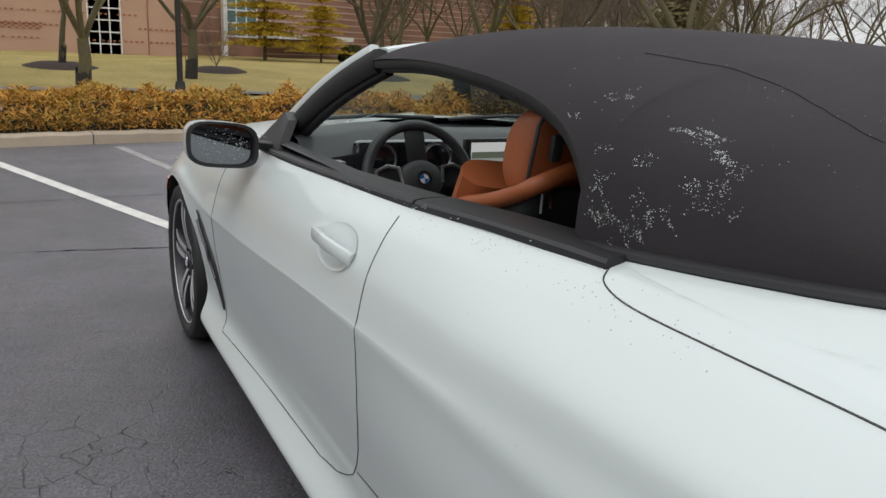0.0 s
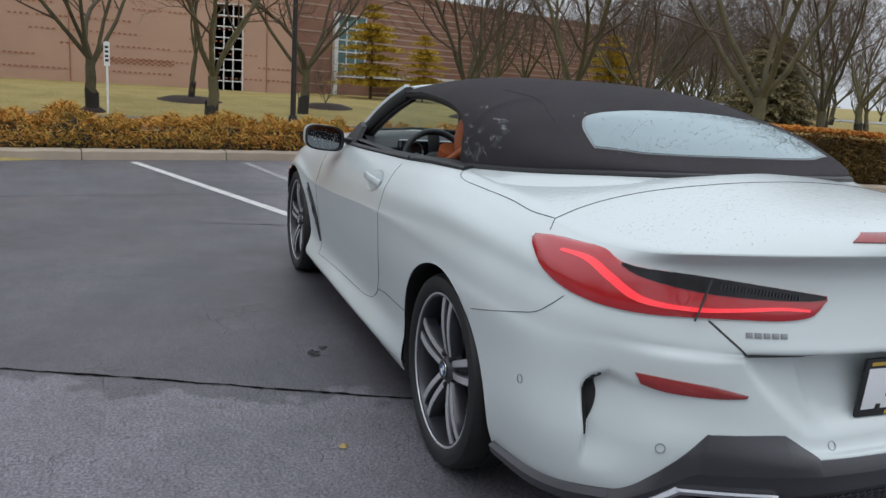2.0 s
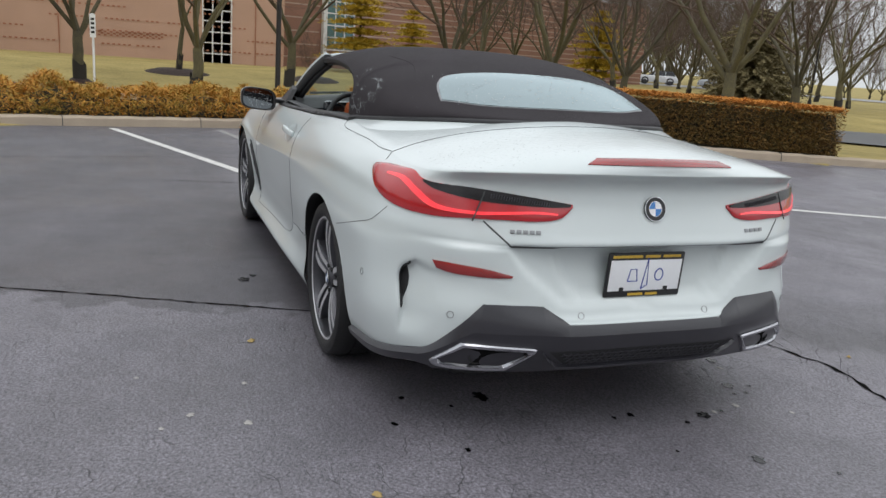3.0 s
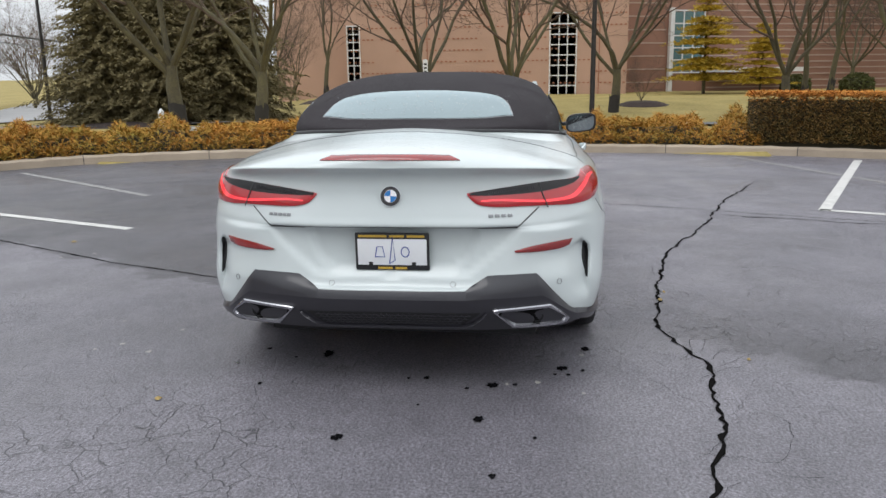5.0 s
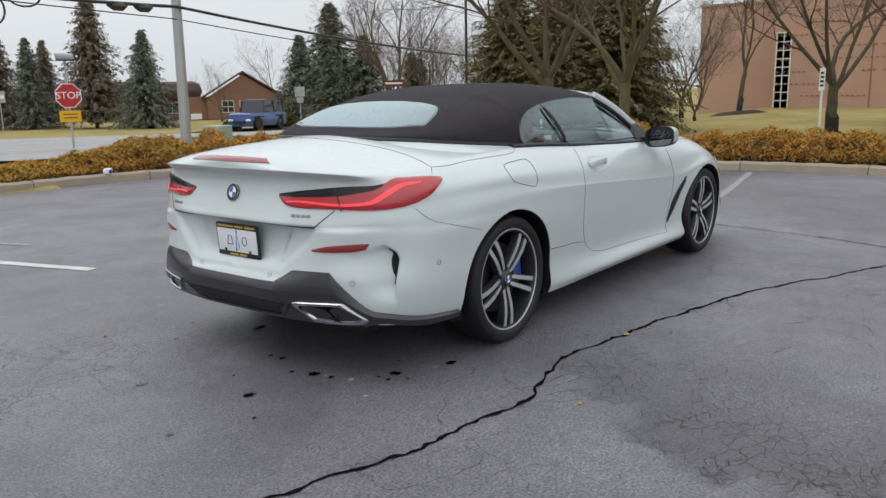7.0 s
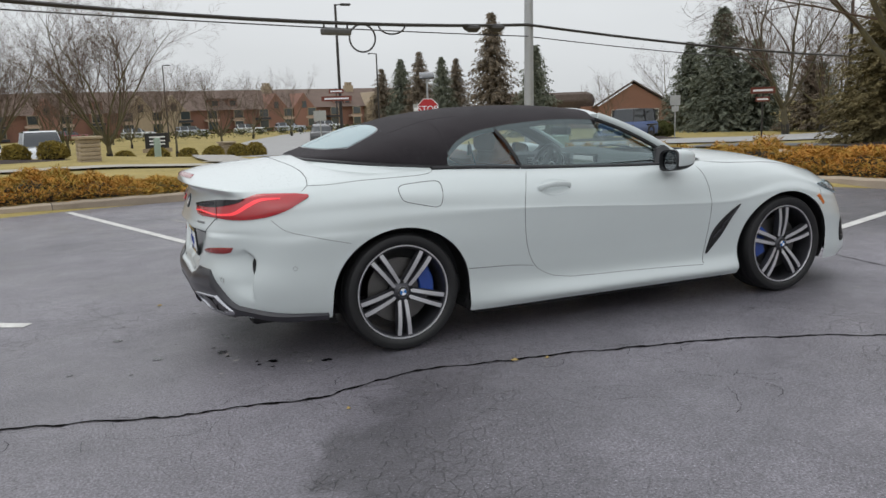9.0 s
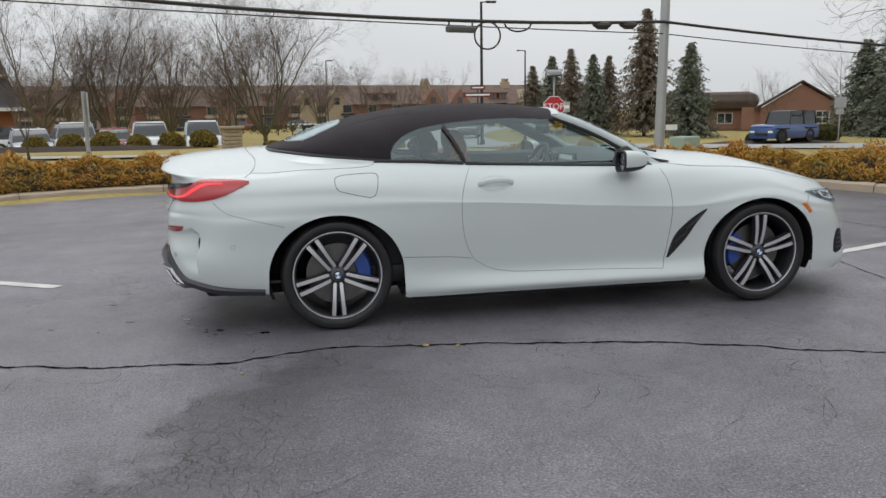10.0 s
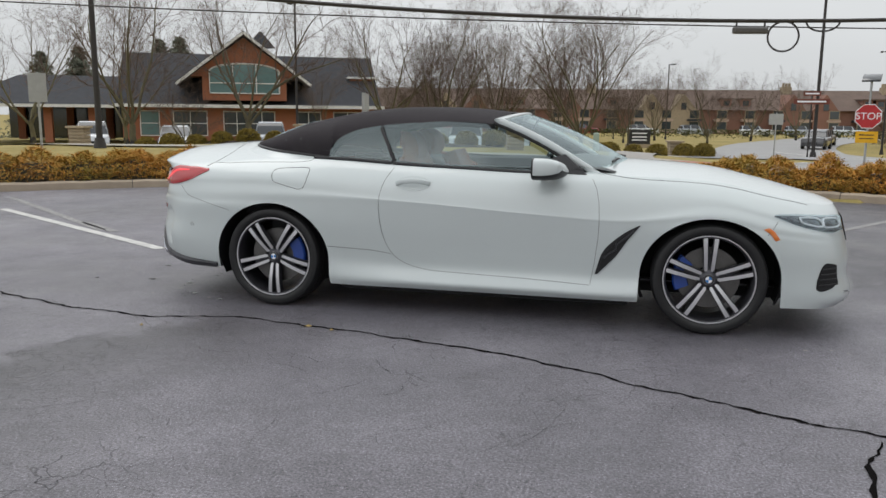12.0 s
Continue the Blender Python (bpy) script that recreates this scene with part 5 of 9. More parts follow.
# ---- cabin ----
bm = bmesh.new()
box(bm, -0.15, 2.25, -0.74, 0.74, 0.24, 0.36, 0.03)
part("cabin_floor", bm, BLACKLEATHER, car)
bm = bmesh.new()
box(bm, -0.80, 3.40, -0.62, 0.62, 0.185, 0.26, 0.03)
box(bm, 0.46, 2.36, -0.85, 0.85, 0.138, 0.20, 0.02)
part("underbody", bm, GAP, car, "dark underbody tray")
for s in (1, -1):
    bm = bmesh.new()
    rows = []
    for x in np.linspace(-0.10, 2.05, 30):
        rows.append([bm.verts.new((x, s * y, z)) for y, z in ((0.785, 0.972), (0.745, 0.978), (0.70, 0.955), (0.685, 0.86), (0.70, 0.72), (0.64, 0.68), (0.70, 0.62), (0.72, 0.30))])
    for a, b in zip(rows, rows[1:]):
        for k in range(7):
            bm.faces.new((a[k], a[k + 1], b[k + 1], b[k]))
    part("door_card", bm, BLACKLEATHER, car, "black leather inner door panel")
    bm = bmesh.new()
    box(bm, 0.95, 1.7, s * 0.685 - 0.012, s * 0.685 + 0.012, 0.74, 0.86, 0.01)
    part("door_card_inlay", bm, LEATHER, car, "tan leather door inlay")
bm = bmesh.new()
rows = []
for x, z in ((2.30, 0.955), (2.12, 0.985), (1.98, 0.995), (1.88, 0.985), (1.80, 0.93), (1.80, 0.84), (1.88, 0.72), (1.95, 0.60), (1.98, 0.36)):
    rows.append([bm.verts.new((x - 0.06 * (abs(y) / 0.72) ** 4, y, z + 0.025 * math.exp(-((y - 0.37) / 0.2) ** 2) * (z > 0.9))) for y in np.linspace(-0.73, 0.73, 25)])
for a, b in zip(rows, rows[1:]):
    for k in range(24):
        bm.faces.new((a[k], a[k + 1], b[k + 1], b[k]))
part("dashboard", bm, BLACKLEATHER, car, "black leather dashboard")
bm = bmesh.new()
box(bm, 1.785, 1.81, -0.155, 0.145, 0.875, 0.985, 0.008)
disp = part("centre_display", bm, TRIMBLACK, car, "centre display showing the reversing view")
bm = bmesh.new()
box(bm, 1.779, 1.786, -0.145, 0.135, 0.885, 0.977)
part("display_glass", bm, SCREEN, disp)
bm = bmesh.new()
box(bm, 1.774, 1.7795, -0.13, 0.125, 0.930, 0.972)
part("display_sky", bm, PICTURESKY, disp, "pale camera picture")
bm = bmesh.new()
box(bm, 1.773, 1.7738, -0.13, 0.125, 0.918, 0.940)
part("display_trees", bm, PICTUREWOOD, disp, "dark tree line in the camera picture")
bm = bmesh.new()
box(bm, 1.774, 1.7795, -0.13, 0.125, 0.889, 0.930)
part("display_ground", bm, PICTUREROAD, disp, "grey camera picture")
for lo, hi in (((1.778, -0.14, 0.845), (1.80, 0.13, 0.852)), ((1.778, -0.14, 0.817), (1.80, 0.13, 0.824)), ((1.778, -0.14, 0.789), (1.80, 0.13, 0.796)), ((1.70, 0.612, 0.874), (1.75, 0.704, 0.930)), ((1.70, -0.704, 0.874), (1.75, -0.612, 0.930))):
    bm = bmesh.new()
    box(bm, lo[0], hi[0], lo[1], hi[1], lo[2], hi[2], 0.002)
    part("silver_dash_trim", bm, SILVER, car)
for sd in (1, -1):
    for k in range(3):
        bm = bmesh.new()
        box(bm, 1.694, 1.700, sd * 0.658 - 0.040, sd * 0.658 + 0.040, 0.880 + 0.016 * k, 0.891 + 0.016 * k)
        part("vent_slot", bm, GAP, car)
for sd in (0.10, -0.10):
    bm = bmesh.new()
    revolve(bm, [(0.046, 0.0), (0.050, -0.004), (0.054, 0.0)], True, 32)
    bmesh.ops.transform(bm, matrix=Matrix.Translation((1.752, 0.37 + sd, 0.925)) @ pose(0, 0, 0, 0, 0, 90), verts=bm.verts)
    part("dial_ring", bm, SILVER, car)
bm = bmesh.new()
box(bm, 1.76, 1.80, 0.20, 0.56, 0.86, 0.985, 0.02)
part("instrument_binnacle", bm, SCREEN, car, "dark instrument display")
# steering wheel
sw = new("steering_wheel")
sw.parent = car
tagged(sw, "black leather steering wheel with silver spokes")
sw.matrix_basis = Matrix.Translation((1.668, 0.37, 0.868)) @ pose(0, 0, 0, 0, -68, 0) @ pose(0, 0, 0, 0, 0, 90)
bm = bmesh.new()
tube(bm, [(0.182 * math.cos(a), 0.182 * math.sin(a), 0) for a in np.linspace(0, 2 * math.pi, 49)], 0.0175, 10, False)
part("rim", bm, BLACKLEATHER, sw)
bm = bmesh.new()
revolve(bm, [(0.001, 0.028), (0.05, 0.026), (0.068, 0.012), (0.07, -0.02)], False, 24)
bmesh.ops.scale(bm, vec=(1.12, 0.95, 1), verts=bm.verts)
part("airbag_boss", bm, BLACKLEATHER, sw)
bm = bmesh.new()
for s in (1, -1):
    box(bm, min(s * 0.06, s * 0.172), max(s * 0.06, s * 0.172), -0.045, 0.028, -0.016, 0.008, 0.008)
box(bm, -0.035, 0.035, -0.175, -0.05, -0.012, 0.004, 0.008)
part("spokes", bm, TRIMBLACK, sw)
for s in (1, -1):
    bm = bmesh.new()
    tube(bm, [(s * 0.160, 0.020, 0.012), (s * 0.155, -0.030, 0.013), (s * 0.115, -0.048, 0.014), (s * 0.078, -0.040, 0.016), (s * 0.070, 0.010, 0.016)], 0.006, 6)
    part("silver_spoke_trim", bm, SILVER, sw)
roundel(sw, Matrix.Translation((0, 0, 0.028)), 0.026, "boss_badge")


def ringed(nm, levels, mat, st, label=""):
    """A padded block: rounded rings (z, x rear, x front, y inner, y outer) joined upwards."""
    bm = bmesh.new()
    rows = []
    base = st.matrix_basis.translation
    for z, x0, x1, y0, y1 in catmull(np.array(levels), 4):
        ring = []
        for q in range(40):
            a = 2 * math.pi * q / 40
            c, d = math.copysign(abs(math.cos(a)) ** 0.38, math.cos(a)), math.copysign(abs(math.sin(a)) ** 0.38, math.sin(a))
            ring.append(bm.verts.new(Vector(((x0 + x1) / 2 + (x1 - x0) / 2 * c, (y0 + y1) / 2 + (y1 - y0) / 2 * d, z)) - base))
        rows.append(ring)
    for a, b in zip(rows, rows[1:]):
        for q in range(40):
            bm.faces.new((a[q], a[(q + 1) % 40], b[(q + 1) % 40], b[q]))
    bm.faces.new(rows[0][::-1]), bm.faces.new(rows[-1])
    return part(nm, bm, mat, st, label)


def shoulders(st):
    """Tan shoulder and head part over a black back shell, parted by a tan roll."""
    base = st.matrix_basis.translation
    ringed("headrest", [(0.99, 0.755, 0.80, 0.21, 0.590), (1.03, 0.725, 0.833, 0.20, 0.603), (1.075, 0.712, 0.842, 0.20, 0.604), (1.135, 0.700, 0.825, 0.215, 0.600), (1.172, 0.695, 0.785, 0.24, 0.585), (1.19, 0.715, 0.75, 0.28, 0.55)], LEATHER, st, "tan leather head and shoulder part")
    ringed("back_shell", [(0.66, 0.86, 1.15, 0.16, 0.585), (0.80, 0.80, 1.12, 0.16, 0.595), (0.90, 0.755, 1.04, 0.17, 0.600), (0.96, 0.725, 0.86, 0.18, 0.600), (1.02, 0.712, 0.76, 0.20, 0.595)], BLACKLEATHER, st, "black leather back shell")
    roll = catmull(np.array([(0.700, 0.36, 1.085), (0.694, 0.47, 1.072), (0.690, 0.555, 1.050), (0.703, 0.600, 1.030), (0.76, 0.607, 1.003), (0.86, 0.606, 0.970), (0.985, 0.604, 0.938), (1.10, 0.58, 0.90)]), 5)
    bm = bmesh.new()
    tube(bm, [Vector(p) - base for p in roll], 0.019, 10)
    part("bolster_roll", bm, LEATHER, st, "tan leather bolster roll")
    bm = bmesh.new()
    tube(bm, [Vector(p) - base for p in ((0.725, 0.600, 1.04), (0.708, 0.602, 1.10), (0.702, 0.598, 1.15), (0.705, 0.575, 1.180))], 0.004, 6)
    part("stitched_seam", bm, BLACKLEATHER, st)
    bm = bmesh.new()
    box(bm, -0.006, 0.010, -0.013, 0.013, -0.028, 0.028, 0.006)
    bmesh.ops.transform(bm, matrix=Matrix.Translation(Vector((0.700, 0.553, 1.105)) - base) @ pose(0, 0, 0, 0, -8, 0), verts=bm.verts)
    part("belt_guide", bm, BLACKLEATHER, st, "black belt slot")
    bm = bmesh.new()
    tube(bm, [Vector(p) - base for p in ((0.706, 0.575, 0.975), (0.700, 0.578, 1.015), (0.700, 0.560, 1.022), (0.703, 0.556, 0.985))], 0.0045, 6)
    part("seat_release", bm, CHROME, st, "chrome seat release frame")
    return st


def seat(cx, cy, lean, name="front_seat", driver=False):
    st = new(name)
    st.parent = car
    tagged(st, "tan leather front seat with black back shell")
    st.matrix_basis = Matrix.Translation((cx, cy, 0.36))

    def pad(nm, w, d, prof, mat, bolster=0.035):
        """A cushion swept across its width; prof gives (x, z) of its front line."""
        bm = bmesh.new()
        line = catmull(np.array(prof), 9)
        rows = []
        for i, (x, z) in enumerate(line):
            t = line[min(i + 1, len(line) - 1)] - line[max(i - 1, 0)]
            nx, nz = t[1], -t[0]
            k = math.hypot(nx, nz) or 1
            nx, nz = nx / k, nz / k
            row = []
            for u in np.linspace(-1, 1, 33):
                e = max(0.0, (abs(u) - 0.62) / 0.38)
                lift = bolster * min(abs(u), 0.8) ** 3 - (0.5 * d + 0.4 * bolster) * (1 - math.sqrt(max(0.0, 1 - e * e)))
                row.append(bm.verts.new((x + nx * lift, u * w / 2, z + nz * lift)))
            for u in np.linspace(1, -1, 33)[1:-1]:
                e = max(0.0, (abs(u) - 0.55) / 0.45)
                sunk = d - 0.5 * d * (1 - math.sqrt(max(0.0, 1 - e * e)))
                row.append(bm.verts.new((x - nx * sunk, u * w / 2, z - nz * sunk)))
            rows.append(row)
        for a, b in zip(rows, rows[1:]):
            for j in range(len(a)):
                bm.faces.new((a[j], a[(j + 1) % len(a)], b[(j + 1) % len(b)], b[j]))
        bm.faces.new(rows[0]), bm.faces.new(rows[-1][::-1])
        return part(nm, bm, mat, st)

    pad("seat_cushion", 0.52, 0.12, [(-0.02, 0.20), (0.2, 0.20), (0.40, 0.24), (0.50, 0.20)][::-1], LEATHER)
    tilt = lambda x, z: (x * math.cos(lean) - (z - 0.2) * math.sin(lean), 0.2 + (z - 0.2) * math.cos(lean) + x * math.sin(lean))
    pad("backrest", 0.50, 0.10, [tilt(0.02, 0.16), tilt(0.04, 0.35), tilt(0.02, 0.55), tilt(0.0, 0.70)], LEATHER, 0.045)
    if driver:
        return shoulders(st)
    pad("headrest", 0.32, 0.11, [tilt(0.00, 0.64), tilt(0.035, 0.72), tilt(0.03, 0.80), tilt(0.0, 0.845), tilt(-0.04, 0.86)], LEATHER, 0.02)
    pad("back_shell", 0.43, 0.02, [tilt(-0.095, 0.15), tilt(-0.10, 0.35), tilt(-0.11, 0.55), tilt(-0.112, 0.655)], BLACKLEATHER, 0.0)
    bm = bmesh.new()
    x0, z0 = tilt(-0.135, 0.60)
    tube(bm, [(x0, 0.165, z0 - 0.055), (x0 - 0.004, 0.165, z0 + 0.035), (x0 - 0.004, 0.175, z0 + 0.045), (x0 - 0.004, 0.205, z0 + 0.040), (x0, 0.205, z0 - 0.055)], 0.0055, 6)
    part("seat_release", bm, CHROME, st, "chrome seat release frame")
    seam_line = [Vector((tilt(-0.112, z)[0] - 0.002, 0.10 * sgn, tilt(-0.112, z)[1])) for sgn in (1,) for z in (0.66, 0.72, 0.78, 0.83)]
    bm = bmesh.new()
    tube(bm, seam_line, 0.004, 5)
    part("stitched_seam", bm, BLACKLEATHER, st)
    bm = bmesh.new()
    box(bm, -0.012, 0.012, 0.120, 0.150, -0.036, 0.036, 0.009)
    bmesh.ops.transform(bm, matrix=Matrix.Translation((tilt(-0.110, 0.77)[0], 0, tilt(-0.110, 0.77)[1])), verts=bm.verts)
    part("belt_guide", bm, BLACKLEATHER, st)
    return st


seat(1.02, -0.37, 0.30)
seat(1.16, 0.37, 0.34, driver=True)
for s in (1, -1):
    bm = bmesh.new()
    box(bm, 0.28, 0.93, min(s * 0.545, s * 0.775), max(s * 0.545, s * 0.775), 0.84, 0.958, 0.02)
    part("rear_side_trim", bm, BLACKLEATHER, car, "black padded rear side trim")
bm = bmesh.new()
box(bm, 0.95, 1.80, -0.13, 0.13, 0.36, 0.68, 0.03)
part("centre_console", bm, BLACKLEATHER, car, "black centre console")
bm = bmesh.new()
box(bm, 0.02, 0.42, -0.62, 0.62, 0.45, 0.60, 0.04)
box(bm, -0.08, 0.10, -0.62, 0.62, 0.55, 0.95, 0.05, )
part("rear_bench", bm, LEATHER, car, "tan leather rear bench")
bm = bmesh.new()
box(bm, -0.42, 0.02, -0.70, 0.70, 0.60, 0.985, 0.03)
part("parcel_shelf", bm, BLACKLEATHER, car)
bm = bmesh.new()
box(bm, 1.58, 1.62, -0.10, 0.135, 1.130, 1.190, 0.015)
tube(bm, [(1.62, 0, 1.18), (1.68, 0, 1.29)], 0.01, 6)
part("rear_view_mirror", bm, TRIMBLACK, car)


# ---- ground ----
KERB = [(-16, -2), (-11, 1.8), (-7.7, 5.1), (-5.6, 6.8), (-3.4, 8.1), (-1.1, 8.6), (1.4, 8.65), (3.4, 8.55), (5.4, 8.0), (6.6, 7.3), (7.65, 6.2), (8.5, 4.2), (9.0, 2.0), (9.35, 0), (9.3, -2), (8.9, -4.2), (8.1, -6.2), (7.15, -8.2), (6.4, -10.2), (5.0, -15), (3.0, -22)]
kerb_line = catmull(np.array(KERB, float), 10)
kerb_out = []
for i in range(len(kerb_line)):
    d = kerb_line[min(i + 1, len(kerb_line) - 1)] - kerb_line[max(i - 1, 0)]
    d = d / np.hypot(*d)
    kerb_out.append(np.array((-d[1], d[0])))


def land(x, y):
    """The height of the land: below the asphalt in the car park, falling to the road beyond the kerb, rising to the brick building."""
    i = int(np.argmin((kerb_line[:, 0] - x) ** 2 + (kerb_line[:, 1] - y) ** 2))
    s = (x - kerb_line[i, 0]) * kerb_out[i][0] + (y - kerb_line[i, 1]) * kerb_out[i][1] - 0.22
    dx, dy = x - 0.3, y + 0.5
    az = math.degrees(math.atan2(dy, dx))
    if s < 0 or az > 155 or az < -112:
        return -0.06
    s = max(min(s, 2.0), math.hypot(dx, dy) - 9.6)
    k, kb = max(0.0, min(1.0, (24 - az) / 10)), max(0.0, min(1.0, (az - 75) / 20))
    z = 0.12 - (0.030 + 0.015 * k - 0.030 * kb) * min(s, 18)
    if s > 18:
        z += 0.05 * k * min(s - 18, 11) - (1 - k) * 0.025 * min(s - 18, 30)
    z -= 0.55 * kb * ease(s, 17.5, 23.0)
    return z + (noise.noise((x * 0.15, y * 0.15, 0)) * 0.05 if s > 6 else 0.0)


WORN = (0.898, -0.44, -0.194)


def asphalt_material():
    m = bpy.data.materials.new("worn_wet_asphalt")
    m.use_nodes = True
    n, l = m.node_tree.nodes, m.node_tree.links
    b = n["Principled BSDF"]
    tc = n.new("ShaderNodeTexCoord")

    def noise_at(scale, detail=5, rough=0.6):
        t = n.new("ShaderNodeTexNoise")
        t.inputs["Scale"].default_value, t.inputs["Detail"].default_value, t.inputs["Roughness"].default_value = scale, detail, rough
        l.new(tc.outputs["Object"], t.inputs["Vector"])
        return t

    def ramp(src, a, b_, ca, cb):
        r = n.new("ShaderNodeMapRange")
        r.inputs["From Min"].default_value, r.inputs["From Max"].default_value = a, b_
        r.inputs["To Min"].default_value, r.inputs["To Max"].default_value = ca, cb
        l.new(src, r.inputs["Value"])
        return r.outputs[0]

    def math2(op, a, b_):
        k = n.new("ShaderNodeMath")
        k.operation = op
        for i, v in ((0, a), (1, b_)):
            if isinstance(v, float):
                k.inputs[i].default_value = v
            else:
                l.new(v, k.inputs[i])
        return k.outputs[0]

    big, mid, grain, fine = noise_at(0.35), noise_at(2.3), noise_at(85, 3, 0.75), noise_at(260, 2)
    # a net of hairline cracks in worn areas
    warp = noise_at(3.0, 3)
    vadd = n.new("ShaderNodeVectorMath")
    vadd.operation = "MULTIPLY_ADD"
    vadd.inputs[1].default_value = (0.25, 0.25, 0.25)
    l.new(warp.outputs["Color"], vadd.inputs[0]), l.new(tc.outputs["Object"], vadd.inputs[2])
    net = n.new("ShaderNodeTexVoronoi")
    net.feature = "DISTANCE_TO_EDGE"
    net.inputs["Scale"].default_value = 5.5
    l.new(vadd.outputs[0], net.inputs["Vector"])
    line = ramp(net.outputs["Distance"], 0.0, 0.018, 1.0, 0.0)
    where = ramp(noise_at(0.55, 3).outputs[0], 0.50, 0.62, 0.0, 1.0)
    # a worn belt across the bay, with a dense crack net and bare bright stones
    sep = n.new("ShaderNodeSeparateXYZ")
    l.new(tc.outputs["Object"], sep.inputs[0])
    across_belt = math2("ADD", math2("ADD", math2("MULTIPLY", sep.outputs[0], WORN[0]), math2("MULTIPLY", sep.outputs[1], WORN[1])), WORN[2])
    across_belt = math2("ADD", across_belt, ramp(noise_at(1.6, 4).outputs[0], 0.3, 0.7, -0.25, 0.25))
    belt = math2("MULTIPLY", ramp(across_belt, 0.0, 0.12, 0.0, 1.0), ramp(across_belt, 0.3, 1.5, 1.0, 0.0))
    old = ramp(across_belt, 0.0, 0.2, 0.25, 1.0)
    old = math2("MULTIPLY", old, ramp(sep.outputs[1], -1.1, -1.6, 0.45, 1.0))
    belt = math2("MULTIPLY", belt, ramp(sep.outputs[1], -0.9, -1.5, 0.0, 1.0))
    dense = n.new("ShaderNodeTexVoronoi")
    dense.feature = "DISTANCE_TO_EDGE"
    dense.inputs["Scale"].default_value = 15.0
    l.new(vadd.outputs[0], dense.inputs["Vector"])
    fine_net = math2("MULTIPLY", ramp(dense.outputs["Distance"], 0.0, 0.035, 1.0, 0.0), belt)
    fine_net = math2("MULTIPLY", fine_net, ramp(noise_at(4.0, 3).outputs[0], 0.34, 0.50, 0.0, 1.0))
    # small broken crazing over all of the old surface
    craze = n.new("ShaderNodeTexVoronoi")
    craze.feature = "DISTANCE_TO_EDGE"
    craze.inputs["Scale"].default_value = 11.0
    l.new(vadd.outputs[0], craze.inputs["Vector"])
    crazed = math2("MULTIPLY", ramp(craze.outputs["Distance"], 0.0, 0.035, 0.8, 0.0), ramp(noise_at(9.0, 3).outputs[0], 0.50, 0.60, 0.0, 1.0))
    crazed = math2("MULTIPLY", crazed, ramp(noise_at(0.7, 3).outputs[0], 0.40, 0.58, 0.15, 1.0))
    hair = math2("MAXIMUM", math2("MULTIPLY", line, where), math2("MAXIMUM", fine_net, crazed))
    stones = n.new("ShaderNodeTexVoronoi")
    stones.inputs["Scale"].default_value = 95.0
    l.new(tc.outputs["Object"], stones.inputs["Vector"])
    bright = math2("MULTIPLY", ramp(stones.outputs["Distance"], 0.10, 0.28, 1.0, 0.0), ramp(noise_at(60, 2).outputs[0], 0.51, 0.58, 0.0, 1.0))
    bright = math2("MULTIPLY", bright, old)
    tone = math2("ADD", math2("MULTIPLY", ramp(big.outputs[0], 0.3, 0.7, 0.68, 1.25), ramp(mid.outputs[0], 0.3, 0.7, 0.82, 1.18)), 0.0)
    speck = ramp(grain.outputs[0], 0.36, 0.66, 0.40, 1.75)
    tone = math2("MULTIPLY", tone, speck)
    tone = math2("MULTIPLY", tone, ramp(fine.outputs[0], 0.35, 0.7, 0.8, 1.3))
    tone = math2("MULTIPLY", tone, math2("SUBTRACT", 1.0, math2("MULTIPLY", hair, 0.75)))
    tone = math2("MULTIPLY", tone, math2("SUBTRACT", 1.0, math2("MULTIPLY", belt, 0.44)))
    # the sealed half beyond the joint is darker and smoother on the car's left
    left = ramp(sep.outputs[1], 0.2, 0.9, 0.0, 1.0)
    sealed = math2("MULTIPLY", ramp(across_belt, -0.22, -0.18, 0.0, 1.0), left)
    tone = math2("MULTIPLY", tone, math2("SUBTRACT", 1.06, math2("MULTIPLY", sealed, 0.46)))
    tone = math2("MULTIPLY", tone, ramp(noise_at(17, 3, 0.7).outputs[0], 0.3, 0.7, 0.84, 1.16))
    tone = math2("ADD", tone, math2("MULTIPLY", bright, 2.6))
    mix = n.new("ShaderNodeMix")
    mix.data_type = "RGBA"
    mix.blend_type = "MULTIPLY"
    mix.inputs["Factor"].default_value = 1.0
    mix.inputs[6].default_value = (0.128, 0.121, 0.138, 1)
    l.new(tone, mix.inputs[7])
    l.new(mix.outputs[2], b.inputs["Base Color"])
    l.new(ramp(noise_at(0.8, 4).outputs[0], 0.35, 0.65, 0.30, 0.56), b.inputs["Roughness"])
    b.inputs["Specular IOR Level"].default_value = 0.6
    bump = n.new("ShaderNodeBump")
    bump.inputs["Strength"].default_value, bump.inputs["Distance"].default_value = 0.55, 0.006
    l.new(math2("SUBTRACT", grain.outputs[0], math2("MULTIPLY", hair, 1.2)), bump.inputs["Height"])
    l.new(bump.outputs[0], b.inputs["Normal"])
    return m


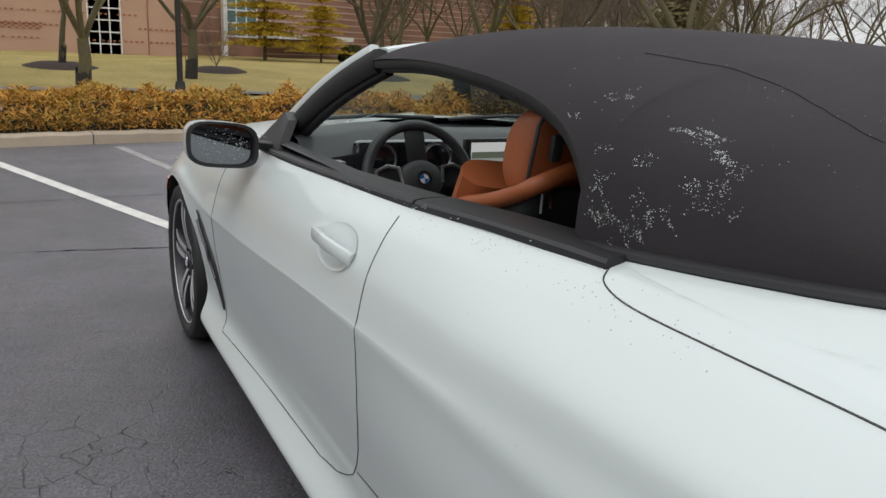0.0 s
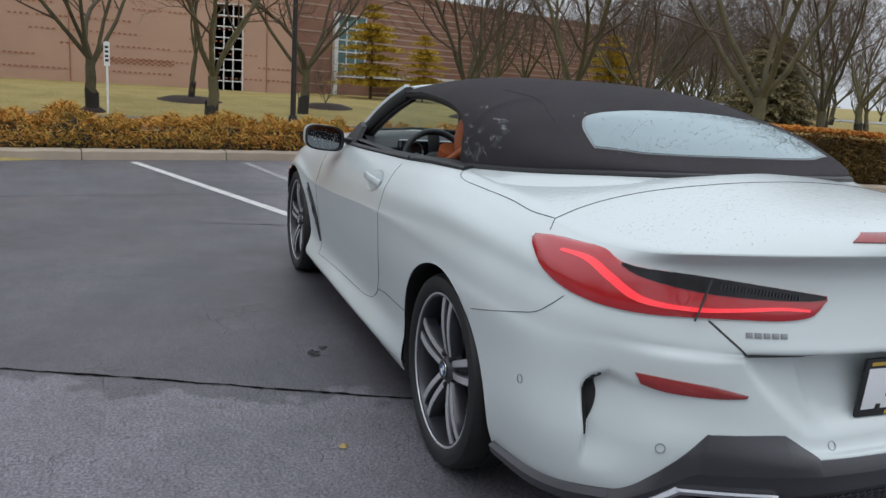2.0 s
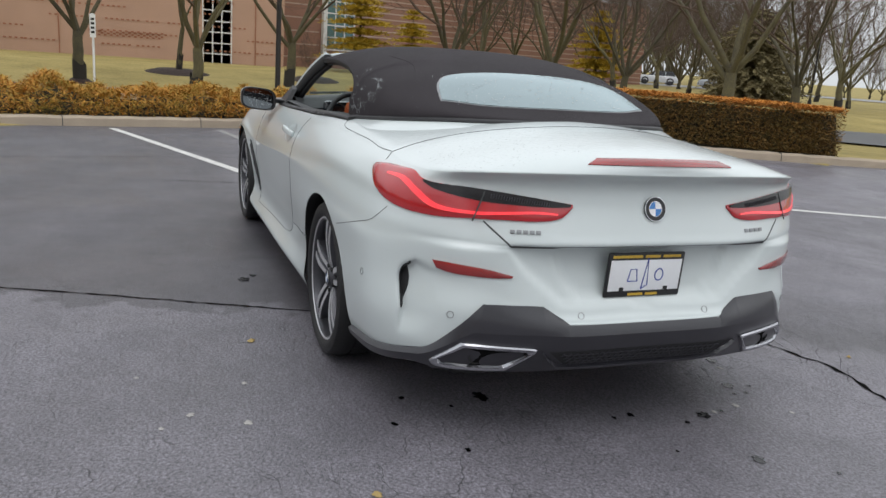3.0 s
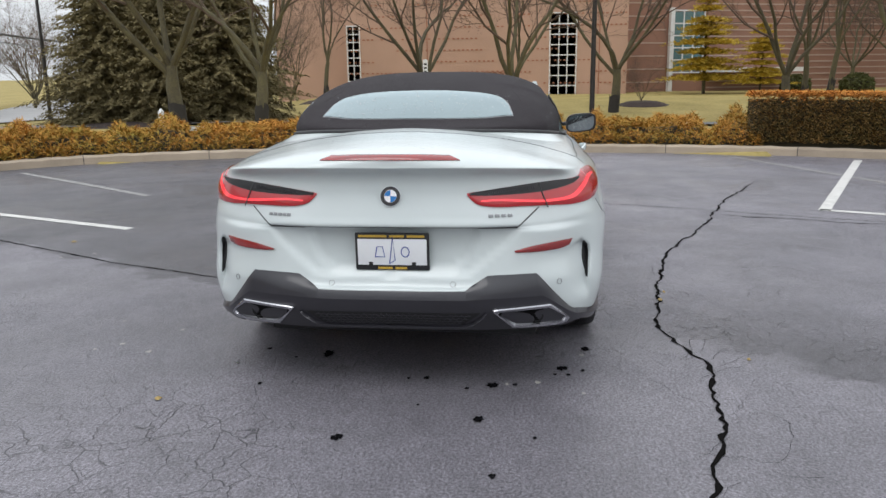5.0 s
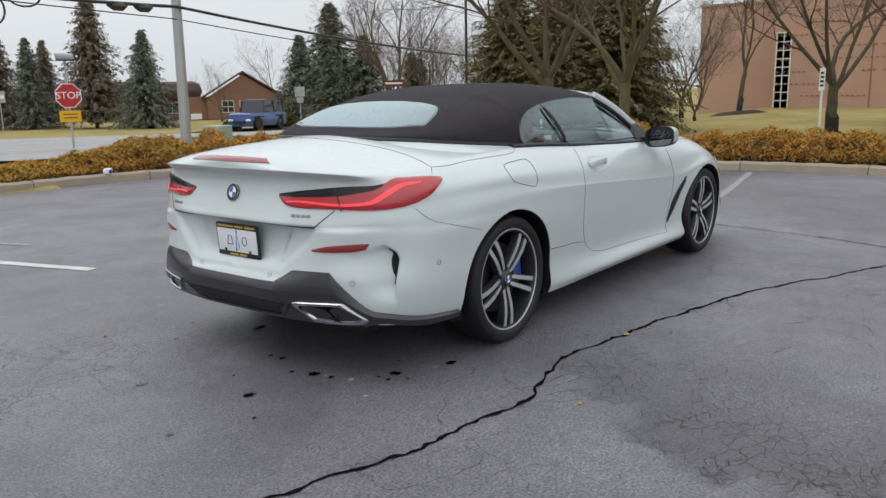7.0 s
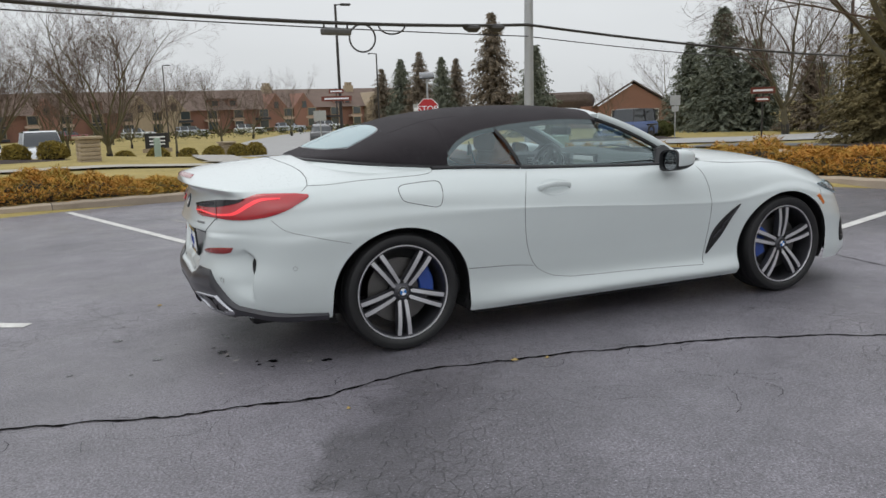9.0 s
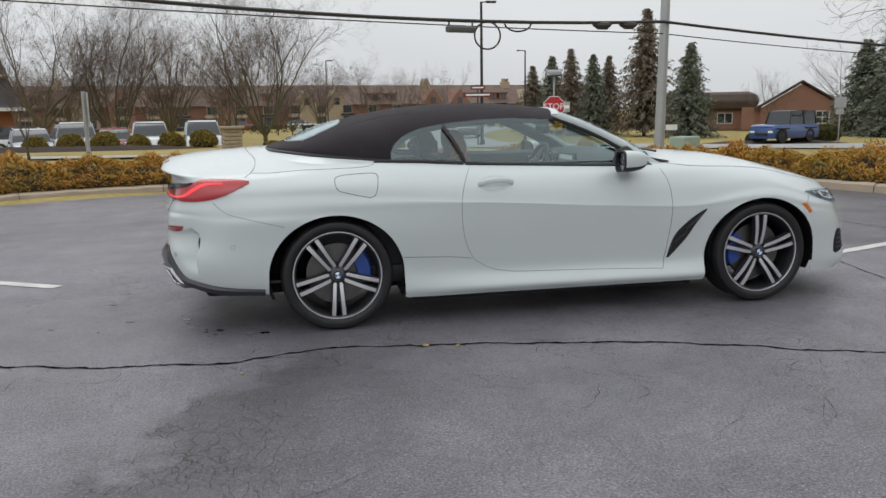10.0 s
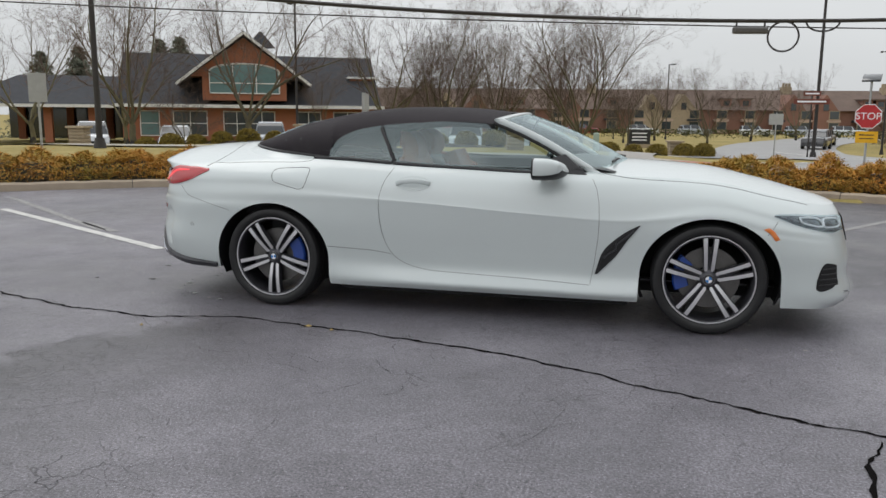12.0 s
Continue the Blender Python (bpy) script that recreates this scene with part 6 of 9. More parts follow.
ASPHALT = asphalt_material()
GRASS = material("winter_lawn", (0.41, 0.325, 0.125), 0.9, 0, 0.2, 0.45, 9, second=(0.185, 0.150, 0.050), bump=1.0, bump_scale=12, spec=0.2)
ROADGREY = material("pale_road_asphalt", (0.34, 0.335, 0.33), 0.7, 0, 0.12, 0.4, 60)
CONCRETE = material("kerb_concrete", (0.40, 0.325, 0.245), 0.85, 0, 0.2, 3, 90, bump=0.4, bump_scale=60, per_object=0.4)
LINEWHITE = material("white_road_paint", (0.68, 0.67, 0.64), 0.6, 0, 0.10, 8, 60, second=(0.40, 0.39, 0.38))
LINEWORN = material("worn_white_road_paint", (0.40, 0.39, 0.38), 0.7, 0, 0.2, 14, 40, second=(0.10, 0.096, 0.10))
CRACK = material("open_asphalt_crack", (0.006, 0.0055, 0.0055), 1.0, bump=0.6, bump_scale=90, spec=0.05)
SEALER = material("dark_sealed_edge", (0.035, 0.033, 0.035), 0.7, bump=0.4, bump_scale=150)
WETSPOT = material("wet_spot", (0.006, 0.006, 0.007), 0.18, spec=0.6)
MULCH = material("dark_mulch", (0.045, 0.026, 0.020), 0.95, 0, 0.3, 2, 30, bump=0.8, bump_scale=30)

# one sheet of land to the horizon
rings = [0, 3, 6, 8, 9.0, 9.6, 10.2, 11, 12.5] + [14 + 1.5 * k for k in range(34)] + [66, 70, 75, 80, 90, 105, 120, 150, 200, 300, 500, 900]
verts, faces = [], []
ROUND = 240
for r in rings:
    for k in range(ROUND):
        a = 2 * math.pi * k / ROUND
        x, y = 0.3 + r * math.cos(a), -0.5 + r * math.sin(a)
        verts.append((x, y, land(x, y)))
for i in range(len(rings) - 1):
    for k in range(ROUND):
        faces.append((i * ROUND + k, (i + 1) * ROUND + k, (i + 1) * ROUND + (k + 1) % ROUND, i * ROUND + (k + 1) % ROUND))
tagged(raw("ground", verts, faces, GRASS), "yellowing winter lawn with bare patches", "lawn", kind="structure")

lot = [tuple(p + o * 0.02) for p, o in zip(kerb_line, kerb_out)] + [(0, -60), (-60, -60), (-60, -10)]
raw("lot", [(x, y, 0) for x, y in lot], [tuple(range(len(lot)))[::-1]], ASPHALT)
lot_ob = bpy.data.objects["lot"]
lot_ob.name = "car_park_asphalt"
tagged(lot_ob, "damp grey-black asphalt with cracks and patches", "asphalt", kind="structure")

kerb = thing("kerb", Matrix.Identity(4), "weathered tan concrete kerb round the car park", "kerb", kind="structure")
sect = [(0.0, -0.02), (0.02, 0.105), (0.045, 0.125), (0.22, 0.13), (0.24, 0.115), (0.25, -0.1)]
for i in range(0, len(kerb_line) - 9, 9):
    idx = list(range(i, min(i + 10, len(kerb_line))))
    v, f = [], []
    for n_, k in enumerate(idx):
        p, o = kerb_line[k], kerb_out[k]
        for a, z in sect:
            q = p + o * a
            v.append((q[0], q[1], z + 0.006 * math.sin(k * 2.3)))
    for n_ in range(len(idx) - 1):
        for j in range(5):
            f.append((n_ * 6 + j, n_ * 6 + j + 1, n_ * 6 + j + 7, n_ * 6 + j + 6))
    f += [tuple(range(6))[::-1], tuple(range(len(v) - 6, len(v)))]
    bm = bmesh.new()
    vs = [bm.verts.new(p) for p in v]
    for q in f:
        bm.faces.new([vs[j] for j in q])
    # open the joint to the next length a little
    part("kerb_stone", bm, CONCRETE, kerb)
bm = bmesh.new()
for i in range(9, len(kerb_line) - 9, 9):
    p, o = kerb_line[i], kerb_out[i]
    d = np.array((o[1], -o[0]))
    tube(bm, [(*(p + o * a), z + 0.004) for a, z in sect[:5]], 0.006, 5)
part("kerb_joint", bm, SEALER, kerb)


def ribbon(name, pts, width, z, mat, label, category="", jag=0.0, wave=0.0, parent=None, seed=1):
    """A flat strip along pts on the asphalt; jag gives it a torn course and width."""
    rnd = random.Random(seed)
    line = catmull(np.array(pts, float), 1)
    fine = []
    for a, b in zip(line, line[1:]):
        steps = max(1, int(np.hypot(*(b - a)) / (0.035 if jag else 0.5)))
        fine += [a + (b - a) * k / steps for k in range(steps)]
    fine.append(line[-1])
    v, f = [], []
    off = 0.0
    for i, p in enumerate(fine):
        d = fine[min(i + 1, len(fine) - 1)] - fine[max(i - 1, 0)]
        d = d / (np.hypot(*d) or 1)
        nrm = np.array((-d[1], d[0]))
        off = off * 0.75 + rnd.uniform(-jag, jag)
        w = width * (0.45 + 1.1 * rnd.random() ** 1.5) if jag else width
        if jag:
            w *= 0.35 + 0.65 * min(1, i / 8, (len(fine) - 1 - i) / 8)
        for s in (-1, 1):
            q = p + nrm * (off + s * w / 2 * (rnd.uniform(0.6, 1.3) if jag else 1))
            v.append((q[0], q[1], z))
    for i in range(len(fine) - 1):
        f.append((2 * i, 2 * i + 2, 2 * i + 3, 2 * i + 1))
    ob = raw(name, v, f, mat, parent, "" if parent else label, True)
    if not parent:
        tagged(ob, label, category or name.replace("_", " "), kind="structure")
    return ob


# painted bay lines
for a, b, w in (((8.75, 2.02), (4.3, 0.42), 0.11), ((2.47, 3.0), (4.55, 8.25), 0.10), ((-0.33, 2.72), (-2.05, 8.2), 0.10), ((-2.05, 0.88), (-5.9, 3.1), 0.11), ((8.1, -5.5), (3.66, -3.45), 0.11), ((3.70, -3.42), (2.2, -6.5), 0.10)):
    ribbon("bay_line", [a, b], w, 0.004, LINEWHITE, "white painted parking bay line", "bay line")
for a, b, w in (((9.0, 0.55), (5.9, 0.0), 0.10), ((4.4, 3.76), (6.5, 6.7), 0.09), ((-0.1, 4.2), (-0.7, 6.2), 0.08), ((-3.4, 1.8), (-6.9, 4.35), 0.10), ((8.6, -3.8), (4.4, -5.3), 0.09), ((-4.0, 2.3), (-3.2, 1.75), 0.10)):
    ribbon("worn_bay_line", [a, b], w, 0.0035, LINEWORN, "worn faint white parking bay line", "bay line")

# cracks
ribbon("asphalt_crack", [(-3.2, -0.55), (-2.5, -0.86), (-2.0, -1.1), (-1.76, -1.19), (-1.55, -1.24), (-1.27, -1.34), (-1.04, -1.36), (-0.8, -1.39), (-0.6, -1.42), (-0.42, -1.36), (-0.3, -1.31), (-0.07, -1.30), (0.25, -1.33), (0.5, -1.37), (0.9, -1.44), (1.25, -1.51), (1.65, -1.62), (2.05, -1.77), (2.55, -2.01), (3.05, -2.22), (3.42, -2.35), (4.1, -2.6), (5.6, -3.3)], 0.021, 0.003, CRACK, "long jagged open crack in the asphalt", "crack", 0.013)
ribbon("asphalt_crack", [(3.38, -2.40), (3.30, -2.6), (3.24, -2.8), (3.19, -3.0), (3.0, -3.5), (2.9, -4.2)], 0.020, 0.003, CRACK, "short branching crack in the asphalt", "crack", 0.012, seed=2)
ribbon("asphalt_crack", [(2.2, 4.4), (1.4, 2.85), (1.21, 2.5), (0.97, 1.9), (0.76, 1.4), (0.57, 0.93), (0.3, 0.3)], 0.016, 0.003, CRACK, "straight joint crack across the bay", "crack", 0.004, seed=3)
ribbon("asphalt_crack", [(4.5, 1.6), (4.3, 0.3), (4.09, -0.88), (3.92, -1.7), (3.33, -3.1), (2.9, -4.2)], 0.012, 0.003, CRACK, "thin crack crossing the bay", "crack", 0.006, seed=4)
ribbon("asphalt_crack", [(5.4, 4.6), (5.8, 3.1), (6.0, 1.6), (6.1, 0.4)], 0.010, 0.003, CRACK, "thin crack crossing the bay", "crack", 0.006, seed=5)
rnd = random.Random(11)
for k in range(34):
    # short side cracks near the long one, and a worn patch near the rear wheel
    x = rnd.uniform(-2.2, 1.4)
    y = -1.15 - 0.16 * (x + 1.7) + rnd.uniform(-0.25, 0.2) if x < 0 else -1.35 + rnd.uniform(-0.9, 0.1)
    a = rnd.uniform(-2.6, -0.6)
    pts = [(x, y)]
    for j in range(rnd.randint(3, 7)):
        a += rnd.uniform(-0.8, 0.8)
        pts.append((pts[-1][0] + 0.06 * math.cos(a), pts[-1][1] + 0.06 * math.sin(a)))
    ribbon("hair_crack", pts, 0.0045, 0.0026, CRACK, "fine side crack in the asphalt", "crack", 0.004, seed=20 + k)
for k in range(26):
    x, y = rnd.uniform(-0.6, 3.0), rnd.uniform(-4.2, -2.0)
    a = rnd.uniform(0, 6.28)
    pts = [(x, y)]
    for j in range(rnd.randint(4, 9)):
        a += rnd.uniform(-0.7, 0.7)
        pts.append((pts[-1][0] + 0.07 * math.cos(a), pts[-1][1] + 0.07 * math.sin(a)))
    ribbon("hair_crack", pts, 0.003, 0.0026, SEALER, "fine side crack in the asphalt", "crack", 0.004, seed=80 + k)


def blot(name, x, y, r, z, mat, label, category, seed, lift=0.0):
    rnd = random.Random(seed)
    v = [(x, y, z + lift)]
    for k in range(16):
        a = 2 * math.pi * k / 16
        rr = r * rnd.uniform(0.55, 1.15)
        v.append((x + rr * math.cos(a), y + rr * 0.8 * math.sin(a), z))
    ob = raw(name, v, [(0, 1 + k, 1 + (k + 1) % 16) for k in range(16)], mat, None, label)
    return tagged(ob, label, category, "drips behind the car" if mat == WETSPOT else "litter on the asphalt")


for k, (x, y, r) in enumerate([(-0.95, -0.42, 0.040), (-0.93, -0.52, 0.016), (-0.99, -0.31, 0.014), (-1.30, -0.38, 0.030), (-0.72, -0.73, 0.034), (-0.80, -0.76, 0.014), (-0.80, -0.70, 0.012), (-0.74, -0.83, 0.012), (-0.88, -0.12, 0.020), (-0.89, -0.04, 0.014), (-0.76, 0.81, 0.020), (-1.5, 0.15, 0.030), (-0.60, 0.40, 0.045), (-0.55, 0.72, 0.018), (-1.75, -0.45, 0.020), (-1.0, 0.62, 0.016), (-0.45, -0.86, 0.03), (1.15, 1.12, 0.05), (1.22, 1.06, 0.03), (-1.18, -0.12, 0.010), (-1.45, -0.60, 0.012), (-0.66, 0.55, 0.012)]):
    blot("water_drip", x, y, r, 0.003, WETSPOT, "small dark wet drip on the asphalt", "drip", 200 + k)
LEAFTAN = material("dry_leaf", (0.36, 0.26, 0.10), 0.8, per_object=0.5)
PALE = material("pale_litter", (0.42, 0.40, 0.38), 0.8)
for k, (x, y, r) in enumerate([(0.165, 1.203, 0.026), (0.449, -1.369, 0.022), (0.62, -1.42, 0.014), (-1.2, 1.0, 0.02), (1.9, 3.2, 0.03), (-0.55, -1.62, 0.012)]):
    blot("dry_leaf", x, y, r, 0.004, LEAFTAN, "small curled dry leaf on the asphalt", "leaf", 300 + k, 0.012)
for k in range(20):
    cx, cy = ((3.35, -0.75), (-0.75, -0.70), (-0.4, 1.6), (1.5, 3.0))[k % 4]
    blot("litter_fleck", cx + rnd.uniform(-0.35, 0.35), cy + rnd.uniform(-0.45, 0.25), rnd.uniform(0.008, 0.02), 0.003, PALE, "tiny pale fleck on the asphalt", "fleck", 340 + k, 0.004)


# ---- roads, paths and beds beyond the kerb ----
def draped(name, pts, width, lift, mat, label, category):
    line = catmull(np.array(pts, float), 14)
    v, f = [], []
    for i, p in enumerate(line):
        d = line[min(i + 1, len(line) - 1)] - line[max(i - 1, 0)]
        d = d / np.hypot(*d)
        for s in np.linspace(-1, 1, 9):
            q = p + np.array((-d[1], d[0])) * s * width / 2
            v.append((q[0], q[1], land(*q) + lift))
    for i in range(len(line) - 1):
        for j in range(8):
            f.append((i * 9 + j, i * 9 + j + 9, i * 9 + j + 10, i * 9 + j + 1))
    return tagged(raw(name, v, f, mat), label, category, kind="structure")


draped("road_loop", [(90, 52), (60, 38), (44, 31), (33, 27.5), (24, 28), (16.5, 33.5), (12, 42), (12, 55), (17, 78), (30, 110)], 9.0, 0.060, ROADGREY, "pale grey two-lane road past the car park", "road")
draped("road_side", [(5.2, 14.5), (7.2, 20), (10.5, 26.5), (15.5, 33.0)], 5.2, 0.066, ROADGREY, "pale grey exit lane to the junction", "road")
draped("road_drive", [(20, 20), (24.5, 12), (26, 4), (25.5, -6), (22, -18), (14, -30)], 4.0, 0.07, material("damp_drive_asphalt", (0.10, 0.10, 0.10), 0.6, scale=1), "damp grey service drive behind the hedge", "road")
draped("road_far", [(82, -30), (76, -48), (66, -64), (54, -82)], 12.0, 0.06, ROADGREY, "pale grey far car park lane", "road")
draped("path", [(2.5, 17.5), (2.2, 24), (3.2, 31), (6.5, 40)], 1.5, 0.072, material("pale_footpath", (0.36, 0.34, 0.31), 0.8), "pale concrete footpath", "path")
draped("path_verge", [(-26, 18.5), (-16, 19.6), (-8, 19.0), (-2, 18.0), (3, 17.5)], 1.3, 0.06, material("pale_pavement", (0.40, 0.37, 0.31), 0.8), "pale concrete pavement behind the hedge", "path")
draped("road_bank", [(-34, 26), (-22, 31), (-12, 33.5), (-2, 34.5), (6, 38), (12, 43)], 9.0, 0.054, ROADGREY, "pale grey car park lane in front of the bank", "road")
for pts in ([(6.5, 23), (9.0, 28.5)], [(13.5, 35.5), (10.5, 43)], [(9.5, 41), (14.5, 42)], [(20, 30.2), (27, 27.2)], [(12.0, 30.8), (16.0, 29.8)], [(6.2, 20.5), (9.0, 19.4)], [(7.0, 22.0), (9.9, 20.9)], [(17.5, 31.0), (13.2, 37.5)], [(12.1, 44), (12.0, 56)]):
    draped("road_marking", pts, 0.22, 0.085, LINEWHITE, "white road marking at the junction", "road marking")


RAMP = material("terracotta_paving", (0.40, 0.16, 0.11), 0.85, scale=3)
draped("kerb_ramp", [(3.6, 19.6), (5.0, 20.2)], 1.3, 0.080, RAMP, "terracotta tactile paving at the kerb ramp", "paving")
draped("verge_path", [(1.5, 20.6), (3.0, 20.2), (4.0, 19.8)], 2.4, 0.070, material("pale_ramp_concrete", (0.42, 0.38, 0.32), 0.85), "pale concrete apron at the junction corner", "path")


def bed(x, y, rx, ry, label="dark mulch bed round a tree"):
    v = [(x, y, land(x, y) + 0.18)]
    for ring in (0.6, 1.0):
        for k in range(20):
            a = 2 * math.pi * k / 20
            q = (x + rx * ring * math.cos(a), y + ry * ring * math.sin(a))
            v.append((*q, land(*q) + (0.15 if ring < 1 else -0.02)))
    f = [(0, 1 + k, 1 + (k + 1) % 20) for k in range(20)] + [(1 + k, 21 + k, 21 + (k + 1) % 20, 1 + (k + 1) % 20) for k in range(20)]
    return tagged(raw("mulch_bed", v, f, MULCH), label, "mulch bed", kind="structure")


# ---- trees ----
BARK = material("mossy_bark", (0.145, 0.126, 0.056), 0.9, 0, 0.2, 2.5, 22, second=(0.055, 0.046, 0.036), bump=0.6, bump_scale=26, per_object=0.3)
TWIG = material("bare_twigs", (0.125, 0.085, 0.062), 0.9, 0, 0.15, 1, 8, per_object=0.5)
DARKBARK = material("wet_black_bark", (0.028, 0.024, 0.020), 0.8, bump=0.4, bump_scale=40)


def limbs(rnd, height, spread, splits, kids, trunk_h, r0, droop=0.0):
    """Branch lines (points, radii, level) of a bare tree: rising, crooked limbs that end in sprays of twigs."""
    out = []
    steps = (0, 8, 6, 5, 2, 2)

    def grow(p, d, length, r, level):
        n_ = steps[level]
        pts, rad, ways = [p], [r], [d]
        turn = Vector((rnd.uniform(-1, 1), rnd.uniform(-1, 1), rnd.uniform(-0.5, 0.5))) * 0.10
        for k in range(n_):
            kink = Vector((rnd.uniform(-1, 1), rnd.uniform(-1, 1), rnd.uniform(-0.8, 0.8))) * (0.17 + 0.05 * level)
            d = (d + kink + turn + Vector((0, 0, (0.10 if level < 3 else 0.03) - droop))).normalized()
            p = p + d * length / n_ * rnd.uniform(0.85, 1.15)
            pts.append(p), ways.append(d)
            rad.append(r * (1 - 0.78 * (k + 1) / n_))
        out.append((pts, rad, level))
        if level >= len(kids) + 1:
            return
        count = kids[level - 1]
        for k in range(count):
            t = 0.22 + 0.78 * (k + rnd.uniform(0.1, 0.9)) / count
            i = min(int(t * n_), n_ - 1)
            base = pts[i].lerp(pts[i + 1], t * n_ - i)
            w = ways[i + 1]
            side = Matrix.Rotation(k * 2.4 + rnd.uniform(-0.7, 0.7), 3, w) @ w.orthogonal().normalized()
            lean = rnd.uniform(0.45, 1.0) * (0.8 + 0.5 * spread)
            nd = (w + side * lean + Vector((0, 0, 0.10 - droop))).normalized()
            grow(base, nd, length * rnd.uniform(0.36, 0.62) * (1.15 - 0.45 * t), max(rad[i] * rnd.uniform(0.45, 0.66), 0.005), level + 1)

    p, pts, rad = Vector((0, 0, -0.25)), [Vector((0, 0, -0.25))], [r0 * 1.35]
    lean = Vector((rnd.uniform(-0.06, 0.06), rnd.uniform(-0.06, 0.06), 0))
    for k in range(6):
        p = p + lean * 0.5 + Vector((rnd.uniform(-0.04, 0.04), rnd.uniform(-0.04, 0.04), (trunk_h + 0.25) / 6))
        pts.append(p), rad.append(r0 * (1.06 - 0.05 * k))
    out.append((pts, rad, 0))
    for k in range(splits):
        a = 6.283 * k / splits + rnd.uniform(-0.5, 0.5)
        tall = rnd.uniform(0.65, 1.25)
        d = Vector((math.cos(a) * spread, math.sin(a) * spread, tall)).normalized()
        at_ = pts[-1].lerp(pts[-2], rnd.uniform(0, 1.0)) if k else pts[-1]
        grow(at_, d, (height - trunk_h) * rnd.uniform(0.72, 1.0), r0 * rnd.uniform(0.36, 0.52), 1)
    return out


def lines_mesh(lines, sides):
    v, f = [], []
    for pts, rad, level in lines:
        n_ = sides if level < 2 else 4 if level == 2 else 3
        up = None
        first = len(v)
        for i, p in enumerate(pts):
            d = (pts[min(i + 1, len(pts) - 1)] - pts[max(i - 1, 0)]).normalized()
            up = d.orthogonal().normalized() if up is None else (up - d * up.dot(d)).normalized()
            sd = d.cross(up)
            for k in range(n_):
                a = 2 * math.pi * k / n_
                v.append(p + (up * math.cos(a) + sd * math.sin(a)) * rad[i])
        for i in range(len(pts) - 1):
            for k in range(n_):
                a, b = first + i * n_ + k, first + i * n_ + (k + 1) % n_
                f.append((a, b, b + n_, a + n_))
    return v, f


def bare_tree(name, seed, height, spread, splits, kids, trunk_h, r0, droop=0.0):
    rnd = random.Random(seed)
    lines = limbs(rnd, height, spread, splits, kids, trunk_h, r0, droop)
    tree = new(name)
    v, f = lines_mesh([q for q in lines if q[2] < 2], 8)
    raw("trunk", v, f, BARK, tree, "mossy grey-brown trunk and limbs")
    v, f = lines_mesh([q for q in lines if q[2] >= 2], 5)
    raw("crown", v, f, TWIG, tree, "leafless brown twigs")
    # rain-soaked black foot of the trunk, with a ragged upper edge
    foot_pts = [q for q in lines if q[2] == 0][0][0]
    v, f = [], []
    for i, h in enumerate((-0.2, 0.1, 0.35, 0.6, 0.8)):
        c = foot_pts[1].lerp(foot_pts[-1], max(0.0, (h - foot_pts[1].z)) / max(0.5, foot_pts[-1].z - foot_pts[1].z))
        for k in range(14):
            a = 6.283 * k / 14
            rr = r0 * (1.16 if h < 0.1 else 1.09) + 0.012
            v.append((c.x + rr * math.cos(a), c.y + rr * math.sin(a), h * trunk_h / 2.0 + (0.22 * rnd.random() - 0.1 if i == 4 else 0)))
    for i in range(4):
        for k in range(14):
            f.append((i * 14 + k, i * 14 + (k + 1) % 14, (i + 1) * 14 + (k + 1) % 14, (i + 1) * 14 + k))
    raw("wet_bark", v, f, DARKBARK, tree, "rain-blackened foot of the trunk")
    return tree


KINDS = {
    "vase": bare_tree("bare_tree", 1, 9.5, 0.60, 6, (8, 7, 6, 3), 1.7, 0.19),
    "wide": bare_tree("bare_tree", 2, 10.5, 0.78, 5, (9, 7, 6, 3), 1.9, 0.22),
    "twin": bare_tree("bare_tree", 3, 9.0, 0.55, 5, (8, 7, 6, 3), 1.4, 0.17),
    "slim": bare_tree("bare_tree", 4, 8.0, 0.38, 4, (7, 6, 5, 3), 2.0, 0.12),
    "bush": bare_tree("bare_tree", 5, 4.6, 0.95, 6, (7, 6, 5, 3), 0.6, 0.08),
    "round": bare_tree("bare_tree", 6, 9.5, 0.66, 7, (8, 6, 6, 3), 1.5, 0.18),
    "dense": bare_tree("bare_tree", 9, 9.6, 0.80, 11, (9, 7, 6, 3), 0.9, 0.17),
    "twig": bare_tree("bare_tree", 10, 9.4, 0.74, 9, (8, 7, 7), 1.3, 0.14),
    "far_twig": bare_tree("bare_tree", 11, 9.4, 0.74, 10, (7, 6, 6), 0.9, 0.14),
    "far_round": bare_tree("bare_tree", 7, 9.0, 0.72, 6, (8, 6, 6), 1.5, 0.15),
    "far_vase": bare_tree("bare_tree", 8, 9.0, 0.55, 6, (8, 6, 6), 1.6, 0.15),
}
used = set()


def plant(kind, x, y, scale, turn, label="leafless tree with mossy trunk on the lawn", z=None):
    m = Matrix.Translation((x, y, (land(x, y) if z is None else z))) @ pose(0, 0, 0, 0, 0, turn) @ Matrix.Diagonal((scale, scale, scale, 1))
    ob = KINDS[kind]
    if kind in used:
        ob = copy_thing(ob, m)
    ob.matrix_basis = m
    used.add(kind)
    return tagged(ob, label, "tree", "bare trees")


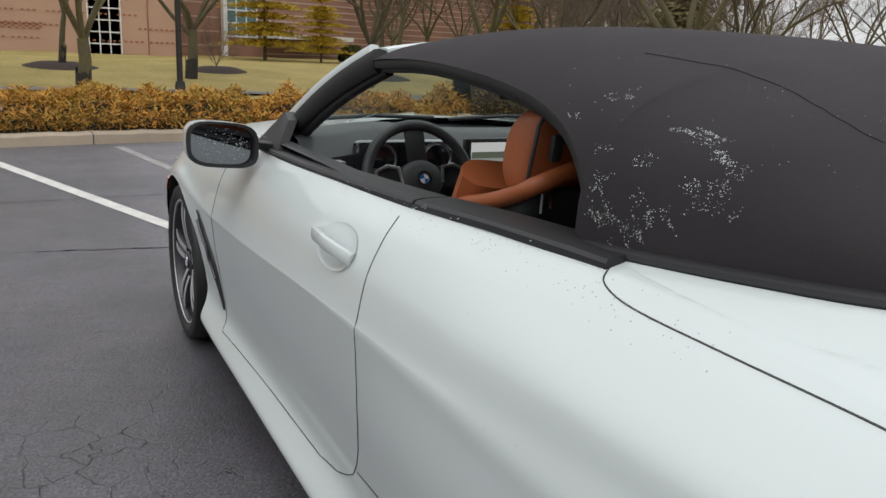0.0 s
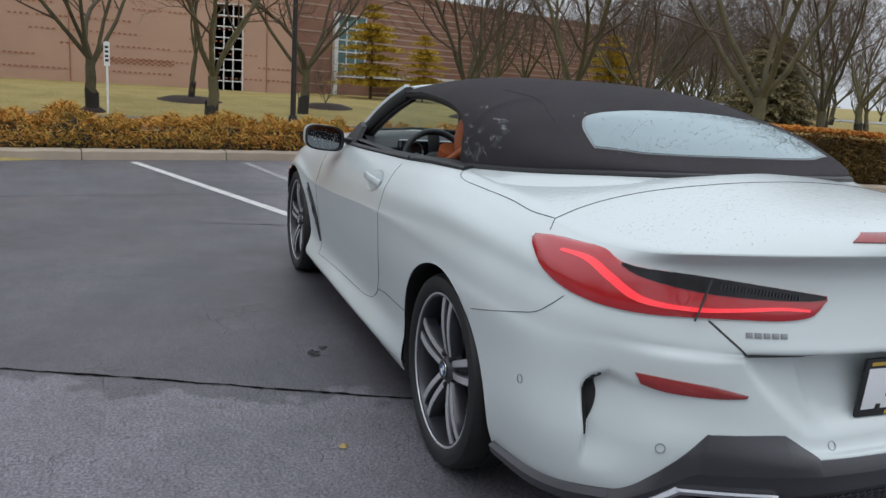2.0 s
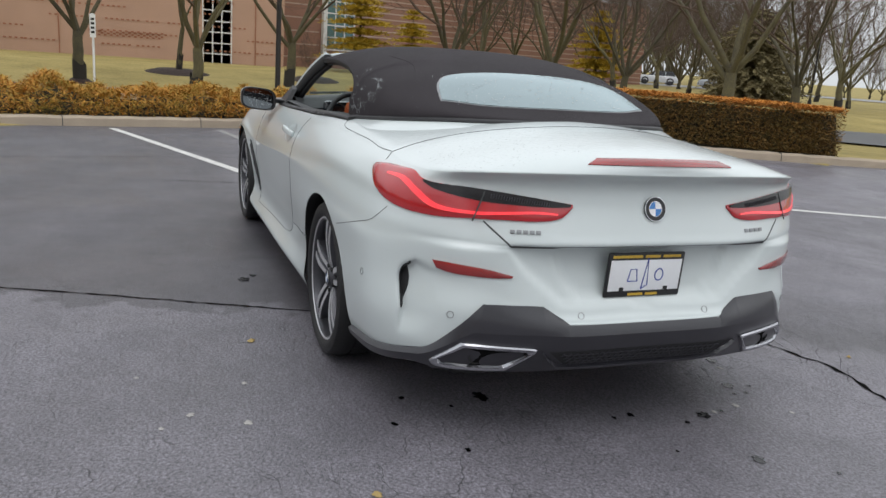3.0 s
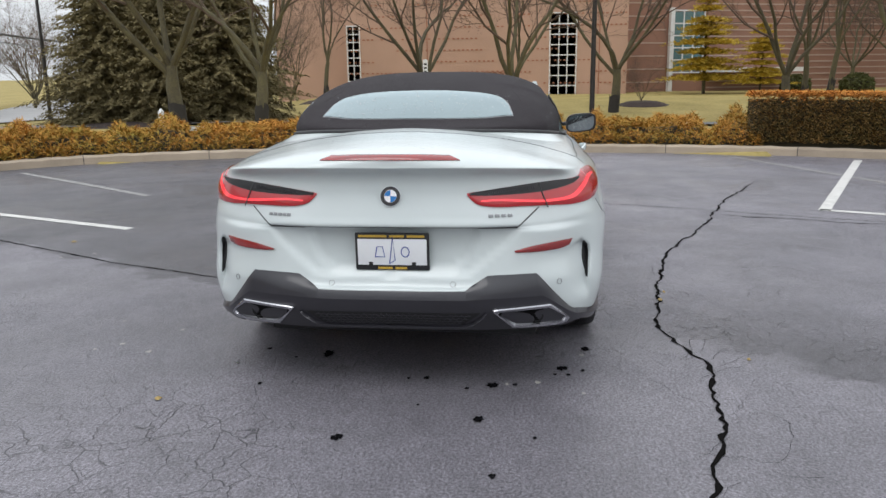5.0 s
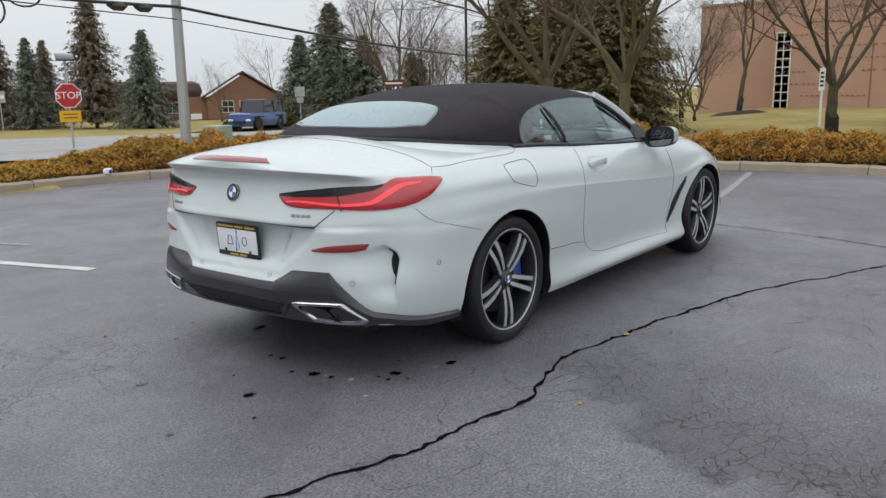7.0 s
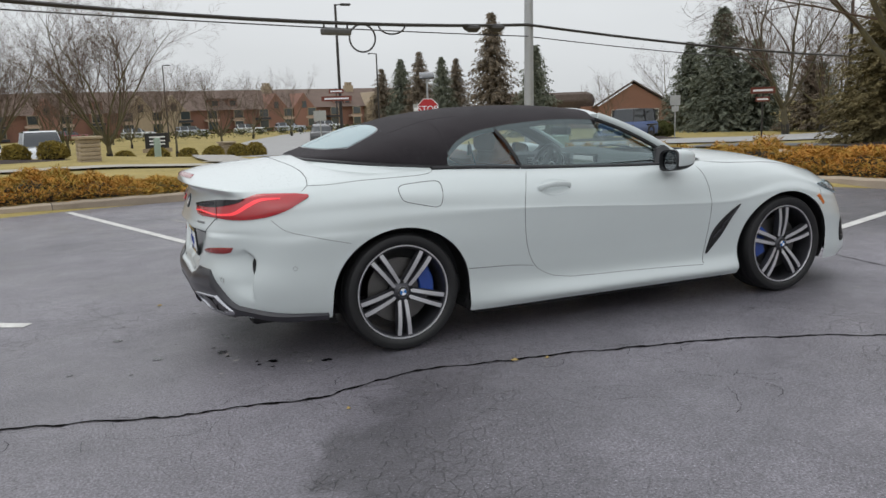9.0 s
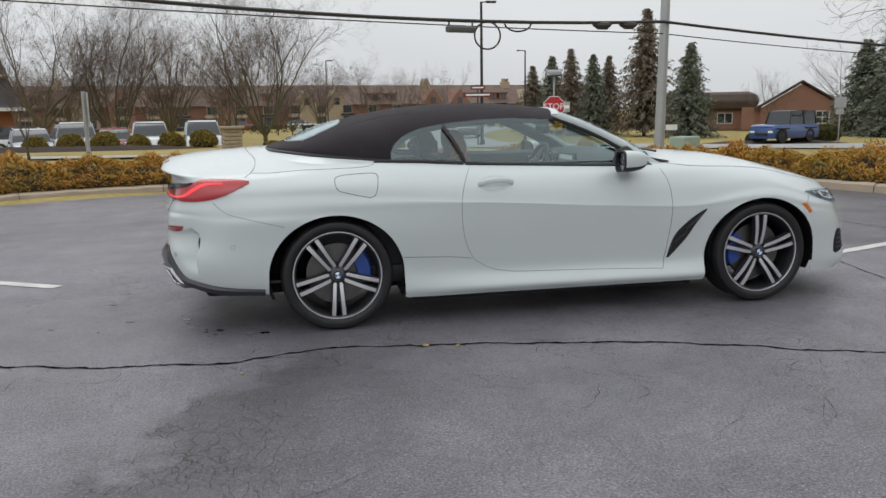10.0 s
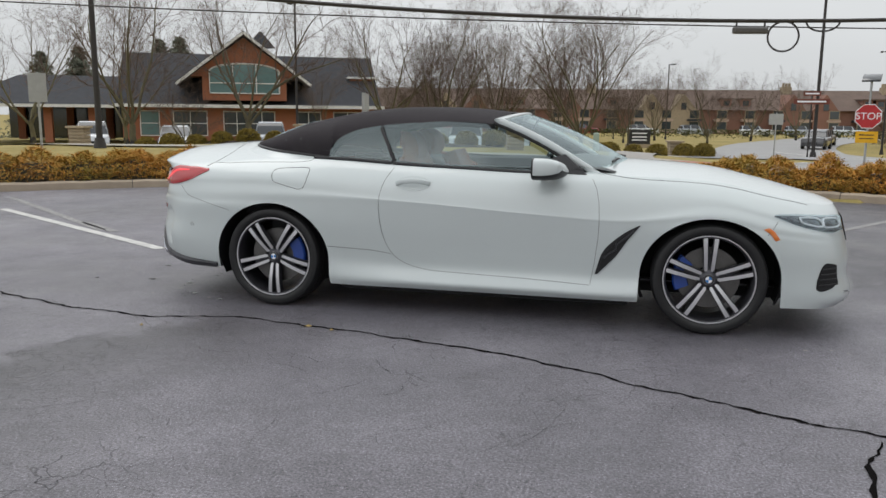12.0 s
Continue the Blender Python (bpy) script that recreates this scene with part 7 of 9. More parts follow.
for kind, x, y, sc, turn in (("vase", 29.5, 3.7, 1.1, 20), ("twin", 23.5, 0.0, 1.05, 80), ("vase", 32.2, -4.5, 1.1, 140), ("slim", 35.5, 0.0, 1.0, 10), ("slim", 42.1, 11.2, 1.15, 50), ("twin", 43.3, 14.9, 0.80, 200), ("wide", 19.3, 10.0, 1.0, 30), ("vase", 18.4, 7.1, 0.95, 120), ("bush", 35.2, -6.2, 0.46, 0), ("twin", 29.5, -10.9, 1.15, 40), ("slim", 32.8, -12.9, 1.1, 260), ("wide", 24.1, -13.2, 1.0, 75), ("round", 27.0, -18.1, 1.0, 200), ("wide", 15.8, -14.5, 0.95, 300), ("vase", 21, -22, 1.0, 30), ("round", 38, -34, 1.1, 170), ("vase", 30, -34, 1.0, 230), ("slim", 36.0, -15.0, 1.2, 0)):
    plant(kind, x, y, sc, turn)
for kind, x, y, sc, turn in (("round", 40.6, 35.0, 1.25, 10), ("far_vase", 45.0, 36.0, 1.0, 100), ("far_round", 59, 38, 0.8, 33), ("slim", 56, 44, 1.0, 73), ("far_round", 62, 73, 1.0, 140), ("far_round", 44.7, 61.0, 0.62, 210), ("dense", -1.1, 46.0, 0.98, 20), ("dense", -10.1, 46.0, 0.92, 110), ("vase", -14.2, 46.5, 1.0, 60), ("twig", -7.5, 52.0, 0.95, 250), ("twig", 8.4, 69.0, 0.74, 0), ("vase", -16.9, 31.5, 0.95, 50), ("twin", -21.6, 28.6, 1.0, 30), ("bush", -19.5, 29.3, 0.85, 0), ("far_vase", -36.9, 39.6, 1.1, 90), ("far_vase", -33, 44, 1.0, 20), ("slim", 1.9, 36.6, 0.5, 20), ("slim", -6.3, 15.4, 0.28, 0), ("far_round", 14.5, 88, 0.8, 100), ("far_vase", 20, 92, 0.85, 70)):
    plant(kind, x, y, sc, turn, "leafless brown tree beyond the road")
for k in range(7):
    plant("far_twig", -34 + 5.6 * k, 84 + 5 * math.sin(k * 2.3), 0.72 + 0.13 * math.sin(k * 1.7), 50 * k, "leafless brown tree in a far row")
for k in range(16):
    a = radians(-24 - 2.6 * k)
    r = 62 + 9 * math.sin(k * 2.9)
    plant(("far_round", "far_vase")[k % 2], r * math.cos(a), 1.5 + r * math.sin(a), 1.15 + 0.2 * math.sin(k * 1.7), 50 * k, "leafless brown tree behind the office lawn", -0.3)
for k in range(22):
    plant("far_twig", 60 + 3.4 * k + 3 * math.sin(k * 3.1), -46 - 2.3 * k + 9 * math.sin(k * 1.9), 1.3 + 0.2 * math.sin(k * 2.7), 70 * k, "leafless brown tree on the far lawn", -0.5)
for k, (x, y) in enumerate(((9, -30), (12.5, -34), (8.5, -39), (-12, 4.2), (-14.5, 1.2), (-17, 8), (8.6, -15.5))):
    plant(("far_round", "far_vase")[k % 2], x, y, 1.1, 40 * k, "leafless tree beside the car park entrance")
for k, (x, y) in enumerate(((-9.5, 60), (-4.0, 63), (1.0, 74), (-14.5, 58), (4.2, 84), (-17, 62))):
    plant("twig", x, y, 0.74 + 0.1 * math.sin(k * 2.2), 60 * k, "leafless brown tree in front of the apartments")
for k, (x, y) in enumerate(((61, 41.5), (66, 44.5), (60, 47), (67, 51), (62, 55.5), (70, 40), (68, -66), (72, -73), (66, -79), (73, -85), (78, -80), (64, -71))):
    plant("far_twig", x, y, 0.85 + 0.15 * math.sin(k * 2.1), 47 * k, "leafless brown tree in distant woods")
plant("far_twig", 36.6, 11.6, 0.52, 30, "leafless many-stemmed shrub by the brick wall")
for x, y, r in ((35.5, 0.0, 1.5), (42.1, 11.2, 1.6), (35.2, -6.2, 1.3), (32.8, -12.9, 1.4), (29.5, 3.7, 0.5), (-6.3, 15.4, 0.5)):
    bed(x, y, r, r)
bed(26.3, 13.6, 6.0, 3.2, "long dark mulch bed under conifers")
bed(29.5, 38.0, 5.0, 2.4, "dark mulch bed with small shrubs")

NEEDLE = material("dark_spruce_needles", (0.205, 0.215, 0.165), 0.9, 0, 0.2, 0.6, 10, second=(0.10, 0.115, 0.085), per_island=0.8, spec=0.1)
BROWNNEEDLE = material("brownish_spruce_needles", (0.235, 0.185, 0.135), 0.9, 0, 0.2, 0.6, 10, second=(0.115, 0.098, 0.075), per_island=0.8, spec=0.1)
YELLOWNEEDLE = material("yellow_pine_needles", (0.62, 0.42, 0.045), 0.9, 0, 0.2, 1.5, 12, second=(0.30, 0.23, 0.04), spec=0.2)


def conifer(name, seed, height, base_r, mat, tiers, sprays, taper=1.0, low=0.06, shard=0.16, layered=False, stem=0.12):
    """A trunk and whorls of drooping boughs, each clothed in small needle shards."""
    rnd = random.Random(seed)
    tree = new(name)
    bm = bmesh.new()
    tube(bm, [(0, 0, -0.3), (0, 0, height * 0.5), (0, 0, height * 0.96)], [stem, stem * 0.6, 0.015], 7)
    part("trunk", bm, BARK, tree, "straight brown trunk")
    v, f = [], []
    for t in range(tiers):
        h = low + (1 - low) * (t + rnd.uniform(0, 0.7)) / tiers
        reach = base_r * (1 - h) ** taper * rnd.uniform(0.75, 1.12) + 0.12
        for b in range(sprays):
            a = 6.283 * b / sprays + rnd.uniform(-0.35, 0.35)
            rr = reach * rnd.uniform(0.6, 1.1)
            n_ = max(3, int(rr / (shard * 0.55)))
            for k in range(n_):
                u = (k + rnd.random()) / n_
                z = h * height + (0.10 if layered else 0.22) * rr * (u - 1.5 * u * u) + rnd.uniform(-0.05, 0.05)
                c = Vector((math.cos(a) * rr * u, math.sin(a) * rr * u, z))
                w = shard * (1.25 - 0.6 * u)
                for q in range(3 if not layered else 4):
                    b_ = a + rnd.uniform(-1.2, 1.2)
                    d = Vector((math.cos(b_), math.sin(b_), rnd.uniform(-1.5, 0.15) if not layered else rnd.uniform(-0.4, 0.9))).normalized() * w * rnd.uniform(0.8, 1.5)
                    s = Vector((rnd.uniform(-1, 1), rnd.uniform(-1, 1), rnd.uniform(-0.4, 0.4))) * w * 0.36
                    i = len(v)
                    o = c + Vector((rnd.uniform(-1, 1), rnd.uniform(-1, 1), rnd.uniform(-1, 1))) * w * 0.5
                    v += [o - s, o + s, o + d]
                    f.append((i, i + 1, i + 2))
    raw("crown", v, f, mat, tree, "dense needle boughs", True)
    return tree


KINDS["spruce"] = conifer("spruce_tree", 21, 7.0, 3.2, NEEDLE, 34, 13, 0.85, 0.03, 0.25)
KINDS["brown_spruce"] = conifer("spruce_tree", 22, 7.5, 3.2, BROWNNEEDLE, 32, 12, 0.85, 0.05, 0.25)
YEWNEEDLE = material("brown_green_needles", (0.250, 0.205, 0.105), 0.9, 0, 0.2, 0.6, 10, second=(0.130, 0.110, 0.058), per_island=0.8, spec=0.1)
KINDS["yew"] = conifer("conifer_tree", 23, 8.0, 3.2, YEWNEEDLE, 46, 24, 0.55, 0.0, 0.20)
KINDS["pine"] = conifer("pine_tree", 24, 6.0, 3.0, YELLOWNEEDLE, 10, 30, 0.50, 0.12, 0.24, True)


def plant_conifer(kind, x, y, sc, turn, label, wide=1.0):
    m = Matrix.Translation((x, y, land(x, y))) @ pose(0, 0, 0, 0, 0, turn) @ Matrix.Diagonal((sc * wide, sc * wide, sc, 1))
    ob = KINDS[kind]
    if kind in used:
        ob = copy_thing(ob, m)
    ob.matrix_basis = m
    used.add(kind)
    return tagged(ob, label, "conifer", "conifers")


for kind, x, y, sc, turn, wide in (("spruce", 26.3, 69.9, 1.08, 0, 0.95), ("brown_spruce", 27.3, 67.4, 1.08, 70, 0.9), ("spruce", 28.5, 64.8, 1.06, 130, 0.85), ("brown_spruce", 31.4, 67.9, 1.0, 200, 0.9), ("brown_spruce", 31.5, 60.2, 1.46, 20, 0.92), ("spruce", 32.5, 54.2, 1.08, 220, 1.0), ("brown_spruce", 24.8, 71.5, 0.9, 20, 1.0)):
    plant_conifer(kind, x, y, sc, turn, "tall dark spruce beyond the road", wide)
for x, y, sc, turn in ((47.4, 52.5, 1.10, 0), (47.4, 48.5, 1.45, 60), (47.9, 45.1, 1.05, 120), (45.5, 46.5, 0.9, 200), (50.5, 41.0, 0.75, 90), (-53, 65, 1.3, 10), (-49.5, 74, 1.5, 100), (-47.7, 75, 1.55, 50), (-55, 62, 1.2, 20)):
    plant_conifer("spruce", x, y, sc, turn, "dark green spruce beyond the road", 1.25)
plant_conifer("brown_spruce", 47.4, 39.3, 0.75, 40, "broad brownish spruce beyond the road", 1.3)
for x, y, sc, turn in ((24.8, 15.1, 0.72, 0), (27.6, 14.1, 0.86, 80), (26.6, 11.3, 0.80, 160), (29.5, 12.8, 0.85, 40), (24.6, 12.9, 0.62, 220), (30.6, 16.2, 0.8, 10), (33.5, -31.0, 0.66, 10), (36.5, -33.5, 0.6, 90)):
    plant_conifer("yew", x, y, sc, turn, "broad brown-green evergreen on a mulch bed", 1.35 if y > 0 else 1.75)
for x, y, sc, turn in ((48.2, -11.8, 1.0, 0), (47.2, -29.0, 0.9, 70), (46.5, -14.8, 0.7, 20)):
    plant_conifer("pine", x, y, sc, turn, "layered yellow-needled pine by the brick building")


# ---- hedges ----
JUNIPER = material("juniper_olive_and_rust", (0.54, 0.235, 0.050), 0.9, 0, 0.2, 0.9, 5, second=(0.245, 0.205, 0.040), per_island=0.7, spec=0.2)
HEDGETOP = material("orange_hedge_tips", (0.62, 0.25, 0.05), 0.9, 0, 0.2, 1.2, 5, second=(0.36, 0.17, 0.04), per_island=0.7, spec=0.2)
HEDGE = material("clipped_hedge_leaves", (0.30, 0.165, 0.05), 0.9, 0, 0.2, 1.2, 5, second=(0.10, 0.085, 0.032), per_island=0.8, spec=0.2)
# near-black filling of hedges and bushes: the shade between leaves, put into its colour
SHADECORE = material("hedge_shade", (0.035, 0.028, 0.012), 0.95)


def along(s):
    """The place and outward way at s metres along the kerb."""
    i = min(max(s, 0.0), len(kerb_line) - 1.001)
    k = int(i)
    return kerb_line[k] + (kerb_line[k + 1] - kerb_line[k]) * (i - k), kerb_out[k]


def dip(s):
    """The hedge is low and thin on one stretch of the kerb."""
    return 1 - 0.55 * max(0.0, min(1.0, (s - 46) / 5, (72 - s) / 5))


def hedge_profile(name, i0, i1, near, far, height, count, mat, label, seed, boxy=False, shard=0.10):
    rnd = random.Random(seed)
    v, f = [], []
    tv, tf = [], []
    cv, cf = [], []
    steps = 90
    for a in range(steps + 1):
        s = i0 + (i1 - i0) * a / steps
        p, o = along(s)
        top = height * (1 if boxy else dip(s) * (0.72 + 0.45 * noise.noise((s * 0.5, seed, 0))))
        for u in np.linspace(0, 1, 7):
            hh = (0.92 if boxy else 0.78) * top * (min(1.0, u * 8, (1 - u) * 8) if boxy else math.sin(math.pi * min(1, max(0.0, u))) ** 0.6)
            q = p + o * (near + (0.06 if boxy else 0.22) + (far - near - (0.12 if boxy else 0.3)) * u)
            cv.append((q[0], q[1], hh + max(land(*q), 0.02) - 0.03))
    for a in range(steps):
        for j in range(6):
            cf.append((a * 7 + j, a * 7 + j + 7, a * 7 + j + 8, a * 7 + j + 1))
    for k in range(count):
        s = rnd.uniform(i0, i1)
        p, o = along(s)
        top = height * (1 if boxy else dip(s) * (0.72 + 0.45 * noise.noise((s * 0.5, seed, 0))))
        if boxy:
            side = rnd.random()
            if side < 0.42:
                u, z = rnd.uniform(0, 0.04), rnd.uniform(0.08, 1) * top
            elif side < 0.92:
                u, z = rnd.random(), top * rnd.uniform(0.95, 1.03)
            else:
                u, z = rnd.uniform(0.96, 1), rnd.random() * top
        else:
            u = rnd.random()
            lump = 1 + 0.38 * noise.noise((s * 1.1, u * 2.2, seed + 3.3)) + 0.22 * noise.noise((s * 3.1, u * 5, seed))
            z = top * math.sin(math.pi * min(1.0, u * 0.92 + 0.06)) ** 0.55 * lump * rnd.uniform(0.80, 1.03)
            if u < 0.16:
                z *= rnd.random() ** 0.6
        q = p + o * (near + (far - near) * u)
        c = Vector((q[0] + rnd.uniform(-0.04, 0.04), q[1] + rnd.uniform(-0.04, 0.04), z + max(land(*q), 0.02)))
        a = rnd.uniform(0, 6.283)
        tilt = rnd.uniform(0.0, 0.9) if not boxy else rnd.uniform(-0.4, 0.9)
        d = Vector((math.cos(a), math.sin(a), tilt)).normalized() * shard * rnd.uniform(0.7, 1.7)
        w = Vector((-math.sin(a), math.cos(a), rnd.uniform(-0.7, 0.7))) * shard * (0.16 if not boxy else 0.26)
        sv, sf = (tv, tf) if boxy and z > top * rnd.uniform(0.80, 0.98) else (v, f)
        i = len(sv)
        sv += [c - w, c + w, c + d + w * 0.4, c + d * 1.25]
        sf.append((i, i + 1, i + 2, i + 3))
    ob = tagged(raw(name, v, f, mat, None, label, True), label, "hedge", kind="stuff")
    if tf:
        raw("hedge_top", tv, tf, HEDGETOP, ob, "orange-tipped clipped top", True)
    raw("hedge_shade_core", cv, cf, SHADECORE, ob)
    return ob


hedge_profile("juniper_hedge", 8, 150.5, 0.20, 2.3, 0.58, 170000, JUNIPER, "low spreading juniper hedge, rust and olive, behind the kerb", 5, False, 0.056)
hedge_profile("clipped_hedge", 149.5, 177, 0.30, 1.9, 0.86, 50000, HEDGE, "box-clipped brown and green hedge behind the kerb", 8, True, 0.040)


# ---- buildings ----
BRICK = material("tan_brick", (0.50, 0.315, 0.225), 0.9, 0, 0.1, 0.4, 30, bump=0.3, bump_scale=20)
BRICKDARK = material("red_brown_brick", (0.32, 0.17, 0.12), 0.9, 0, 0.15, 0.6, 30, bump=0.3, bump_scale=20)
BRICKRUST = material("proud_rust_brick", (0.36, 0.15, 0.085), 0.9, 0, 0.1, 2, 20)
BRICKORANGE = material("orange_brick", (0.34, 0.13, 0.070), 0.9, 0, 0.12, 1.0, 24, bump=0.3, bump_scale=20)
BAND = material("pale_stone_band", (0.46, 0.34, 0.27), 0.9)
SHINGLE = material("dark_grey_shingles", (0.050, 0.052, 0.060), 0.9, 0, 0.2, 2, 18, bump=0.5, bump_scale=14)
BROWNSHINGLE = material("brown_shingles", (0.115, 0.085, 0.070), 0.9, 0, 0.2, 2, 18, bump=0.5, bump_scale=14)
TRIMWHITE = material("white_window_trim", (0.72, 0.72, 0.70), 0.6)
DARKPANE = material("dark_window_pane", (0.045, 0.055, 0.06), 0.08, spec=0.8)
# office panes: the reflected sky is painted in as a grey base colour
OFFICEPANE = material("grey_sky_painted_pane", (0.105, 0.122, 0.125), 0.1, spec=0.8)
TEALPANE = material("pale_teal_pane", (0.12, 0.21, 0.21), 0.1, spec=0.8)
STONE = material("buff_stone", (0.40, 0.32, 0.22), 0.9, 0, 0.2, 4, 30, bump=0.6, bump_scale=12, per_object=0.6)


def block(name, mat, parent, x0, x1, y0, y1, z0, z1, label="", bevel=0.0):
    bm = bmesh.new()
    box(bm, x0, x1, y0, y1, z0, z1, bevel)
    return part(name, bm, mat, parent, label, True)


def pane_grid(parent, x, z0, z1, y0, y1, cols, rows, mat, bar_w=0.07, deep=0.10, trim=None):
    """A window in a wall that faces -x (in the parent's axes): dark panes behind a white grid."""
    w = new("window")
    w.parent = parent
    block("frame", trim or TRIMWHITE, w, x - 0.02, x + deep, y0 - bar_w, y0, z0 - bar_w, z1 + bar_w)
    block("frame", trim or TRIMWHITE, w, x - 0.02, x + deep, y1, y1 + bar_w, z0 - bar_w, z1 + bar_w)
    block("sill", trim or TRIMWHITE, w, x - 0.04, x + deep, y0, y1, z0 - bar_w, z0)
    block("head", trim or TRIMWHITE, w, x - 0.02, x + deep, y0, y1, z1, z1 + bar_w)
    for i in range(cols):
        for j in range(rows):
            a, b = y0 + (y1 - y0) * i / cols, y0 + (y1 - y0) * (i + 1) / cols
            c, d = z0 + (z1 - z0) * j / rows, z0 + (z1 - z0) * (j + 1) / rows
            block("pane", mat, w, x + 0.03, x + 0.06, a + bar_w * 0.35, b - bar_w * 0.35, c + bar_w * 0.35, d - bar_w * 0.35)
    for i in range(1, cols):
        y = y0 + (y1 - y0) * i / cols
        block("glazing_bar", trim or TRIMWHITE, w, x, x + 0.05, y - bar_w / 2, y + bar_w / 2, z0, z1)
    for j in range(1, rows):
        z = z0 + (z1 - z0) * j / rows
        block("glazing_bar", trim or TRIMWHITE, w, x + 0.003, x + 0.047, y0, y1, z - bar_w / 2, z + bar_w / 2)
    return w


# brick office: a long tan front and a darker wing that falls back
office = thing("office_building", Matrix.Translation((50.0, 3.5, 0.0)), "long tan brick office building with tall gridded windows", "building")
block("front_wall", BRICK, office, 0, 9, -10.7, 8.1, -1.2, 9.2, "tan brick wall")
block("low_wall", BRICK, office, 1.2, 9, 8.1, 13.3, -1.2, 6.5, "lower tan brick wall")
block("parapet", BAND, office, 1.1, 9.1, 8.1, 13.4, 6.5, 6.65)
block("vent_box", TRIMWHITE, office, 2.5, 4.0, 9.4, 11.0, 6.5, 7.3)
bm = bmesh.new()
rnd = random.Random(5)
for k in range(10):
    z = 0.55 + 0.74 * k
    y = -10.6
    while y < 8.0:
        run = rnd.uniform(0.6, 2.2)
        if rnd.random() < 0.75:
            q = y
            while q < min(y + run, 7.9):
                box(bm, -0.035, 0.0, q, q + 0.15, z, z + 0.085)
                q += 0.30
        y += run + rnd.uniform(0.1, 0.5)
tagged(part("proud_brick_course", bm, BRICKRUST, office, "courses of proud rust-coloured bricks", True), "courses of proud rust-coloured bricks", kind="stuff")
bm = bmesh.new()
for i in range(22):
    for j in range(4):
        if (i + j) % 2:
            box(bm, -0.035, 0.0, -3.3 + 0.17 * i, -3.15 + 0.17 * i, 1.05 + 0.10 * j, 1.14 + 0.10 * j)
part("checker_brickwork", bm, BRICKRUST, office, "checkered brick panel", True)
pane_grid(office, -0.03, -0.25, 5.05, -7.35, -5.68, 3, 8, OFFICEPANE, 0.075)
pane_grid(office, -0.03, -0.2, 4.45, 8.1 - 0.95, 8.1 - 0.15, 2, 9, OFFICEPANE, 0.065)
block("wall_joint", BRICKRUST, office, -0.05, 0.0, -8.9, -8.85, -0.6, 9.0)
block("wall_joint", BRICKRUST, office, -0.05, 0.0, 2.5, 2.55, -0.6, 9.0)
wing = thing("office_wing", Matrix.Translation((52.3, -7.2, 0.0)) @ pose(0, 0, 0, 0, 0, 20.7), "red-brown brick office wing with pale stripes", "building")
block("wing_wall", BRICKDARK, wing, 0, 9, -42, 0.0, -1.2, 7.1, "striped red-brown brick wall")
for k in range(16):
    block("stone_band", BAND, wing, -0.04, 0.0, -41.9, -6.6, 0.05 + 0.44 * k, 0.14 + 0.44 * k)
    if k % 2:
        block("stone_band", BAND, wing, -0.04, 0.0, -3.2, -0.1, 0.05 + 0.44 * k, 0.14 + 0.44 * k)
pane_grid(wing, -0.05, 1.2, 5.3, -6.1, -3.75, 3, 5, TEALPANE, 0.09)
block("white_column", TRIMWHITE, wing, -0.35, -0.05, -3.65, -3.35, -0.8, 5.5, "white column")
block("canopy", TRIMWHITE, wing, -2.2, 0.0, -13.0, -6.4, 1.15, 1.45, "white entrance canopy")
block("roof_edge", BRICKDARK, wing, -0.08, 9, -42, 0, 7.1, 7.3)


def gable_wall(name, parent, x, y0, y1, z0, z1, deep, mat):
    """A triangle of wall that faces -x."""
    bm = bmesh.new()
    ym = (y0 + y1) / 2
    a = [bm.verts.new((x, *p)) for p in ((y0, z0), (y1, z0), (ym, z1))]
    b = [bm.verts.new((x + deep, *p)) for p in ((y0, z0), (y1, z0), (ym, z1))]
    bm.faces.new(a), bm.faces.new(b)
    for i in range(3):
        bm.faces.new((a[i], a[(i + 1) % 3], b[(i + 1) % 3], b[i]))
    return part(name, bm, mat, parent, "", True)


# bank: brick, dark roof, big front gable; its front faces -x in its own axes
bank = thing("bank_building", Matrix.Translation((-30.5, 56.3, -0.6)) @ pose(0, 0, 0, 0, 0, 118) @ Matrix.Diagonal((1.19, 1.19, 1.19, 1)), "brick bank building with dark shingle roof and arched gable window", "building")
block("ground_floor", BRICKORANGE, bank, 0, 11, -9.6, 8.0, -0.3, 2.2, "orange brick walls")
bm = bmesh.new()
pts = [(-0.9, 2.15), (0.6, 2.35), (5.5, 6.1), (10.5, 2.35), (12, 2.15)]
rows = []
for y, f in ((-10.2, 1.0), (-9.9, 1.0), (8.0, 1.0), (8.4, 1.0)):
    rows.append([bm.verts.new((x, y, z)) for x, z in pts])
for a, b in zip(rows, rows[1:]):
    for k in range(4):
        bm.faces.new((a[k], a[k + 1], b[k + 1], b[k]))
bm.faces.new(rows[0]), bm.faces.new(rows[-1])
part("main_roof", bm, SHINGLE, bank, "dark shingle roof", True)
block("fascia", TRIMWHITE, bank, -1.0, -0.88, -10.2, 8.4, 2.02, 2.24, "white fascia board")
block("gable_front", BRICKORANGE, bank, -0.2, 4.5, -3.2, 2.6, 2.55, 4.3, "orange brick gable front")
gable_wall("gable_peak", bank, -0.2, -4.0, 3.4, 4.2, 6.9, 4.5, BRICKORANGE)
bm = bmesh.new()
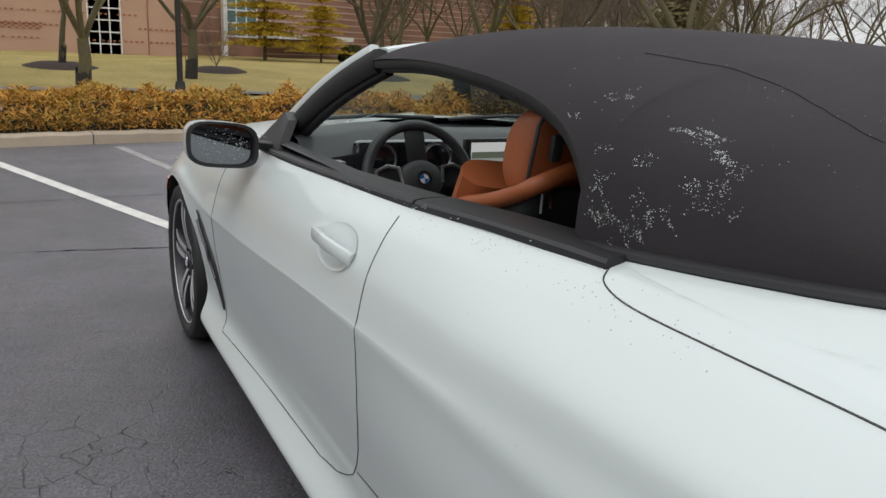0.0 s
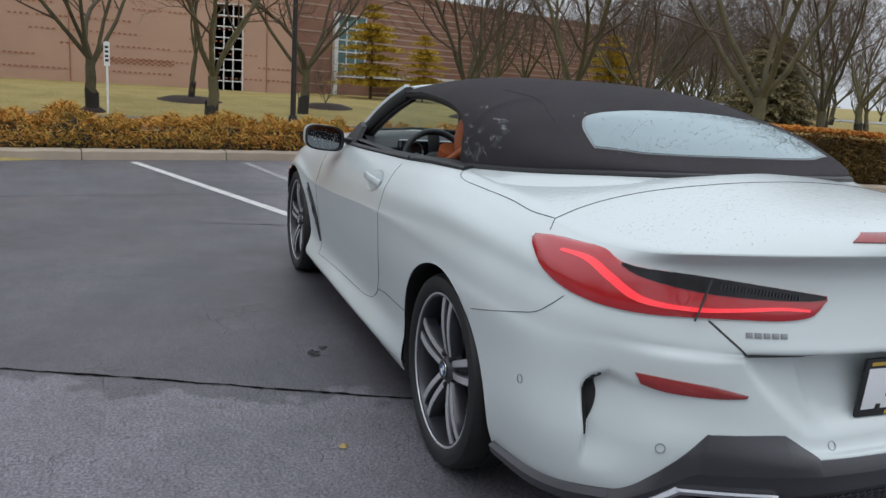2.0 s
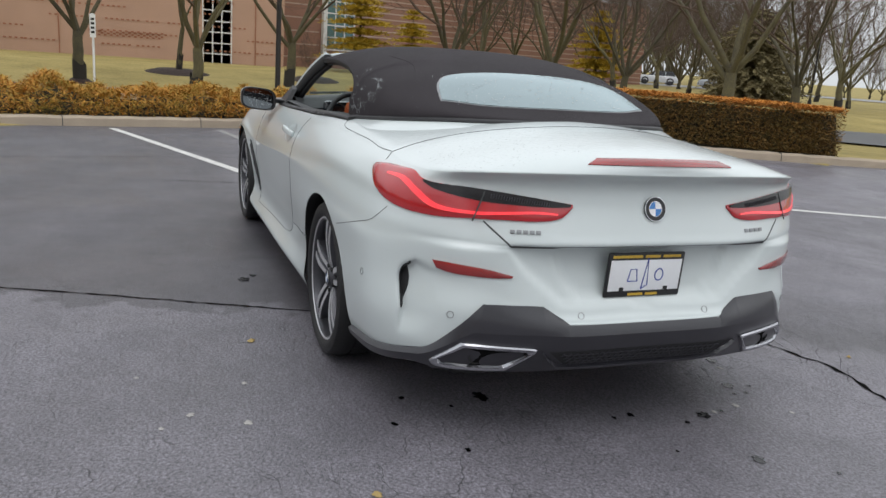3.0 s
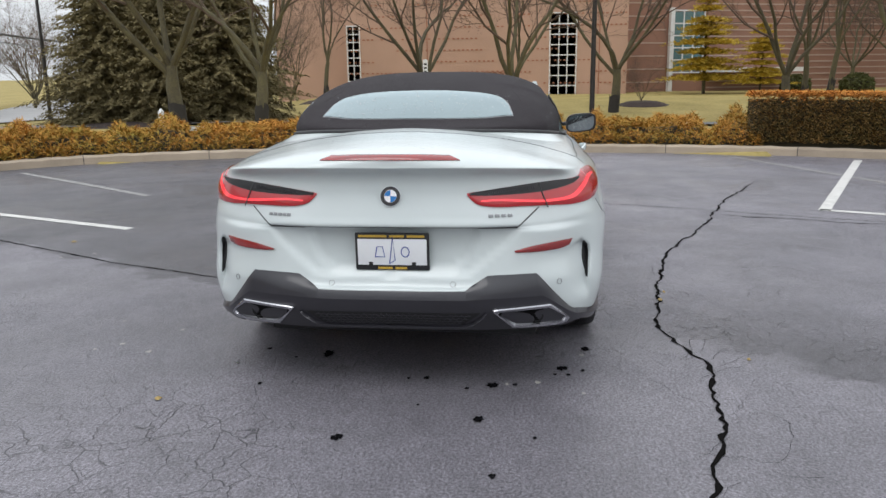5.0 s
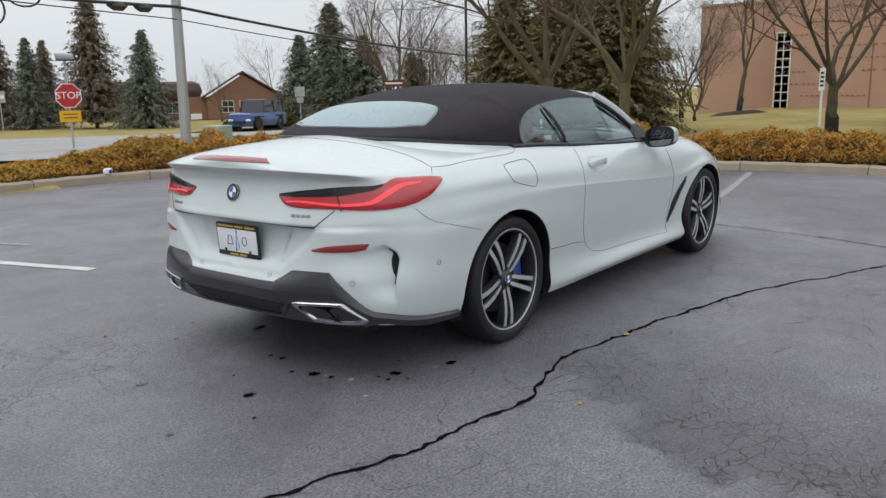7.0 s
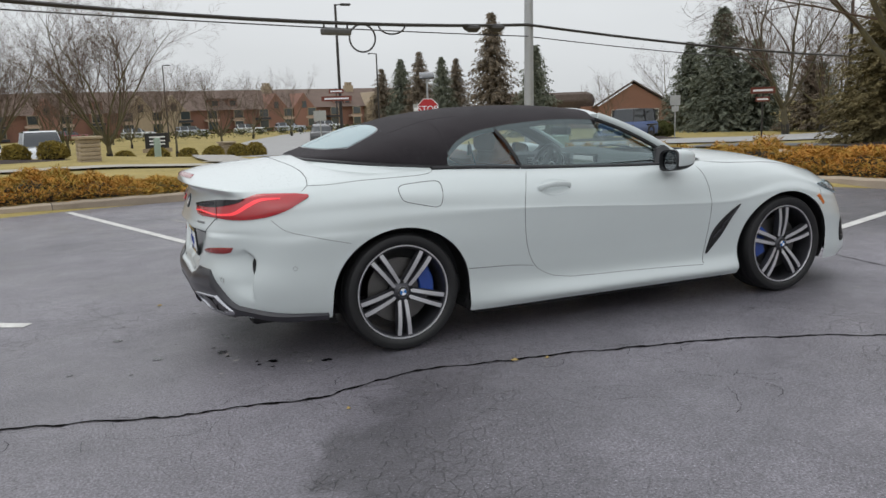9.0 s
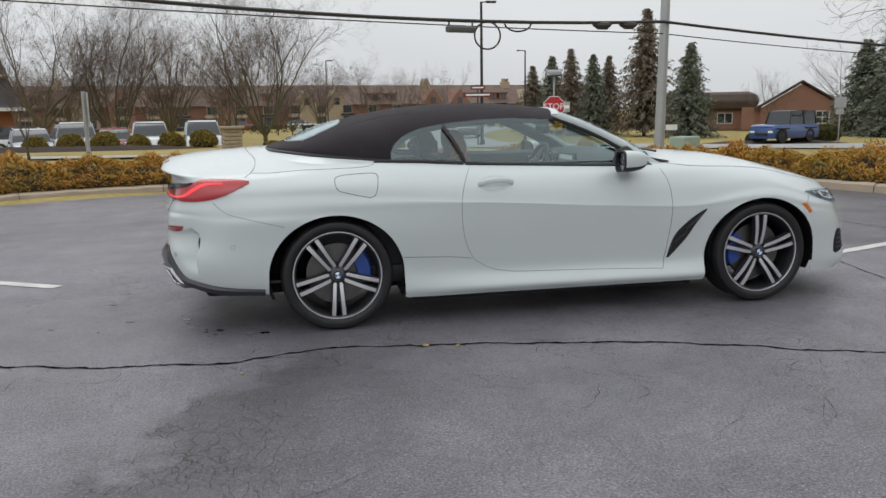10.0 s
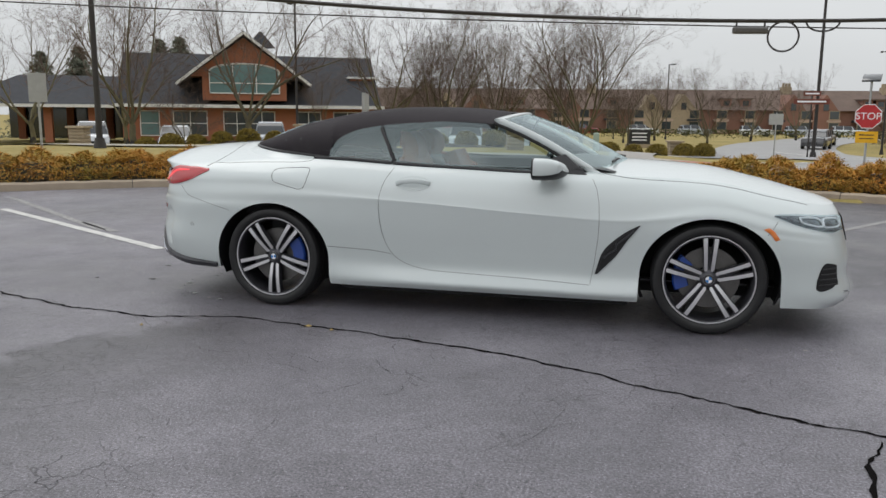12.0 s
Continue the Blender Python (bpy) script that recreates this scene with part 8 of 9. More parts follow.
for s, ya in ((-1, -4.9), (1, 4.3)):
    lo = [bm.verts.new(p) for p in ((-1.0, ya, 3.55), (5.2, ya, 3.55), (5.2, -0.3, 7.1), (-1.0, -0.3, 7.1))]
    hi = [bm.verts.new((v.co.x, v.co.y, v.co.z + 0.22)) for v in lo]
    bm.faces.new(lo), bm.faces.new(hi)
    for i in range(4):
        bm.faces.new((lo[i], lo[(i + 1) % 4], hi[(i + 1) % 4], hi[i]))
part("gable_roof", bm, SHINGLE, bank, "steep gable roof", True)
for ya in (-4.9, 4.3):
    bm = bmesh.new()
    tube(bm, [(-1.06, ya, 3.62), (-1.06, -0.3, 7.17)], 0.13, 4)
    part("barge_board", bm, TRIMWHITE, bank, "white barge board", True)
arch_win = new("arched_window")
arch_win.parent = bank
bm = bmesh.new()
ring = [(-0.26, -2.7, 3.05), (-0.26, 2.1, 3.05), (-0.26, 2.1, 4.55)] + [(-0.26, -0.3 + 2.4 * math.cos(a), 4.55 + 0.55 * math.sin(a)) for a in np.linspace(0.15, 3.0, 14)] + [(-0.26, -2.7, 4.55)]
bm.faces.new([bm.verts.new(p) for p in ring])
part("pane", bm, TEALPANE, arch_win, "teal tinted glass", True)
bm = bmesh.new()
tube(bm, [(-0.28, *p[1:]) for p in ring + ring[:1]], 0.06, 4)
for y in (-1.1, 0.5):
    tube(bm, [(-0.29, y, 3.05), (-0.29, y, 5.0)], 0.05, 4)
tube(bm, [(-0.29, -2.7, 3.75), (-0.29, 2.1, 3.75)], 0.05, 4)
part("frame", bm, TRIMWHITE, arch_win)
for y0, y1, c in ((-8.6, -6.6, 2), (-5.6, -3.9, 2), (-2.3, 1.2, 4), (2.4, 4.6, 2), (5.6, 6.8, 1)):
    pane_grid(bank, -0.04, 0.1, 1.75, y0, y1, c, 2, DARKPANE if c != 1 else TEALPANE, 0.06)
block("upper_dormer", BRICKORANGE, bank, 3.0, 7.5, -10.0, -8.2, 3.0, 4.4, "brick dormer")
block("dormer_eave", TRIMWHITE, bank, 2.7, 7.8, -10.4, -8.0, 4.35, 4.5)
bm = bmesh.new()
lo = [bm.verts.new(p) for p in ((-1.2, 8.3, 2.1), (8.2, 8.3, 2.1), (8.2, 18.6, 2.1), (-1.2, 18.6, 2.1))]
hi = [bm.verts.new(p) for p in ((3.0, 8.3, 4.2), (4.0, 8.3, 4.2), (4.0, 15.0, 4.2), (3.0, 15.0, 4.2))]
bm.faces.new(lo), bm.faces.new(hi)
for k in range(4):
    bm.faces.new((lo[k], lo[(k + 1) % 4], hi[(k + 1) % 4], hi[k]))
part("porte_cochere_roof", bm, SHINGLE, bank, "drive-through canopy hip roof", True)
block("canopy_fascia", TRIMWHITE, bank, -1.32, -1.2, 8.3, 18.6, 1.95, 2.15)
for y in (9.6, 12.4, 15.8):
    for x in (-0.4, 7.0):
        block("canopy_post", BRICKORANGE, bank, x, x + 0.5, y, y + 0.5, -0.4, 2.1)
# dark panel added at the back in place of the shade under the canopy
block("painted_canopy_shade", DARKPANE, bank, 7.6, 7.8, 8.4, 17.0, -0.3, 2.1)
bm = bmesh.new()
bmesh.ops.create_cone(bm, segments=4, radius1=1.1, radius2=0.1, depth=1.2, cap_ends=True, matrix=Matrix.Translation((4.5, -1.6, 7.2)))
part("roof_cupola", bm, SHINGLE, bank, "", True)

# small brick house beyond the junction
house = thing("brick_house", Matrix.Translation((50.0, 65.1, -0.5)) @ pose(0, 0, 0, 0, 0, 55), "low brown-roofed brick house with a gable end", "house")
block("wall", BRICKDARK, house, 0, 9, -5.0, 5.0, -0.6, 1.7, "orange-brown brick wall")
gable_wall("gable_end", house, -0.4, -4.2, 3.2, 1.6, 3.9, 0.5, BRICKDARK)
block("gable_base", BRICKDARK, house, -0.4, 0.4, -4.2, 3.2, -0.6, 1.62)
bm = bmesh.new()
for ya in (-4.8, 3.8):
    lo = [bm.verts.new(p) for p in ((-0.8, ya, 1.45), (8, ya, 1.45), (8, -0.5, 4.1), (-0.8, -0.5, 4.1))]
    hi = [bm.verts.new((v.co.x, v.co.y, v.co.z + 0.16)) for v in lo]
    bm.faces.new(lo), bm.faces.new(hi)
    for i in range(4):
        bm.faces.new((lo[i], lo[(i + 1) % 4], hi[(i + 1) % 4], hi[i]))
part("roof", bm, BROWNSHINGLE, house, "brown shingle roof", True)
block("side_roof", BROWNSHINGLE, house, 0.6, 8.4, 3.6, 14.0, 1.4, 3.3, "brown shingle side roof", 0.85)
block("side_wall", BRICKDARK, house, 1.6, 7.4, 5.0, 13.2, -0.6, 1.5)
for y in (-3.0, -1.2, 0.6):
    pane_grid(house, -0.44, 0.1, 1.2, y, y + 1.1, 2, 2, DARKPANE, 0.07)
for y in (6.0, 8.6):
    pane_grid(house, 1.56, 0.1, 1.1, y, y + 1.4, 2, 1, DARKPANE, 0.07)

# long row of apartments far behind
ROWBRICK = material("weathered_brown_brick", (0.26, 0.135, 0.100), 0.9, 0, 0.15, 0.3, 20)
ROWROOF = material("grey_brown_shingles", (0.165, 0.115, 0.092), 0.9, 0, 0.2, 0.6, 18)
row = thing("apartment_row", Matrix.Translation((8, 128, -2.6)) @ pose(0, 0, 0, 0, 0, 100), "long three-storey brown apartment row with gables", "building")
block("wall", ROWBRICK, row, 0, 14, -52, 62, -1, 5.4, "red-brown brick wall")
bm = bmesh.new()
rows = [[bm.verts.new((x, y, z)) for x, z in ((-0.8, 5.2), (7, 8.6), (14.8, 5.2))] for y in (-53, 63)]
for k in range(2):
    bm.faces.new((rows[0][k], rows[0][k + 1], rows[1][k + 1], rows[1][k]))
bm.faces.new(rows[0]), bm.faces.new(rows[1])
part("roof", bm, ROWROOF, row, "brown shingle roof", True)
for k, y in enumerate((-44, -39, -25, -20, -3, 2, 15, 30, 35, 50)):
    mat = STONE if k % 4 in (0, 1) else ROWBRICK
    block("bay", mat, row, -1.2, 0.5, y, y + 3.8, -1, 5.3, "buff stone gable bay" if mat is STONE else "brown brick gable bay")
    gable_wall("bay_gable", row, -1.2, y - 0.1, y + 3.9, 5.2, 7.7, 6, mat)
    block("gable_pane", DARKPANE, row, -1.30, -1.21, y + 1.5, y + 2.3, 5.2, 6.3)
for k, y in enumerate(np.arange(-47, 60, 4.33)):
    for z in (0.0, 2.1, 3.9):
        w = new("window")
        w.parent = row
        block("pane", DARKPANE, w, -1.32, -1.28, y + 0.2, y + 1.6, z, z + 1.2)
        block("frame", STONE, w, -1.30, -1.22, y + 0.1, y + 1.7, z - 0.1, z + 1.3)
        block("balcony" if k % 3 == 1 else "lintel", SHINGLE if k % 3 == 1 else BAND, row, -1.55 if k % 3 == 1 else -1.25, -0.02, y - 0.2, y + 2.0, z - 0.5, z - 0.15)
for y in (-33, -31, -12, -9, 9, 24, 26, 43, 56):
    block("dormer", ROWBRICK, row, 0.6, 4.0, y, y + 1.5, 5.6, 6.9)
    block("dormer_pane", DARKPANE, row, 0.54, 0.6, y + 0.3, y + 1.2, 5.9, 6.7)
    block("dormer_roof", ROWROOF, row, 0.3, 4.6, y - 0.2, y + 1.7, 6.9, 7.1)
for y in (-36, -20, 12, 40):
    block("chimney", STONE, row, 5.4, 6.6, y, y + 1.5, 7.5, 9.1)
    for d in (0.1, 0.6, 1.1):
        block("chimney_pot", STONE, row, 5.8, 6.2, y + d, y + d + 0.3, 9.1, 9.7)


# ---- parked and passing vehicles ----
def colour(name, c, rough=0.3):
    return material(name, c, rough, 0.0, 0.04, 3, 60, coat=1.0)


CARGLASS = material("dark_car_glass", (0.02, 0.025, 0.03), 0.05, spec=0.8)


def vehicle(name, m, mat, label, category, length=4.5, width=1.8, height=1.45, style="sedan"):
    """A car with a shaped shell, cabin glass, lamps and wheels; nose along +x, wheels on z = 0."""
    car_ = thing(name, m, label, category)
    L, W, H = length / 2, width / 2, height
    if style == "sedan":
        low = [(-L, 0.55, 0.95), (-L * 0.93, 0.80, 0.97), (-L * 0.55, 0.86, 1.0), (0, 0.84, 1.0), (L * 0.45, 0.82, 1.0), (L * 0.88, 0.70, 0.96), (L, 0.50, 0.90)]
        roof = [(-L * 0.80, 0.84), (-L * 0.45, H - 0.05), (-L * 0.05, H), (L * 0.15, H - 0.06), (L * 0.48, 0.82)]
    elif style == "suv":
        low = [(-L, 0.70, 0.96), (-L * 0.95, 0.95, 0.98), (-L * 0.5, 0.98, 1.0), (0, 0.97, 1.0), (L * 0.45, 0.97, 1.0), (L * 0.9, 0.90, 0.97), (L, 0.60, 0.92)]
        roof = [(-L * 0.96, 0.97), (-L * 0.82, H - 0.06), (-L * 0.2, H), (L * 0.12, H - 0.05), (L * 0.42, 0.97)]
    else:
        low = [(-L, 0.80, 0.97), (-L * 0.95, 1.02, 0.98), (-L * 0.5, 1.05, 1.0), (0, 1.05, 1.0), (L * 0.40, 1.05, 0.96), (L * 0.9, 1.02, 0.86), (L * 0.97, 0.80, 0.86)]
        roof = [(-L * 0.93, 1.05), (-L * 0.90, H - 0.04), (-L * 0.2, H), (L * 0.18, H - 0.05), (L * 0.28, 1.05)]
    line = catmull(np.array(low), 6)
    bm = bmesh.new()
    rows = []
    for x, z, k in line:
        y = W * k
        rows.append([bm.verts.new((x, sy * y * fy, zz)) for sy, fy, zz in ((-1, 0.94, 0.26), (-1, 1.0, 0.45), (-1, 1.0, z - 0.12), (-1, 0.93, z), (-1, 0.5, z + 0.03), (1, 0.5, z + 0.03), (1, 0.93, z), (1, 1.0, z - 0.12), (1, 1.0, 0.45), (1, 0.94, 0.26))])
    for a, b in zip(rows, rows[1:]):
        for j in range(10):
            bm.faces.new((a[j], a[(j + 1) % 10], b[(j + 1) % 10], b[j]))
    bm.faces.new(rows[0]), bm.faces.new(rows[-1][::-1])
    part("body", bm, mat, car_)
    bm = bmesh.new()
    prof = catmull(np.array(roof), 4) if style != "jeep" else np.array(roof)
    rows = []
    zb = min(r[1] for r in roof)
    for x, z in prof:
        t = (z - zb) / (H - zb)
        rows.append([bm.verts.new((x, sy * W * (0.90 - 0.16 * t * f), zb - 0.03 + (z - zb + 0.03) * f)) for sy, f in ((-1, 0), (-1, 0.85), (-1, 1), (1, 1), (1, 0.85), (1, 0))])
    for a, b in zip(rows, rows[1:]):
        for j in range(5):
            bm.faces.new((a[j], a[j + 1], b[j + 1], b[j]))
    part("cabin_glass", bm, CARGLASS, car_)
    bm = bmesh.new()
    top = [(x, z) for x, z in prof if z > H - 0.16]
    rows = [[bm.verts.new((x, y, z + 0.012)) for y in (-W * 0.75, -W * 0.4, W * 0.4, W * 0.75)] for x, z in top]
    for a, b in zip(rows, rows[1:]):
        for j in range(3):
            bm.faces.new((a[j], a[j + 1], b[j + 1], b[j]))
    part("roof", bm, mat if style != "jeep" else TRIMBLACK, car_)
    for x0 in (roof[1][0], (roof[1][0] + roof[3][0]) / 2, roof[3][0]):
        for sy in (-1, 1):
            bm = bmesh.new()
            tube(bm, [(x0 + (0.25 if x0 > 0.2 else 0), sy * W * 0.905, zb), (x0, sy * W * 0.77, H - 0.06)], 0.04, 5)
            part("pillar", bm, mat if style != "jeep" else TRIMBLACK, car_)
    r = 0.34 if style == "sedan" else 0.40
    for x in (-L * 0.60, L * 0.62):
        for sy in (-1, 1):
            w = new("wheel")
            w.parent = car_
            w.matrix_basis = Matrix.Translation((x, sy * (W - 0.09), r))
            bm = bmesh.new()
            revolve(bm, [(r * 0.62, -0.10), (r * 0.95, -0.11), (r, -0.07), (r, 0.07), (r * 0.95, 0.11), (r * 0.62, 0.10)], True, 24, closed=True)
            part("tyre", bm, RUBBER, w)
            bm = bmesh.new()
            revolve(bm, [(0.02, sy * 0.09), (r * 0.3, sy * 0.085), (r * 0.64, sy * 0.07)], True, 16)
            part("rim", bm, RIMDARK if style != "jeep" else TRIMBLACK, w)
    for sy in (-1, 1):
        block("headlight", LENS if style == "x" else WHITE, car_, L * 0.93, L * 0.985, sy * W * 0.66 - 0.16, sy * W * 0.66 + 0.16, 0.58, 0.70, "", 0.03)
        block("tail_light", LAMPRED, car_, -L - 0.01, -L * 0.96, sy * W * 0.72 - 0.14, sy * W * 0.72 + 0.14, 0.60, 0.74, "", 0.02)
    block("grille", TRIMBLACK, car_, L * 0.96, L + 0.02, -W * 0.42, W * 0.42, 0.42, 0.60, "", 0.02)
    if style == "jeep":
        w = new("spare_wheel")
        w.parent = car_
        w.matrix_basis = Matrix.Translation((-L - 0.10, 0, 0.95)) @ pose(0, 0, 0, 0, 0, 90)
        bm = bmesh.new()
        revolve(bm, [(0.05, -0.1), (0.38, -0.11), (0.40, -0.07), (0.40, 0.07), (0.38, 0.11), (0.05, 0.1)], True, 24)
        part("tyre", bm, RUBBER, w)
        for x in (-L * 0.60, L * 0.62):
            for sy in (-1, 1):
                block("fender_flare", TRIMBLACK, car_, x - 0.5, x + 0.5, sy * (W + 0.03) - 0.08, sy * (W + 0.03) + 0.08, 0.80, 0.88, "", 0.03)
    return car_


def at(x, y, turn, lift=0.0):
    return Matrix.Translation((x, y, land(x, y) + lift)) @ pose(0, 0, 0, 0, 0, turn)


JEEPBLUE = colour("jeep_blue", (0.012, 0.060, 0.230))
SEDANBLACK = colour("sedan_charcoal", (0.018, 0.019, 0.022))
CARWHITE = colour("fleet_white", (0.66, 0.68, 0.70))
CARRED = colour("dull_red", (0.22, 0.02, 0.025))
CARSILVER = colour("fleet_silver", (0.40, 0.43, 0.47))
vehicle("off_road_car", at(29.0, 36.6, 200, 0.09), JEEPBLUE, "blue boxy off-road car with black roof and spare wheel", "car", 4.2, 1.85, 1.85, "jeep")
for x, y, turn, mat, style, label, ln in ((-4.1, 36.4, -82, CARWHITE, "suv", "white pickup parked nose out", 4.9), (-6.6, 36.2, -80, CARWHITE, "suv", "white pickup parked nose out", 4.9), (-9.0, 39.9, -78, CARRED, "sedan", "dark red hatchback in the row", 4.2), (-11.4, 40.6, -75, SEDANBLACK, "suv", "dark wagon in the row", 4.5), (-9.6, 34.4, -78, CARSILVER, "suv", "silver pickup parked nose out", 4.9), (-13.8, 42.6, 15, CARWHITE, "suv", "white van in the row", 5.4), (-11.8, 35.0, -70, CARSILVER, "sedan", "silver car parked nose out", 4.4), (-18.6, 37.3, -65, CARSILVER, "suv", "silver sport utility car", 4.6), (-23.4, 35.0, -60, CARWHITE, "sedan", "white car parked by the bank", 4.4), (-28.6, 34.6, -53, CARWHITE, "suv", "white sport utility car by the stone pier", 4.6)):
    vehicle("parked_car", at(x, y, turn, 0.02), mat, label, "car", ln, 1.8, 1.65 if style == "suv" else 1.42, style)
for x, y, turn, mat, label in ((16.6, 64.5, 250, SEDANBLACK, "black car far down the road"), (19.0, 74.0, 70, SEDANBLACK, "dark car far down the road"), (3.0, 108, 0, CARWHITE, "pale car far off"), (10, 109, 10, CARSILVER, "silver car far off"), (-5, 106, 5, CARRED, "red car far off"), (18, 110, 0, CARWHITE, "pale car far off"), (24, 111, 0, CARSILVER, "silver car far off"), (30, 112, 0, CARWHITE, "pale car far off"), (72, -52, 60, CARWHITE, "white car far off"), (69, -58, 60, CARSILVER, "silver car far off"), (66, -63, 60, CARWHITE, "white car far off")):
    vehicle("passing_car", at(x, y, turn, 0.06), mat, label, "car", 4.4, 1.8, 1.5, "suv")

# ---- clipped bushes, stone piers ----
BUSHLEAF = material("yellowing_bush_leaves", (0.30, 0.22, 0.045), 0.9, 0, 0.2, 3, 14, second=(0.13, 0.105, 0.03), per_island=0.6, spec=0.2)


def bush(seed, r, mat=BUSHLEAF):
    rnd = random.Random(seed)
    ob = new("clipped_bush")
    v, f = [], []
    for k in range(1700):
        a, u = rnd.uniform(0, 6.283), rnd.uniform(-0.35, 1)
        c = math.sqrt(max(0, 1 - u * u))
        lump = 1 + 0.12 * noise.noise((math.cos(a) * 2, math.sin(a) * 2, u * 2 + seed))
        p = Vector((math.cos(a) * c, math.sin(a) * c, u * 0.85 + 0.42)) * r * lump
        d = Vector((rnd.uniform(-1, 1), rnd.uniform(-1, 1), rnd.uniform(-0.6, 1))) * 0.11
        w = Vector((rnd.uniform(-1, 1), rnd.uniform(-1, 1), rnd.uniform(-1, 1))) * 0.045
        i = len(v)
        v += [p - w, p + w, p + d]
        f.append((i, i + 1, i + 2))
    raw("leaves", v, f, mat, ob, "", True)
    bm = bmesh.new()
    bmesh.ops.create_icosphere(bm, subdivisions=2, radius=r * 0.86, matrix=Matrix.Translation((0, 0, r * 0.36)) @ Matrix.Diagonal((1, 1, 0.85, 1)))
    part("core", bm, SHADECORE, ob)
    return ob


first_bush = bush(3, 0.55)
spots = [(-17.6 + 1.12 * k, 23.6 + 0.10 * k, 0.78 + 0.09 * math.sin(k * 2.1)) for k in range(14) if k not in (6, 7)] + [(-0.6, 33.4, 0.85), (0.8, 33.0, 0.9), (2.2, 34.2, 0.8), (3.3, 33.6, 0.85), (4.6, 34.8, 0.9), (5.6, 35.8, 0.95), (1.0, 36.5, 0.9)]
for k, (x, y, sc) in enumerate(spots):
    m = Matrix.Translation((x, y, land(x, y))) @ pose(0, 0, 0, 0, 0, 40 * k) @ Matrix.Diagonal((sc, sc, sc, 1))
    ob = first_bush if k == 0 else copy_thing(first_bush, m)
    ob.matrix_basis = m
    tagged(ob, "round clipped yellow-brown bush in a mulch bed", "bush", "clipped bushes")
bed(-10.5, 24.3, 8.5, 1.2, "long dark mulch bed with clipped bushes")
GREENLEAF = material("dark_shrub_leaves", (0.085, 0.09, 0.03), 0.9, per_island=0.5, spec=0.2)
small = bush(9, 0.6, GREENLEAF)
for k, (x, y, sc) in enumerate([(28.4, 38.4, 0.95), (30.4, 36.8, 0.9), (33.5, 39.5, 1.3), (47.0, -17.0, 1.4), (46.0, -20.2, 1.5), (45.5, -24.0, 1.2), (36, 42, 1.4)]):
    m = Matrix.Translation((x, y, land(x, y))) @ Matrix.Diagonal((sc, sc, sc, 1))
    ob = small if k == 0 else copy_thing(small, m)
    ob.matrix_basis = m
    tagged(ob, "dark green rounded shrub in a bed", "shrub", "dark shrubs")
for x, y in ((-10.4, 23.4), (-1.9, 22.6), (4.2, 35.7), (-18.6, 20.8)):
    pier = thing("stone_pier", at(x, y, 15) @ Matrix.Diagonal((0.72, 0.72, 0.72, 1)), "low buff stone pier with a cap slab", "pier", "stone piers")
    for j in range(6):
        for k in range(2):
            d = 0.04 if (j + k) % 2 else 0
            bm = bmesh.new()
            box(bm, -0.42, 0.42, -0.42 + 0.42 * k + d * 0.2, 0.42 * k, 0.18 * j - 0.1, 0.18 * j + 0.165 - 0.1, 0.02)
            part("stone", bm, STONE, pier)
    block("cap_slab", STONE, pier, -0.52, 0.52, -0.52, 0.52, 0.98, 1.10, "buff cap slab", 0.02)

def low_hedge(points, height, width, seed, label):
    """A clipped hedge of small leaves along a line over the land."""
    rnd = random.Random(seed)
    v, f = [], []
    for (xa, ya), (xb, yb) in zip(points, points[1:]):
        n_ = int(math.hypot(xb - xa, yb - ya) * 90)
        for k in range(n_):
            t = rnd.random()
            x, y = xa + (xb - xa) * t + rnd.uniform(-1, 1) * width / 2, ya + (yb - ya) * t + rnd.uniform(-1, 1) * width / 2
            c = Vector((x, y, land(x, y) + height * rnd.random() ** 0.5))
            i = len(v)
            for q in range(3):
                v.append(c + Vector((rnd.uniform(-1, 1), rnd.uniform(-1, 1), rnd.uniform(-1, 1))) * 0.16)
            f.append((i, i + 1, i + 2))
    ob = raw("low_hedge", v, f, GREENLEAF, None, "", True)
    return tagged(ob, label, "hedge", kind="stuff")


low_hedge([(-8.5, 96.0), (7.0, 97.0), (20.0, 98.0), (34.0, 99.0)], 1.05, 0.9, 5, "dark clipped hedge before the apartment car park")

# ---- poles, signs and cables ----
POLE = material("galvanised_pole", (0.42, 0.43, 0.44), 0.5, 0.5, 0.1, 3, 40)
BRONZE = material("dark_bronze_pole", (0.030, 0.026, 0.024), 0.5)
SIGNRED = material("stop_red", (0.50, 0.02, 0.025), 0.5)
SIGNYELLOW = material("sign_yellow", (0.80, 0.42, 0.0), 0.5)
SIGNBROWN = material("sign_brown", (0.16, 0.035, 0.02), 0.5)
SIGNGREY = material("sign_back_aluminium", (0.42, 0.43, 0.43), 0.5, 0.3)
UTILGREEN = material("pale_utility_green", (0.33, 0.42, 0.36), 0.6)


def writing(text, m, size, mat, parent, name="lettering"):
    cu = bpy.data.curves.new(name, "FONT")
    cu.body, cu.size, cu.align_x, cu.align_y, cu.extrude = text, size, "CENTER", "CENTER", 0.003
    tmp = bpy.data.objects.new(name, cu)
    scene.collection.objects.link(tmp)
    me = bpy.data.meshes.new_from_object(tmp.evaluated_get(bpy.context.evaluated_depsgraph_get()))
    bpy.data.objects.remove(tmp)
    me.materials.clear()
    me.materials.append(mat)
    ob = new(name, me)
    ob.parent = parent
    ob.matrix_basis = m
    return ob


